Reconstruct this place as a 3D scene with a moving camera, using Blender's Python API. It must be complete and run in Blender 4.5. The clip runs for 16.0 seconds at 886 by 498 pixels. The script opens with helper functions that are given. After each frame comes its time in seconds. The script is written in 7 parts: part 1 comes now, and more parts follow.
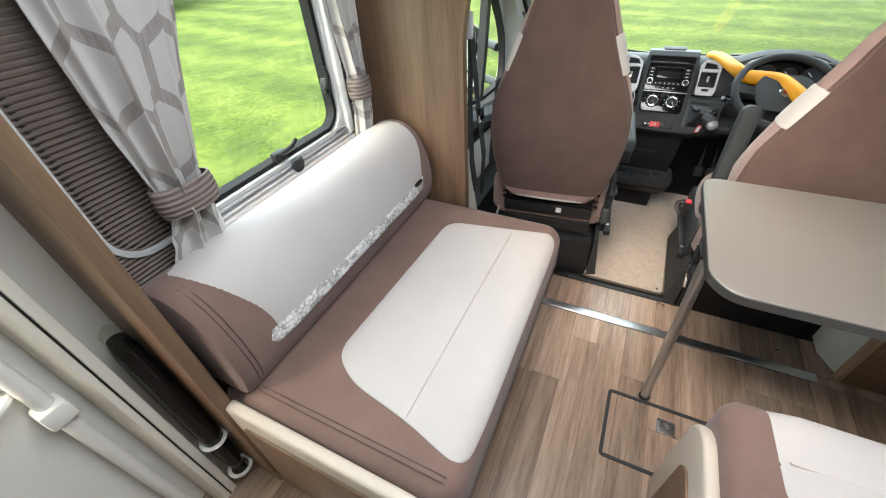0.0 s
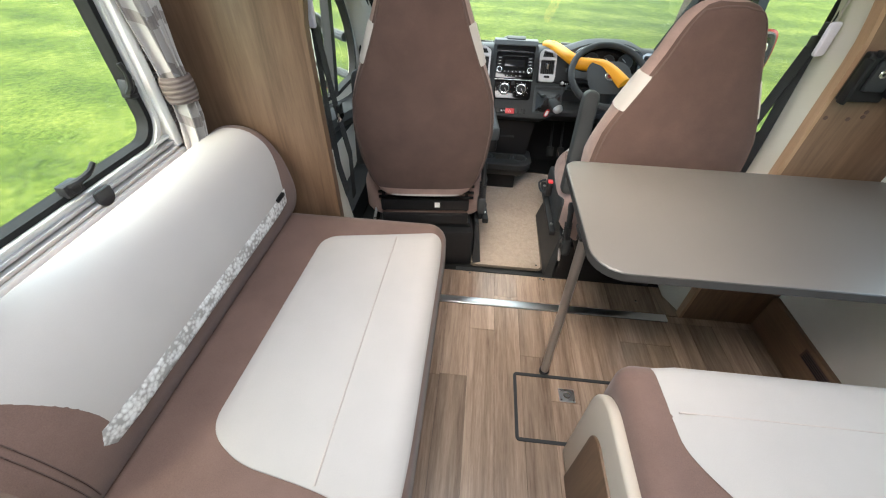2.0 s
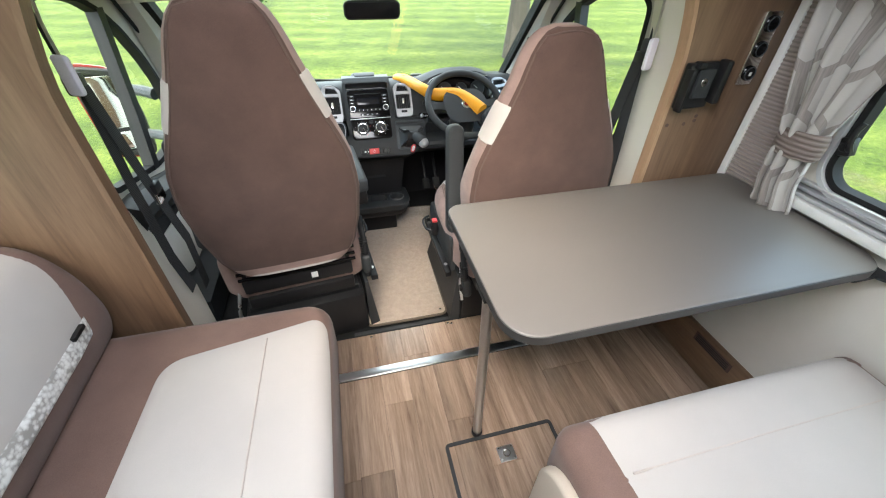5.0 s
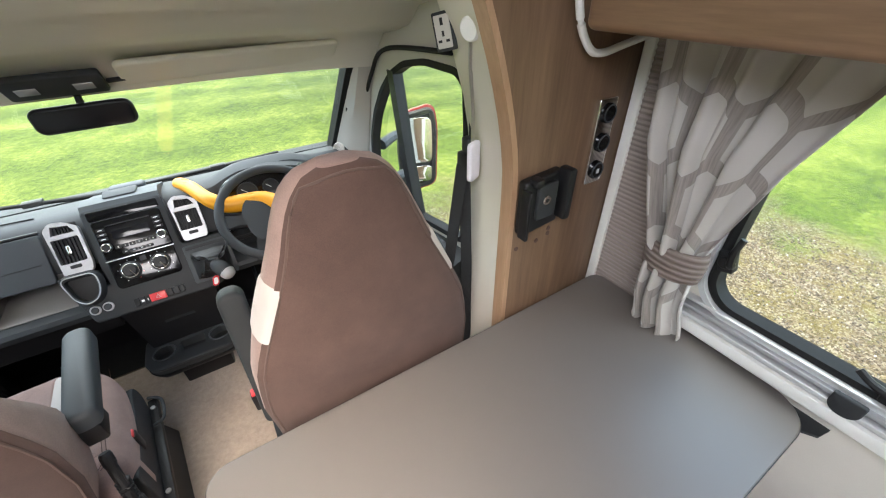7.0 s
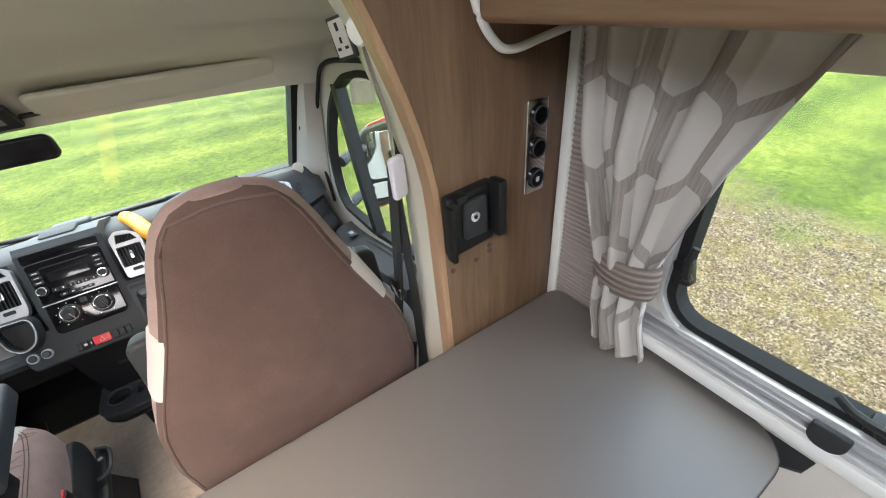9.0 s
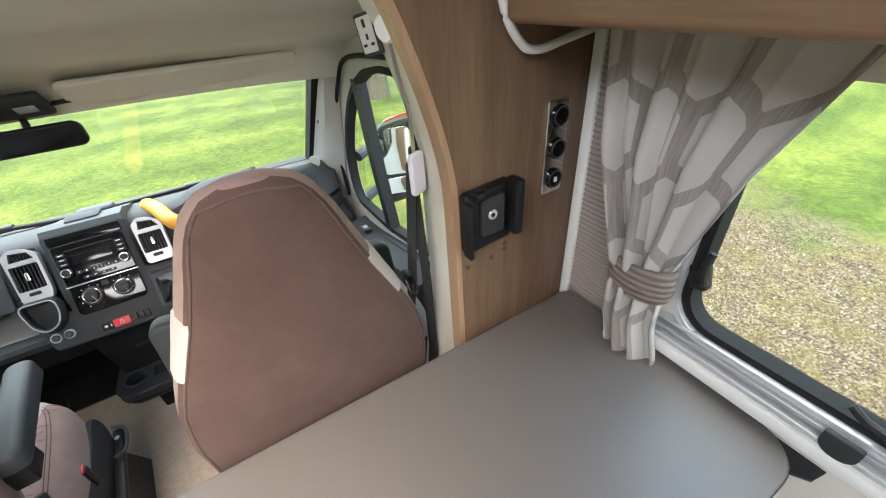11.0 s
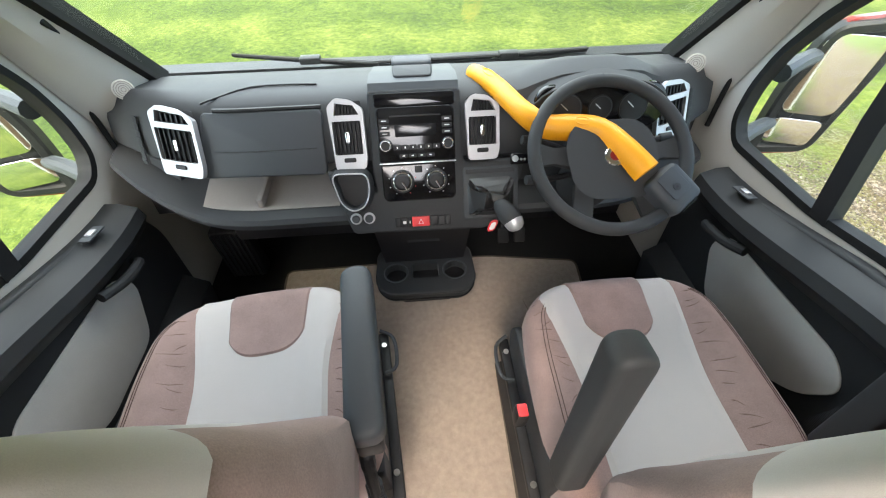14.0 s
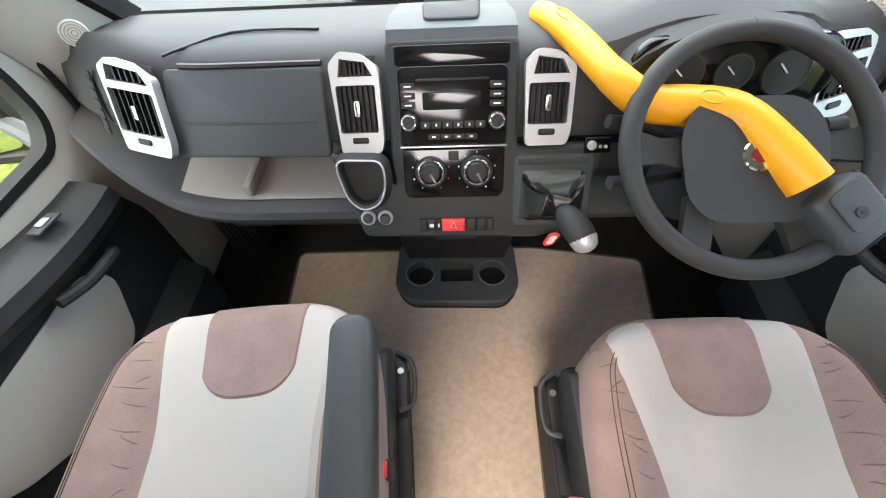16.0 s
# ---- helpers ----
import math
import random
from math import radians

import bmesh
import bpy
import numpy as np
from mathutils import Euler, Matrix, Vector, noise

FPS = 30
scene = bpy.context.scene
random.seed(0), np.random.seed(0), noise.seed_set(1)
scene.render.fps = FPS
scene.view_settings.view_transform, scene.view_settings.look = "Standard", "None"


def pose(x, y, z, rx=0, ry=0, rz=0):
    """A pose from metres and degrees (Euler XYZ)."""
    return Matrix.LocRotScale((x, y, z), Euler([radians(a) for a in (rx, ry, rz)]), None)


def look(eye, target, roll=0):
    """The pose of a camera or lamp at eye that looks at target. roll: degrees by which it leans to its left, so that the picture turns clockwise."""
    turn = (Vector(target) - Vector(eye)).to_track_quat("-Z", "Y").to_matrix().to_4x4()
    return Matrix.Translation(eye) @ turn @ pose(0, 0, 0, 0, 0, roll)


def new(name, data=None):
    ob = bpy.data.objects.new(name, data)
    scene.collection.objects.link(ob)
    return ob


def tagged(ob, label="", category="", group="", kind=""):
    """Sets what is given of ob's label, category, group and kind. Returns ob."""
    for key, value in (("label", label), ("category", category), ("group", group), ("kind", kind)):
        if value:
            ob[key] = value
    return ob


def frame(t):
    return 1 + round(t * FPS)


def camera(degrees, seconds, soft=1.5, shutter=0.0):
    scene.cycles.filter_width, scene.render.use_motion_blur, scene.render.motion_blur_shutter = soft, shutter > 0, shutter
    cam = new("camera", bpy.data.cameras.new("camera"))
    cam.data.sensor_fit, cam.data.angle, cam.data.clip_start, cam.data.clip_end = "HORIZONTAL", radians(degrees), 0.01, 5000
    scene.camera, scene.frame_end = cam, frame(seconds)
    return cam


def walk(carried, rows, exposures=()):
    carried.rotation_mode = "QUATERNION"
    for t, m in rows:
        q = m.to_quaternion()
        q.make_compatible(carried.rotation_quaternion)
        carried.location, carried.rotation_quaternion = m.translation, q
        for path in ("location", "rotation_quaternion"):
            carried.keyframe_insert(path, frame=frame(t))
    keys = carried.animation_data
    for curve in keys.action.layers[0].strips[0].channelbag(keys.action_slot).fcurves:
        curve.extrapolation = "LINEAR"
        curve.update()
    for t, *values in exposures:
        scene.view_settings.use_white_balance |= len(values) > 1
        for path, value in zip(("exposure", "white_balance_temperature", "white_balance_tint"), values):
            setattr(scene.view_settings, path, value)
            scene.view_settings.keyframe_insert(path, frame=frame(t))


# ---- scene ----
cam = camera(97.9, 16.0, 1.15)
PATH = [
    (0, (-0.11, -0.097, 1.308), (-0.828, 1.251, 0.017), -4.1),
    (0.5, (-0.108, -0.103, 1.295), (-0.794, 1.267, 0.008), -3.3),
    (1, (-0.106, -0.105, 1.288), (-0.715, 1.298, 0.0), -2.3),
    (1.5, (-0.116, -0.084, 1.29), (-0.57, 1.36, -0.017), -0.9),
    (2, (-0.159, 0.005, 1.284), (-0.281, 1.491, -0.049), 1.7),
    (2.5, (-0.22, 0.086, 1.269), (-0.073, 1.589, -0.042), 1.2),
    (3, (-0.237, 0.1, 1.265), (0.096, 1.575, -0.044), 1.8),
    (5.5, (-0.072, 0.34, 1.274), (0.376, 1.865, 0.059), 0.8),
    (6, (-0.017, 0.534, 1.304), (0.593, 2.015, 0.106), 0.8),
    (6.5, (0.101, 0.611, 1.347), (0.85, 2.038, 0.162), -0.2),
    (7, (0.302, 0.639, 1.36), (1.146, 2.024, 0.191), -1.5),
    (7.5, (0.417, 0.643, 1.331), (1.292, 2.017, 0.171), -3.0),
    (8, (0.461, 0.638, 1.326), (1.328, 2.03, 0.181), -4.5),
    (8.5, (0.465, 0.63, 1.331), (1.312, 2.038, 0.191), -5.4),
    (9, (0.472, 0.629, 1.331), (1.309, 2.05, 0.199), -5.7),
    (11.5, (0.439, 0.628, 1.336), (1.196, 2.082, 0.19), -3.5),
    (12, (0.346, 0.67, 1.305), (0.978, 2.133, 0.098), -2.2),
    (12.5, (0.151, 0.795, 1.285), (0.651, 2.255, 0.013), -0.6),
    (13, (-0.006, 0.948, 1.292), (0.346, 2.372, -0.067), 0.3),
    (13.5, (-0.009, 1.084, 1.258), (0.193, 2.466, -0.174), 0.1),
    (14, (0.0, 1.232, 1.212), (0.098, 2.544, -0.294), -0.7),
    (14.5, (-0.041, 1.38, 1.148), (0.004, 2.632, -0.411), -0.9),
    (15, (-0.049, 1.451, 1.131), (-0.067, 2.638, -0.479), -2.6),
    (15.5, (-0.002, 1.474, 1.119), (-0.062, 2.62, -0.519), -3.8),
    (16, (0.007, 1.483, 1.103), (-0.075, 2.605, -0.551), -4.3),
]
walk(cam, [(t, look(eye, target, roll)) for t, eye, target, roll in PATH], exposures=[(0, 3.28, 6500, 5), (3.2, 3.13, 6500, 5), (5.5, 3.4, 6400, 5), (6.2, 3.45, 6400, 7), (7.2, 3.35, 6500, 9), (9.2, 3.32, 6500, 9), (12.5, 3.4, 6500, 8), (13.5, 3.36, 6500, 8), (14.2, 3.42, 6650, 8), (15, 3.6, 6800, 9), (16, 3.7, 6900, 10)])

# world: a bright overcast day
world = bpy.data.worlds.new("sky")
scene.world = world
world.use_nodes = True
_wn = world.node_tree.nodes
sky = _wn.new("ShaderNodeTexSky")
sky.sky_type, sky.sun_disc = "NISHITA", False
sky.sun_elevation, sky.sun_rotation = radians(55), radians(200)
sky.air_density, sky.dust_density, sky.ozone_density = 1.0, 4.0, 1.0
world.node_tree.links.new(sky.outputs[0], _wn["Background"].inputs[0])
_wn["Background"].inputs[1].default_value = 0.15
sun_data = bpy.data.lights.new("sun", "SUN")
sun_data.energy, sun_data.angle, sun_data.color = 1.1, radians(95), (1.0, 0.95, 0.88)
sun = new("sun", sun_data)
sun.matrix_basis = pose(0, 0, 8, 42, 0, 176)

# fill lamp in an added, unseen roof opening, standing for sky light
roof_data = bpy.data.lights.new("roof_fill", "AREA")
roof_data.shape, roof_data.size, roof_data.size_y, roof_data.energy, roof_data.color = "RECTANGLE", 0.75, 0.74, 1.35, (0.95, 0.97, 1.0)
roof_fill = new("roof_fill", roof_data)
roof_fill.matrix_basis = pose(-0.12, 0.275, 1.765)

# ---------- materials ----------


def shader(name):
    m = bpy.data.materials.new(name)
    m.use_nodes = True
    nt = m.node_tree
    return m, nt, nt.nodes["Principled BSDF"]


def node(nt, kind, **sockets):
    n = nt.nodes.new(kind)
    for k, v in sockets.items():
        n.inputs[k.replace("_", " ")].default_value = v
    return n


def coords(nt, scale=(1, 1, 1), kind="Object", turn=(0, 0, 0)):
    tc = nt.nodes.new("ShaderNodeTexCoord")
    mp = nt.nodes.new("ShaderNodeMapping")
    mp.inputs["Scale"].default_value = scale
    mp.inputs["Rotation"].default_value = [radians(a) for a in turn]
    nt.links.new(tc.outputs[kind], mp.inputs["Vector"])
    return mp.outputs[0]


def noise_tex(nt, vec, scale, detail=4, rough=0.6):
    n = node(nt, "ShaderNodeTexNoise", Scale=scale, Detail=detail, Roughness=rough)
    nt.links.new(vec, n.inputs["Vector"])
    return n.outputs["Fac"]


def ramp(nt, fac, stops):
    r = nt.nodes.new("ShaderNodeValToRGB")
    els = r.color_ramp.elements
    while len(els) < len(stops):
        els.new(0.5)
    for e, (p, c) in zip(els, stops):
        e.position, e.color = p, (*c, 1)
    nt.links.new(fac, r.inputs[0])
    return r.outputs[0]


def mathn(nt, op, a, b=0.0, c=0.0):
    n = nt.nodes.new("ShaderNodeMath")
    n.operation = op
    for i, v in enumerate((a, b, c)):
        if isinstance(v, (int, float)):
            n.inputs[i].default_value = v
        else:
            nt.links.new(v, n.inputs[i])
    return n.outputs[0]


def mixc(nt, fac, a, b, blend="MIX"):
    n = nt.nodes.new("ShaderNodeMix")
    n.data_type, n.blend_type = "RGBA", blend
    for i, v in ((0, fac), (6, a), (7, b)):
        if isinstance(v, (int, float)):
            n.inputs[i].default_value = v
        elif isinstance(v, tuple):
            n.inputs[i].default_value = (*v, 1)
        else:
            nt.links.new(v, n.inputs[i])
    return n.outputs[2]


def bump(nt, bsdf, height, strength, dist):
    b = node(nt, "ShaderNodeBump", Strength=strength, Distance=dist)
    nt.links.new(height, b.inputs["Height"])
    nt.links.new(b.outputs[0], bsdf.inputs["Normal"])


def shade(c, k):
    return tuple(min(1, v * k) for v in c)


def surface(name, col, rough=0.5, metal=0.0, var=0.12, vscale=6, grain=300, relief=0.2, depth=0.0006, spec=0.5, sheen=0.0, stretch=(1, 1, 1), coat=0.0):
    m, nt, b = shader(name)
    v = coords(nt, stretch)
    big, fine = noise_tex(nt, v, vscale), noise_tex(nt, v, grain, 3)
    both = mathn(nt, "MULTIPLY_ADD", fine, 0.5, mathn(nt, "MULTIPLY", big, 0.5))
    nt.links.new(ramp(nt, both, [(0.3, shade(col, 1 - var)), (0.7, shade(col, 1 + var))]), b.inputs["Base Color"])
    b.inputs["Metallic"].default_value = metal
    b.inputs["Specular IOR Level"].default_value = spec
    b.inputs["Sheen Weight"].default_value = sheen
    b.inputs["Coat Weight"].default_value = coat
    rr = nt.nodes.new("ShaderNodeMapRange")
    rr.inputs[3].default_value, rr.inputs[4].default_value = max(0.02, rough - 0.08), min(1, rough + 0.08)
    nt.links.new(big, rr.inputs[0])
    nt.links.new(rr.outputs[0], b.inputs["Roughness"])
    if relief:
        bump(nt, b, fine, relief, depth)
    return m


def wood(name, dark, light, axis="Z", rough=0.45, random_piece=False):
    m, nt, b = shader(name)
    sc = {"Z": (14, 14, 0.9), "Y": (14, 0.9, 14), "X": (0.9, 14, 14)}[axis]
    v = coords(nt, sc)
    if random_piece:
        info = nt.nodes.new("ShaderNodeObjectInfo")
        add = nt.nodes.new("ShaderNodeVectorMath")
        mul = nt.nodes.new("ShaderNodeVectorMath")
        mul.operation = "SCALE"
        cmb = nt.nodes.new("ShaderNodeCombineXYZ")
        for i in range(3):
            nt.links.new(info.outputs["Random"], cmb.inputs[i])
        nt.links.new(cmb.outputs[0], mul.inputs[0])
        mul.inputs["Scale"].default_value = 60
        nt.links.new(v, add.inputs[0])
        nt.links.new(mul.outputs[0], add.inputs[1])
        v = add.outputs[0]
    warp = node(nt, "ShaderNodeTexNoise", Scale=0.6, Detail=2.0)
    nt.links.new(v, warp.inputs["Vector"])
    wv = mixc(nt, 0.35, (0, 0, 0), warp.outputs["Color"], "ADD")
    add2 = nt.nodes.new("ShaderNodeVectorMath")
    nt.links.new(v, add2.inputs[0])
    nt.links.new(wv, add2.inputs[1])
    a = noise_tex(nt, add2.outputs[0], 1.3, 6, 0.65)
    f = noise_tex(nt, v, 9, 5, 0.7)
    g = mathn(nt, "MULTIPLY_ADD", f, 0.4, mathn(nt, "MULTIPLY", a, 0.6))
    col = ramp(nt, g, [(0.32, dark), (0.5, tuple((p + q) / 2 for p, q in zip(dark, light))), (0.66, light)])
    if random_piece:
        k = nt.nodes.new("ShaderNodeMapRange")
        k.inputs[3].default_value, k.inputs[4].default_value = 0.72, 1.12
        nt.links.new(info.outputs["Random"], k.inputs[0])
        hs = node(nt, "ShaderNodeHueSaturation")
        nt.links.new(k.outputs[0], hs.inputs["Value"])
        nt.links.new(col, hs.inputs["Color"])
        col = hs.outputs[0]
    nt.links.new(col, b.inputs["Base Color"])
    b.inputs["Roughness"].default_value = rough
    bump(nt, b, f, 0.25, 0.0006)
    return m


def glass(name, tint, gloss=0.06):
    m, nt, b = shader(name)
    out = nt.nodes["Material Output"]
    nt.nodes.remove(b)
    tr = node(nt, "ShaderNodeBsdfTransparent", Color=(*tint, 1))
    gl = node(nt, "ShaderNodeBsdfGlossy", Roughness=0.02)
    mx = nt.nodes.new("ShaderNodeMixShader")
    lw = node(nt, "ShaderNodeLayerWeight", Blend=0.5)
    nt.links.new(mathn(nt, "MULTIPLY_ADD", mathn(nt, "POWER", lw.outputs["Facing"], 5.0), 0.35, gloss * 0.4), mx.inputs[0])
    nt.links.new(tr.outputs[0], mx.inputs[1])
    nt.links.new(gl.outputs[0], mx.inputs[2])
    nt.links.new(mx.outputs[0], out.inputs[0])
    return m


def hexcloth(name, cell, band, cream, taupe):
    """Woven cloth with pale hexagons parted by taupe bands, laid out in the cloth's own UV metres."""
    m, nt, b = shader(name)
    tc = nt.nodes.new("ShaderNodeTexCoord")
    sp = nt.nodes.new("ShaderNodeSeparateXYZ")
    nt.links.new(tc.outputs["UV"], sp.inputs[0])
    u, v = mathn(nt, "DIVIDE", sp.outputs[0], cell), mathn(nt, "DIVIDE", sp.outputs[1], cell)
    r3 = math.sqrt(3)

    def cellpos(du, dv):
        x = mathn(nt, "SUBTRACT", mathn(nt, "FLOORED_MODULO", mathn(nt, "ADD", u, du), 1.0), 0.5)
        y = mathn(nt, "SUBTRACT", mathn(nt, "FLOORED_MODULO", mathn(nt, "ADD", v, dv), r3), r3 / 2)
        ax, ay = mathn(nt, "ABSOLUTE", x), mathn(nt, "ABSOLUTE", y)
        return mathn(nt, "MAXIMUM", ax, mathn(nt, "ADD", mathn(nt, "MULTIPLY", ax, 0.5), mathn(nt, "MULTIPLY", ay, r3 / 2)))
    d = mathn(nt, "MINIMUM", cellpos(0, 0), cellpos(0.5, r3 / 2))
    edge = mathn(nt, "GREATER_THAN", d, 0.5 - band)
    vec = coords(nt, (1, 1, 1), "UV")
    weave = noise_tex(nt, vec, 900, 2)
    hatch = noise_tex(nt, coords(nt, (260, 18, 1), "UV", (0, 0, 20)), 1.0, 3)
    tp = ramp(nt, hatch, [(0.35, shade(taupe, 0.72)), (0.6, taupe)])
    cr = ramp(nt, weave, [(0.3, shade(cream, 0.9)), (0.7, cream)])
    nt.links.new(mixc(nt, edge, cr, tp), b.inputs["Base Color"])
    b.inputs["Roughness"].default_value = 0.7
    b.inputs["Sheen Weight"].default_value = 0.3
    bump(nt, b, weave, 0.3, 0.0008)
    return m


def ribs_shaded(name, a, b_, period, axis=2, rough=0.85, kind="Object"):
    m, nt, b = shader(name)
    tc = nt.nodes.new("ShaderNodeTexCoord")
    sp = nt.nodes.new("ShaderNodeSeparateXYZ")
    nt.links.new(tc.outputs[kind], sp.inputs[0])
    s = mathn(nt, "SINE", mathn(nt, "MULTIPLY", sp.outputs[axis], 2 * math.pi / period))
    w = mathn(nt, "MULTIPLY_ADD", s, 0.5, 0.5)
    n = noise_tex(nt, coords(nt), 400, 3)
    # a darkens the grooves: the shade between ribs is put into the colour
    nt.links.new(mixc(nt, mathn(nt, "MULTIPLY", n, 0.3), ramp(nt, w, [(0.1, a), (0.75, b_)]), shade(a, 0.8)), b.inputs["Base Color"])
    b.inputs["Roughness"].default_value = rough
    bump(nt, b, w, 0.6, period * 0.3)
    return m


M = {}
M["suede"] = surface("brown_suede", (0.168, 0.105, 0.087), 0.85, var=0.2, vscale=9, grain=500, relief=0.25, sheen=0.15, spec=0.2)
# seat suede, dimmed in colour for the weakly lit rear; mauve for the front
M["suede_dark"] = surface("brown_seat_suede_dimmed", (0.083, 0.051, 0.043), 0.88, var=0.26, vscale=11, grain=600, relief=0.35, sheen=0.1, spec=0.15)
M["mauve"] = surface("mauve_brown_suede", (0.275, 0.190, 0.168), 0.88, var=0.26, vscale=16, grain=520, relief=0.3, sheen=0.12, spec=0.15)
M["cream_cloth"] = surface("cream_cloth", (0.45, 0.415, 0.39), 0.85, var=0.07, vscale=5, grain=900, relief=0.25, sheen=0.2, spec=0.2)
M["stitch"] = surface("brown_thread", (0.095, 0.060, 0.050), 0.8, relief=0)
M["stitch_cream"] = surface("cream_thread", (0.46, 0.40, 0.36), 0.8, relief=0)
M["wood"] = wood("walnut_board", (0.098, 0.057, 0.033), (0.215, 0.132, 0.080), "Z", 0.42)
M["wood_x"] = wood("walnut_board_along", (0.12, 0.068, 0.038), (0.25, 0.152, 0.088), "Y", 0.4)
M["wood_edge"] = wood("walnut_edge", (0.30, 0.18, 0.10), (0.46, 0.30, 0.19), "Z", 0.4)
M["plank"] = wood("vinyl_plank", (0.16, 0.107, 0.075), (0.47, 0.345, 0.26), "Y", 0.25, True)
M["laminate"] = surface("grey_laminate", (0.128, 0.115, 0.104), 0.46, var=0.08, vscale=2.5, grain=900, relief=0.04, spec=0.8)
M["laminate_edge"] = surface("dark_grey_edging", (0.03, 0.03, 0.03), 0.45)
M["plastic"] = surface("charcoal_plastic", (0.029, 0.031, 0.033), 0.6, var=0.12, grain=700, relief=0.35, depth=0.0004, spec=0.3)
M["plastic_light"] = surface("slate_plastic", (0.042, 0.047, 0.052), 0.55, var=0.08, grain=700, relief=0.3, depth=0.0004, spec=0.35)
M["black"] = surface("black_plastic", (0.010, 0.010, 0.011), 0.5, var=0.2, grain=500, relief=0.2, spec=0.35)
M["gloss"] = surface("gloss_black", (0.006, 0.006, 0.007), 0.1, relief=0, spec=0.3)
M["cream"] = surface("cream_plastic", (0.64, 0.60, 0.52), 0.5, var=0.04, grain=600, relief=0.15, depth=0.0004)
M["pillar"] = surface("stone_plastic", (0.47, 0.445, 0.395), 0.55, var=0.05, grain=600, relief=0.15, depth=0.0004, spec=0.35)
M["white"] = surface("white_plastic", (0.78, 0.77, 0.73), 0.4, var=0.03, relief=0.05)
M["lining"] = surface("wall_lining", (0.66, 0.61, 0.54), 0.7, var=0.04, vscale=12, grain=400, relief=0.2)
M["grey_liner"] = surface("grey_rubber_liner", (0.25, 0.225, 0.208), 0.7, var=0.1)
M["door_cloth"] = surface("grey_door_cloth", (0.58, 0.56, 0.52), 0.8, grain=800)
M["silver"] = surface("satin_silver", (0.44, 0.44, 0.45), 0.42, metal=0.45, var=0.05, relief=0.05)
M["alu"] = surface("aluminium", (0.75, 0.76, 0.78), 0.3, metal=1.0, var=0.08, vscale=3, grain=200, relief=0.05, stretch=(1, 12, 12))
M["chrome"] = surface("chrome", (0.8, 0.8, 0.8), 0.1, metal=1.0, relief=0)
M["steel"] = surface("brushed_steel_tube", (0.5, 0.48, 0.46), 0.3, metal=0.9, relief=0.05)
M["carpet"] = surface("beige_carpet", (0.40, 0.325, 0.265), 0.95, var=0.24, vscale=60, grain=800, relief=0.9, depth=0.003, sheen=0.3, spec=0.1)
M["carpet_edge"] = surface("brown_binding", (0.10, 0.08, 0.06), 0.9)
M["yellow"] = surface("yellow_vinyl", (0.80, 0.345, 0.008), 0.48, var=0.05, vscale=12, grain=300, relief=0.15)
M["red"] = surface("red_plastic", (0.62, 0.03, 0.035), 0.4, relief=0.05)
M["red_gloss"] = surface("red_paint", (0.17, 0.009, 0.010), 0.3, relief=0, coat=0.4)
M["rubber"] = surface("black_rubber", (0.010, 0.010, 0.010), 0.7, spec=0.25)
M["belt"] = ribs_shaded("black_webbing", (0.012, 0.012, 0.013), (0.03, 0.03, 0.032), 0.004)
M["leather"] = surface("black_leather", (0.015, 0.014, 0.014), 0.38, grain=250, relief=0.35)
M["mirror"] = surface("mirror", (0.85, 0.86, 0.87), 0.02, metal=1.0, var=0, relief=0)
M["screen"] = surface("dark_screen", (0.012, 0.012, 0.014), 0.12, relief=0, spec=0.3)
M["glass"] = glass("clear_glass", (0.93, 0.97, 0.94))
M["acrylic"] = glass("acrylic_window", (0.90, 0.95, 0.90))
M["curtain"] = hexcloth("hexagon_curtain_cloth", 0.145, 0.082, (0.47, 0.44, 0.41), (0.29, 0.255, 0.232))
M["tie"] = ribs_shaded("ribbed_tieback", (0.15, 0.115, 0.10), (0.245, 0.20, 0.178), 0.0125)
# darker copy of the pleats, with the sofa corner's shade put into colour
M["blind"] = ribs_shaded("pleated_blind_shaded", (0.075, 0.053, 0.042), (0.135, 0.10, 0.083), 0.011, 2, 0.7)
M["blind_pale"] = ribs_shaded("pale_pleated_blind", (0.25, 0.205, 0.185), (0.37, 0.315, 0.29), 0.011, 2, 0.7)
M["white_mark"] = surface("white_print", (0.75, 0.75, 0.75), 0.5, relief=0)
M["lamp_white"] = surface("lilac_white_plastic", (0.72, 0.71, 0.78), 0.35, relief=0)
M["board_end"] = surface("tan_board_edge", (0.50, 0.43, 0.355), 0.5, var=0.05, grain=500, relief=0.1, spec=0.35)
M["door_white"] = surface("off_white_door_skin", (0.63, 0.61, 0.57), 0.5, var=0.04, relief=0.06, spec=0.35)
M["rail"] = surface("satin_rail", (0.60, 0.60, 0.60), 0.38, metal=0.35, var=0.05, relief=0.04)


def sequins(name):
    m, nt, b = shader(name)
    v = coords(nt)
    vo = node(nt, "ShaderNodeTexVoronoi", Scale=110.0)
    nt.links.new(v, vo.inputs["Vector"])
    n = noise_tex(nt, v, 28, 5, 0.7)
    g = mathn(nt, "MULTIPLY_ADD", n, 0.75, mathn(nt, "MULTIPLY", vo.outputs["Distance"], 0.35))
    nt.links.new(ramp(nt, g, [(0.42, (0.80, 0.79, 0.77)), (0.55, (0.62, 0.60, 0.58)), (0.66, (0.34, 0.32, 0.30))]), b.inputs["Base Color"])
    b.inputs["Roughness"].default_value = 0.5
    bump(nt, b, g, 0.5, 0.002)
    return m


M["sequin"] = sequins("speckled_silver_cloth")


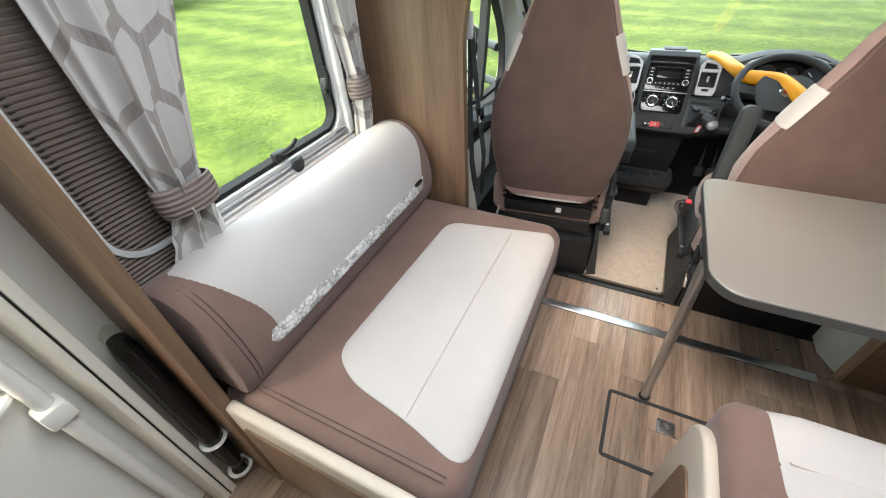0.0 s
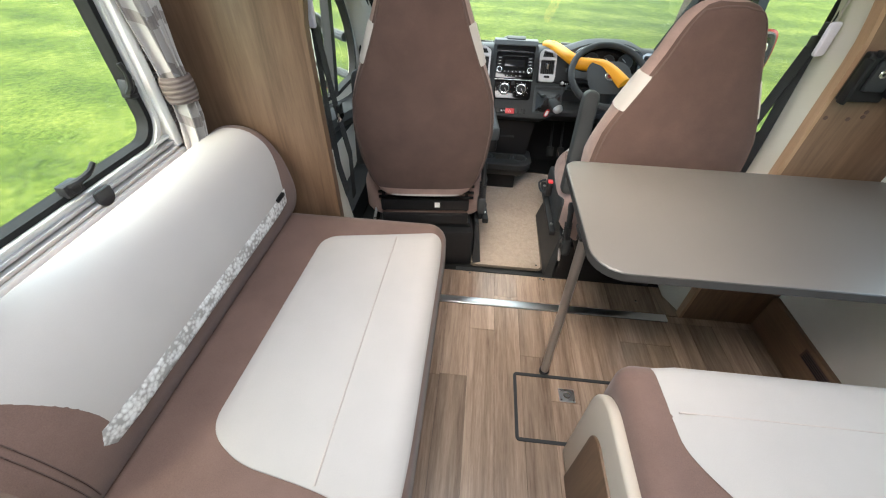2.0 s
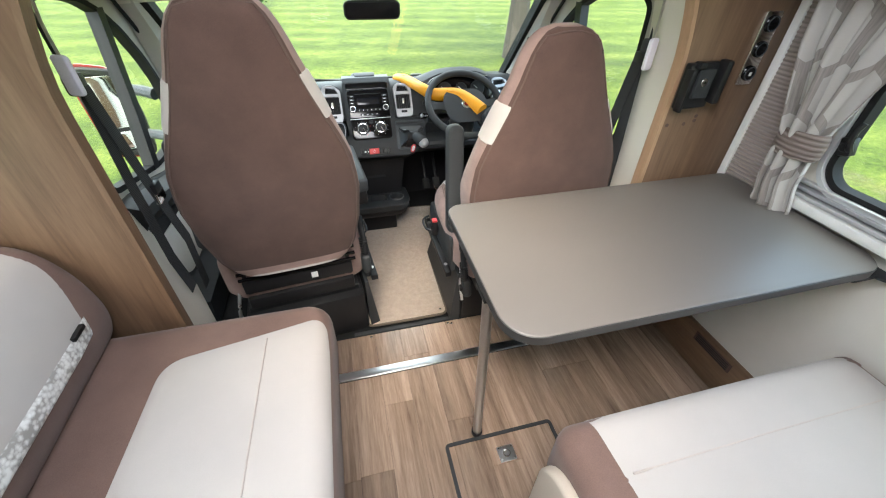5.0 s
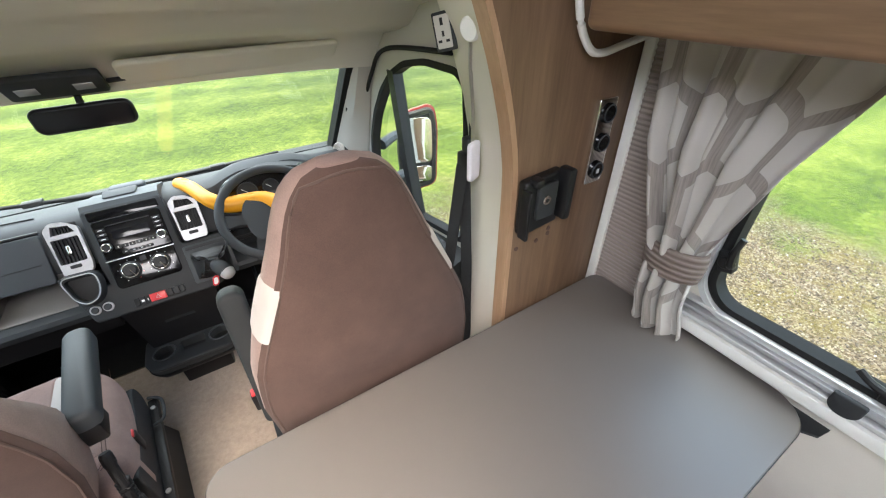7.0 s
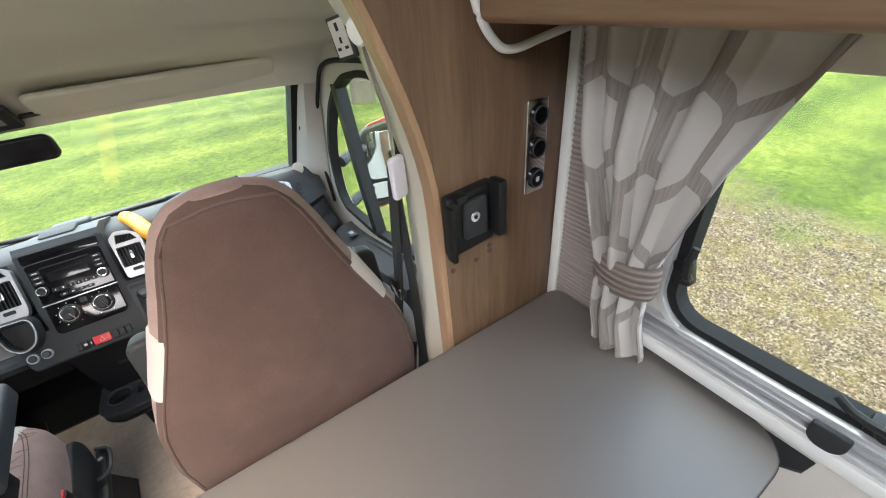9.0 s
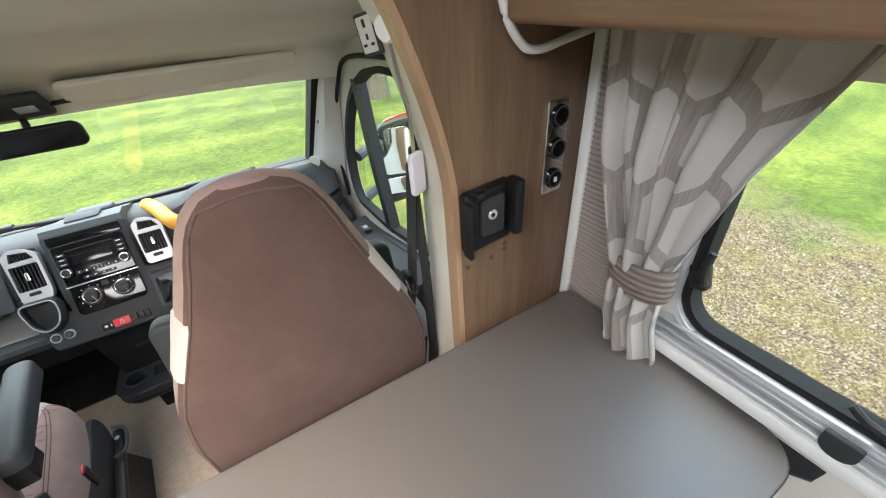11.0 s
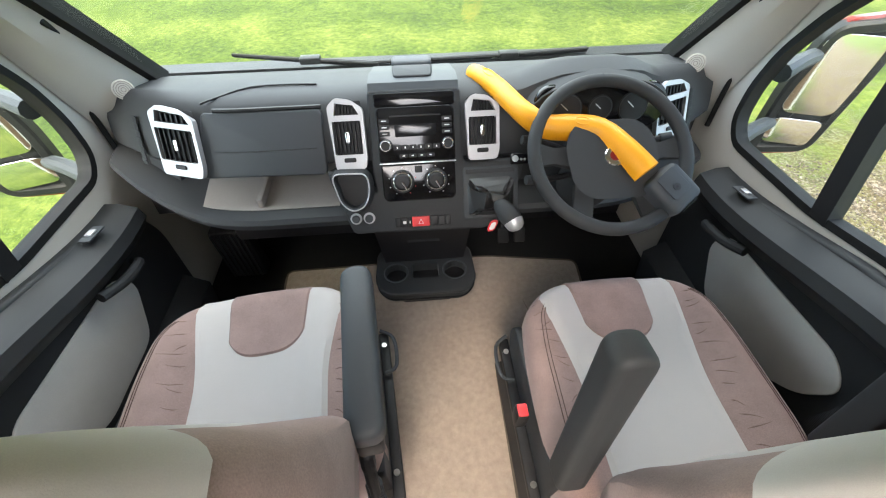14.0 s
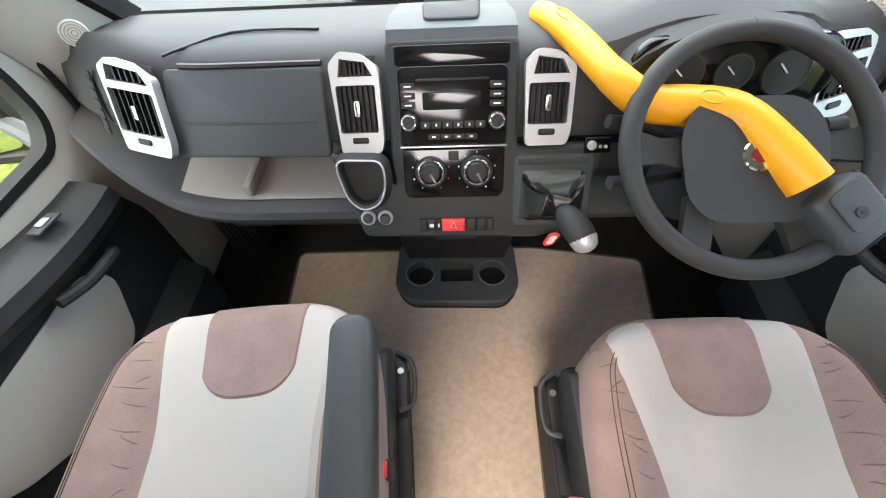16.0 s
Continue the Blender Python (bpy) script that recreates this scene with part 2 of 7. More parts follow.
def field(name):
    """Mown grass with pale stripes, thinning into gravel beside the van's right-hand side."""
    m, nt, b = shader(name)
    v = coords(nt)
    sp = nt.nodes.new("ShaderNodeSeparateXYZ")
    nt.links.new(v, sp.inputs[0])
    wob = noise_tex(nt, v, 0.25, 3)
    st = mathn(nt, "SINE", mathn(nt, "MULTIPLY_ADD", wob, 5.0, mathn(nt, "MULTIPLY_ADD", sp.outputs[1], 3.6, mathn(nt, "MULTIPLY", sp.outputs[0], 0.5))))
    blade = noise_tex(nt, v, 15, 9, 0.85)
    clump = noise_tex(nt, v, 1.6, 6, 0.7)
    mixv = mathn(nt, "MULTIPLY_ADD", st, 0.032, mathn(nt, "MULTIPLY_ADD", blade, 0.68, mathn(nt, "MULTIPLY", clump, 0.32)))
    grass = ramp(nt, mixv, [(0.38, (0.018, 0.033, 0.003)), (0.5, (0.054, 0.080, 0.007)), (0.62, (0.130, 0.146, 0.026))])
    stones = node(nt, "ShaderNodeTexVoronoi", Scale=75.0)
    nt.links.new(v, stones.inputs["Vector"])
    one = nt.nodes.new("ShaderNodeSeparateColor")
    nt.links.new(stones.outputs["Color"], one.inputs[0])
    pick = mathn(nt, "MULTIPLY_ADD", noise_tex(nt, v, 7, 5, 0.7), 0.7, mathn(nt, "MULTIPLY", one.outputs[0], 0.6))
    pebble = ramp(nt, pick, [(0.3, (0.020, 0.014, 0.009)), (0.55, (0.062, 0.044, 0.028)), (0.75, (0.105, 0.079, 0.053)), (0.95, (0.17, 0.145, 0.115))])
    moss = ramp(nt, noise_tex(nt, v, 3.2, 6, 0.75), [(0.42, (0.0, 0.0, 0.0)), (0.60, (1, 1, 1))])
    gravel = mixc(nt, mathn(nt, "MULTIPLY", moss, 0.45), pebble, (0.094, 0.076, 0.010))
    # the gravel lies between 1.4 m and about 7 m right of the middle line, behind the cab
    right = mathn(nt, "MULTIPLY", mathn(nt, "SMOOTH_MIN", mathn(nt, "MULTIPLY", mathn(nt, "SUBTRACT", sp.outputs[0], 1.0), 1.6), mathn(nt, "MULTIPLY", mathn(nt, "SUBTRACT", 5.6, sp.outputs[0]), 0.7), 0.5), 1.0)
    back = mathn(nt, "MULTIPLY", mathn(nt, "SUBTRACT", 4.6, sp.outputs[1]), 0.6)
    mask = mathn(nt, "ADD", mathn(nt, "MINIMUM", right, back), mathn(nt, "MULTIPLY_ADD", noise_tex(nt, v, 1.2, 6, 0.7), 3.0, -1.5))
    clampn = nt.nodes.new("ShaderNodeClamp")
    nt.links.new(mask, clampn.inputs[0])
    nt.links.new(mixc(nt, clampn.outputs[0], grass, gravel), b.inputs["Base Color"])
    b.inputs["Roughness"].default_value = 0.9
    b.inputs["Specular IOR Level"].default_value = 0.2
    bump(nt, b, blade, 0.6, 0.03)
    return m


M["field"] = field("mown_field")
M["leaf"] = surface("leaves", (0.06, 0.12, 0.02), 0.7, var=0.4, vscale=3)
M["bark"] = surface("bark", (0.075, 0.062, 0.048), 0.9, var=0.4, vscale=12, relief=0.8, depth=0.02, stretch=(1, 1, 0.2))

# ---------- building helpers ----------


def thing(name, base, label, category, group="", kind="", turn=0):
    e = new(name)
    e.empty_display_size = 0.05
    e.matrix_basis = pose(*base, 0, 0, turn)
    return tagged(e, label, category, group, kind)


def finish(bm, name, material, smooth=35):
    bmesh.ops.recalc_face_normals(bm, faces=bm.faces)
    me = bpy.data.meshes.new(name)
    bm.to_mesh(me)
    bm.free()
    mats = material if isinstance(material, (list, tuple)) else [material]
    for mm in mats:
        me.materials.append(mm)
    if smooth:
        for p in me.polygons:
            p.use_smooth = True
        me.set_sharp_from_angle(angle=radians(smooth))
    return me


def part(name, bm, material, parent=None, label="", local=False, smooth=35):
    """One mesh object, in world metres (or, local, in its thing's own), under a thing or a part."""
    ob = new(name, finish(bm, name, material, smooth))
    if parent is not None:
        ob.parent = parent
        if not local:
            ob.matrix_parent_inverse = parent.matrix_basis.inverted()
    if label:
        ob["label"] = label
    return ob


def solo(name, bm, material, label, category="", group="", kind="", smooth=35):
    return tagged(part(name, bm, material, None, "", False, smooth), label, category, group, kind)


def box(x0, x1, y0, y1, z0, z1, bevel=0.0, seg=2, bm=None):
    bm = bm or bmesh.new()
    r = bmesh.ops.create_cube(bm, size=1.0)
    vs = r["verts"]
    for v in vs:
        v.co = Vector(((x0 + x1) / 2 + v.co.x * (x1 - x0), (y0 + y1) / 2 + v.co.y * (y1 - y0), (z0 + z1) / 2 + v.co.z * (z1 - z0)))
    if bevel:
        es = list({e for v in vs for e in v.link_edges})
        bmesh.ops.bevel(bm, geom=es, offset=bevel, segments=seg, affect="EDGES", profile=0.5)
    return bm


def moved(bm, m):
    bmesh.ops.transform(bm, matrix=m, verts=bm.verts)
    return bm


def loft(rings, cap=True, closed=True, bm=None):
    bm = bm or bmesh.new()
    vv = [[bm.verts.new(p) for p in r] for r in rings]
    n = len(rings[0])
    for a, b in zip(vv, vv[1:]):
        for i in range(n if closed else n - 1):
            j = (i + 1) % n
            bm.faces.new((a[i], a[j], b[j], b[i]))
    if cap and closed:
        bm.faces.new(vv[0][::-1])
        bm.faces.new(vv[-1])
    return bm


def frame_at(d):
    d = d.normalized()
    up = Vector((0, 0, 1)) if abs(d.z) < 0.9 else Vector((0, 1, 0))
    a = d.cross(up).normalized()
    return a, a.cross(d).normalized()


def tube(pts, r, seg=12, bm=None, cap=True, flat=1.0):
    pts = [Vector(p) for p in pts]
    rings = []
    for i, p in enumerate(pts):
        d = (pts[min(i + 1, len(pts) - 1)] - pts[max(i - 1, 0)])
        a, b = frame_at(d)
        rr = r[i] if isinstance(r, (list, tuple)) else r
        rings.append([p + a * rr * math.cos(2 * math.pi * k / seg) + b * rr * flat * math.sin(2 * math.pi * k / seg) for k in range(seg)])
    return loft(rings, cap, True, bm)


def disc(c, axis, r, h, seg=32, bevel=0.0, bm=None):
    """A short round boss from c along axis."""
    c, d = Vector(c), Vector(axis).normalized()
    a, b = frame_at(d)
    prof = [(r, 0), (r, h - bevel), (r - bevel, h)] if bevel else [(r, 0), (r, h)]
    return loft([[c + d * z + (a * math.cos(2 * math.pi * k / seg) + b * math.sin(2 * math.pi * k / seg)) * q for k in range(seg)] for q, z in prof], True, True, bm)


def rrect(x0, x1, y0, y1, r, n=6):
    rs = r if isinstance(r, (list, tuple)) else (r,) * 4
    out = []
    for (cx, cy, a0), q in zip(((x1, y1, 0), (x0, y1, 90), (x0, y0, 180), (x1, y0, 270)), rs):
        sx, sy = (1 if cx == x1 else -1), (1 if cy == y1 else -1)
        for k in range(n + 1):
            a = radians(a0 + 90 * k / n)
            out.append((cx - sx * q + q * math.cos(a), cy - sy * q + q * math.sin(a)))
    return out


def inset(outline, d):
    """The outline moved inwards by d (counter-clockwise outlines)."""
    n, out = len(outline), []
    for i, p in enumerate(outline):
        a, b = Vector(outline[i - 1]), Vector(outline[(i + 1) % n])
        t = (b - a)
        if t.length < 1e-9:
            out.append(p)
            continue
        t.normalize()
        out.append((p[0] - t.y * d, p[1] + t.x * d))
    return out


def slab(outline, z0, z1, bevel=0.004, place=lambda x, y, z: (x, y, z), seg=3):
    """An upright slab over an outline, with rounded upper and lower edges."""
    rings = []
    for ins, dz in [(bevel * (1 - math.cos(math.pi / 2 * k / seg)), bevel * (1 - math.sin(math.pi / 2 * k / seg))) for k in range(seg, -1, -1)]:
        rings.append([place(x, y, z0 + dz) for x, y in inset(outline, ins)])
    for ins, dz in [(bevel * (1 - math.cos(math.pi / 2 * k / seg)), bevel * (1 - math.sin(math.pi / 2 * k / seg))) for k in range(seg + 1)]:
        rings.append([place(x, y, z1 - dz) for x, y in inset(outline, ins)])
    return loft(rings)


def cushion(outline, z0, z1, r, crown=lambda x, y: 0.0, seg=6, fill=5):
    """A stuffed cushion over an outline: bulging sides, a round upper edge and a crowned top."""
    cx = sum(p[0] for p in outline) / len(outline)
    cy = sum(p[1] for p in outline) / len(outline)
    rings = [[(x, y, z0) for x, y in inset(outline, 0.012)], [(x, y, z0 + 0.02) for x, y in outline]]
    for k in range(seg + 1):
        a = math.pi / 2 * k / seg
        rings.append([(x, y, z1 - r * (1 - math.sin(a)) + crown(x, y) * math.sin(a)) for x, y in inset(outline, r * (1 - math.cos(a)))])
    inner = inset(outline, r)
    for k in range(1, fill + 1):
        f = 1 - k / (fill + 0.2)
        rings.append([(cx + (x - cx) * f, cy + (y - cy) * f, z1 + crown(cx + (x - cx) * f, cy + (y - cy) * f)) for x, y in inner])
    return loft(rings)


def sheet(outline, zf, fill=6, thick=0.004):
    """A thin cloth panel over an outline, lying on the surface zf(x, y), with a turned-down rim."""
    cx = sum(p[0] for p in outline) / len(outline)
    cy = sum(p[1] for p in outline) / len(outline)
    rings = [[(x, y, zf(x, y) - 0.006) for x, y in outline]]
    rings.append([(x, y, zf(x, y) + thick * 0.4) for x, y in inset(outline, 0.001)])
    ins = inset(outline, 0.005)
    for k in range(fill + 1):
        f = 1 - k / (fill + 0.2)
        rings.append([(cx + (x - cx) * f, cy + (y - cy) * f, zf(cx + (x - cx) * f, cy + (y - cy) * f) + thick) for x, y in ins])
    return loft(rings)


def smooth_path(pts, n=8):
    """A rounder line through the points (Catmull-Rom)."""
    pts = [Vector(p) for p in pts]
    out = []
    for i in range(len(pts) - 1):
        p0, p1, p2, p3 = pts[max(i - 1, 0)], pts[i], pts[i + 1], pts[min(i + 2, len(pts) - 1)]
        for k in range(n):
            t = k / n
            out.append(0.5 * ((2 * p1) + (p2 - p0) * t + (2 * p0 - 5 * p1 + 4 * p2 - p3) * t * t + (3 * p1 - p0 - 3 * p2 + p3) * t ** 3))
    return out + [pts[-1]]


def wall_with_hole(outline, holes_, place, t0, t1):
    """A wall plate over an outline with openings through it; place(u, v, w) gives the point, w the depth."""
    bm = bmesh.new()

    def edges(pts):
        vs = [bm.verts.new((p[0], p[1], 0)) for p in pts]
        return [bm.edges.new((vs[i], vs[(i + 1) % len(vs)])) for i in range(len(vs))]
    es = edges(outline)
    for h in holes_:
        es += edges(h)
    bmesh.ops.triangle_fill(bm, use_beauty=True, use_dissolve=False, edges=es)
    ext = bmesh.ops.extrude_face_region(bm, geom=bm.faces[:])
    up = {v for v in ext["geom"] if isinstance(v, bmesh.types.BMVert)}
    for v in bm.verts:
        v.co = Vector(place(v.co.x, v.co.y, t1 if v in up else t0))
    return bm

# ---------- the ground outside ----------
g = bmesh.new()
bmesh.ops.create_grid(g, x_segments=80, y_segments=80, size=1.0)
for v in g.verts:
    sx, sy = v.co.x, v.co.y
    x, y = math.copysign(abs(sx) ** 3 * 300 + abs(sx) * 12, sx), math.copysign(abs(sy) ** 3 * 300 + abs(sy) * 12, sy)
    d = math.hypot(x, y)
    v.co = (x, y, -0.75 + (0.12 * noise.noise((x * 0.15, y * 0.15, 0)) * min(1, d / 8)) + max(0, d - 25) * 0.02)
ground = solo("ground", g, M["field"], "mown grass field with a gravel patch beside the van", "ground", kind="structure", smooth=0)


def blades():
    rnd = random.Random(5)
    verts, faces = [], []
    for _ in range(26000):
        r = rnd.random()
        if r < 0.6:
            x, y = rnd.uniform(-5, 5), rnd.uniform(2.9, 9)
        elif r < 0.8:
            x, y = rnd.uniform(-6, -1.4), rnd.uniform(-1, 4)
        else:
            x, y = rnd.uniform(1.4, 6), rnd.uniform(0.5, 5)
        if x > 1 and y < 4.2 and x < 5 and rnd.random() < 0.8:
            continue
        a, h, w = rnd.uniform(0, 6.28), rnd.uniform(0.008, 0.022), rnd.uniform(0.002, 0.005)
        z = -0.75 + 0.12 * noise.noise((x * 0.15, y * 0.15, 0)) * min(1, math.hypot(x, y) / 8) - 0.005
        c, s = math.cos(a), math.sin(a)
        k = len(verts)
        verts += [(x - c * w, y - s * w, z), (x + c * w, y + s * w, z), (x - s * h * 1.8 + c * w * 0.4, y + c * h * 1.8, z + h)]
        faces.append((k, k + 1, k + 2))
    me = bpy.data.meshes.new("grass")
    me.from_pydata(verts, [], faces)
    me.materials.append(M["blade"])
    return tagged(new("grass", me), "short tufts of bright mown grass", "grass", kind="stuff")


M["blade"] = surface("grass_blade", (0.085, 0.140, 0.014), 0.8, var=0.35, vscale=1.5, grain=6, relief=0)
blades()


def pebbles():
    """Loose stones on the gravel patch."""
    rnd = random.Random(17)
    verts, faces = [], []
    for _ in range(16000):
        x, y = 1.25 + 3.6 * rnd.random() ** 1.4, rnd.uniform(-0.6, 3.6)
        r = rnd.uniform(0.004, 0.013)
        z = -0.75 + 0.12 * noise.noise((x * 0.15, y * 0.15, 0)) * min(1, math.hypot(x, y) / 8)
        a, k, n = rnd.uniform(0, 6.28), len(verts), 5
        for q, h in ((1.0, -0.2), (0.75, 0.45)):
            for j in range(n):
                b = a + 6.2832 * j / n
                verts.append((x + r * q * math.cos(b) * rnd.uniform(.8, 1.25), y + r * q * math.sin(b) * rnd.uniform(.6, 1.0), z + r * h))
        verts.append((x, y, z + r * 0.55))
        for j in range(n):
            m = (j + 1) % n
            faces += [(k + j, k + m, k + n + m, k + n + j), (k + n + j, k + n + m, k + 2 * n)]
    me = bpy.data.meshes.new("gravel")
    me.from_pydata(verts, [], faces)
    me.materials.append(M["stone"])
    return tagged(new("gravel", me), "loose brown and grey gravel stones beside the van", "gravel", kind="stuff")


def stone(name):
    m, nt, b = shader(name)
    geo = nt.nodes.new("ShaderNodeNewGeometry")
    col = ramp(nt, geo.outputs["Random Per Island"], [(0.0, (0.016, 0.010, 0.007)), (0.4, (0.052, 0.036, 0.023)), (0.75, (0.090, 0.067, 0.046)), (0.94, (0.13, 0.108, 0.086)), (1.0, (0.26, 0.235, 0.21))])
    nt.links.new(mixc(nt, mathn(nt, "MULTIPLY", noise_tex(nt, coords(nt), 120, 4), 0.4), col, (0.05, 0.045, 0.03)), b.inputs["Base Color"])
    b.inputs["Roughness"].default_value = 0.85
    return m


M["stone"] = stone("gravel_stone")
pebbles()


def tree(base, h, r, spread, leaves, label, seed, crown_from=0.5):
    rnd = random.Random(seed)
    t = thing("tree", base, label, "tree")
    bx, by, bz = base
    bm = tube([(bx + rnd.uniform(-.1, .1) * k, by, bz + h * 0.16 * k) for k in range(6)], [r * 1.35, r, r * .9, r * .8, r * .65, r * .4], 10)
    for k in range(7):
        a, z = rnd.uniform(0, 6.28), bz + h * rnd.uniform(0.3, 0.75)
        p = Vector((bx, by, z))
        tube([p, p + Vector((math.cos(a) * spread * .4, math.sin(a) * spread * .4, h * .1)), p + Vector((math.cos(a) * spread * .8, math.sin(a) * spread * .8, h * .12))], [r * .4, r * .25, r * .08], 7, bm)
    part("trunk", bm, M["bark"], t)
    verts, faces = [], []
    for _ in range(leaves // 14):
        a, q = rnd.uniform(0, 6.28), spread * math.sqrt(rnd.random())
        c = Vector((bx + q * math.cos(a), by + q * math.sin(a), bz + h * (crown_from + (1 - crown_from) * rnd.random() * (1 - 0.5 * (q / spread) ** 2))))
        for _ in range(14):
            p = c + Vector((rnd.gauss(0, .22), rnd.gauss(0, .22), rnd.gauss(0, .18))) * spread * 0.35
            u = Vector((rnd.gauss(0, 1), rnd.gauss(0, 1), rnd.gauss(0, .5))).normalized() * rnd.uniform(.06, .16)
            w = u.cross(Vector((rnd.gauss(0, 1), rnd.gauss(0, 1), rnd.gauss(0, 1)))).normalized() * u.length * 0.6
            k = len(verts)
            verts += [p - u, p + w, p + u, p - w]
            faces.append((k, k + 1, k + 2, k + 3))
    me = bpy.data.meshes.new("crown")
    me.from_pydata([Vector(v) for v in verts], [], faces)
    me.materials.append(M["leaf"])
    c = new("crown", me)
    c.parent, c.matrix_parent_inverse = t, t.matrix_basis.inverted()
    return t


tree((3.85, 9.2, -0.78), 7.0, 0.21, 2.6, 7000, "tall tree with a rough grey-brown trunk on the lawn", 3, 0.45)
tree((-4.2, 19.5, -0.8), 2.2, 0.12, 1.5, 6000, "rounded leafy green bush on the lawn", 4, 0.05)
tree((-19.5, 11.0, -0.6), 3.0, 0.12, 2.4, 6000, "dark green shrub at the edge of the field", 6, 0.05)
tree((15.0, 26.0, -0.7), 8.0, 0.3, 3.2, 7000, "leafy tree at the far edge of the field", 8, 0.2)


def hedge(p, q, h, n, seed):
    rnd = random.Random(seed)
    verts, faces = [], []
    p, q = Vector(p), Vector(q)
    for _ in range(n):
        c = p.lerp(q, rnd.random()) + Vector((rnd.gauss(0, .9), rnd.gauss(0, .9), rnd.random() * h))
        u = Vector((rnd.gauss(0, 1), rnd.gauss(0, 1), rnd.gauss(0, .5))).normalized() * rnd.uniform(.1, .32)
        w = u.cross(Vector((rnd.gauss(0, 1), rnd.gauss(0, 1), rnd.gauss(0, 1)))).normalized() * u.length * .6
        k = len(verts)
        verts += [c - u, c + w, c + u, c - w]
        faces.append((k, k + 1, k + 2, k + 3))
    me = bpy.data.meshes.new("hedge")
    me.from_pydata(verts, [], faces)
    me.materials.append(M["leaf"])
    return tagged(new("hedge", me), "dark green hedge along the edge of the field", "hedge", kind="stuff")


hedge((-35, 40, 0), (40, 46, 0), 5, 9000, 11)
hedge((-26, -20, 0), (-24, 42, 0), 4.5, 7000, 12)
hedge((28, -20, 0), (34, 46, 0), 4.5, 6000, 13)

ease = lambda t: max(0.0, min(1.0, t)) ** 2 * (3 - 2 * max(0.0, min(1.0, t)))

# ---------- shell of the living space ----------
WL, WR, BACK, TOP = -1.02, 1.07, -1.6, 1.75
side = lambda x: (lambda u, v, w: (x + w, u, v))
hl = rrect(0.16, 0.90, 0.80, 1.30, 0.06)
hd = rrect(-0.62, -0.06, 0.04, 1.62, 0.03)
wall_left = solo("wall_left", wall_with_hole([(BACK, -0.05), (1.12, -0.05), (1.12, TOP), (BACK, TOP)], [hl, hd], side(WL), -0.03, 0.0), M["lining"], "cream textured wall lining beside the long sofa", "wall", kind="structure", smooth=0)
hr = rrect(0.0, 0.855, 0.80, 1.235, 0.06)
wall_right = solo("wall_right", wall_with_hole([(BACK, -0.05), (1.16, -0.05), (1.16, TOP), (BACK, TOP)], [hr], side(WR), 0.0, 0.03), M["lining"], "cream textured wall lining beside the table", "wall", kind="structure", smooth=0)
solo("wall_back", box(WL, WR, BACK - 0.03, BACK, 0, TOP), M["lining"], "plain cream wall closing the rear", "wall", kind="structure")
# the ceiling stays out of view; its opening is added to brighten the lounge
solo("ceiling", wall_with_hole([(WL - .03, BACK - .03), (WR + .03, BACK - .03), (WR + .03, 1.2), (WL - .03, 1.2)], [rrect(-0.50, 0.26, -0.10, 0.65, 0.05)], lambda u, v, w: (u, v, TOP + w), 0.0, 0.03), M["lining"], "pale ceiling, out of view, with an opening added for light", "ceiling", kind="structure", smooth=0)

# floor: planks on a base
floor = solo("floor", box(WL, WR, BACK, 1.30, -0.05, -0.006), M["laminate_edge"], "floor of brown wood-look vinyl planks", "floor", kind="structure")
strip = solo("threshold_strip", slab(rrect(-0.62, 0.705, 1.098, 1.134, 0.003, 2), 0.0, 0.005, 0.002), M["alu"], "bright aluminium cover strip across the floor", "threshold strip", kind="structure")

# transverse boards at the cab


def edge_x(z):
    """How far the right-hand board's free edge stands from the middle at height z."""
    k = max(0.0, (z - 1.02)) / 0.36
    return 0.763 - 0.105 * min(1.6, k) ** 1.6


def board(name, sign, y, wall, label, shift):
    o = [(wall, 0.0)] + [(sign * (edge_x(z)) + shift, z) for z in [0.0, 0.5, 0.9] + [1.0 + 0.05 * i for i in range(16)]] + [(wall, TOP)]
    if sign > 0:
        o = o[::-1]
    b = solo(name, slab(o if sum((a[0] * c[1] - c[0] * a[1]) for a, c in zip(o, o[1:] + o[:1])) > 0 else o[::-1], y, y + 0.026, 0.003, lambda u, v, w: (u, w, v)), M["wood"], label, "wall panel", kind="structure")
    rings = []
    for z in [0.0, 0.5, 0.9] + [1.0 + 0.05 * i for i in range(15)]:
        x = sign * edge_x(z) + shift - sign * 0.006
        rings.append([(x, y - 0.003, z), (x + sign * 0.012, y - 0.003, z), (x + sign * 0.012, y + 0.029, z), (x, y + 0.029, z)])
    part("edging", loft(rings), M["wood_edge"] if sign > 0 else M["wood"], b, "wood edging strip")
    return b


board("wall_panel_right", 1, 1.13, WR, "walnut-coloured board with a curved free edge by the driver's seat", 0.0)
board("wall_panel_left", -1, 1.085, WL, "walnut-coloured board behind the passenger seat", 0.135)
near = solo("wall_panel_door", slab(rrect(WL, -0.835, 0.0, TOP, 0.004, 2), 0.065, 0.092, 0.004, lambda u, v, w: (u, w, v)), M["wood"], "walnut-coloured board between the door and the sofa", "wall panel", kind="structure")
part("edging", box(-0.84, -0.826, 0.062, 0.095, 0.0, TOP, 0.004), M["wood"], near, "walnut edging strip")

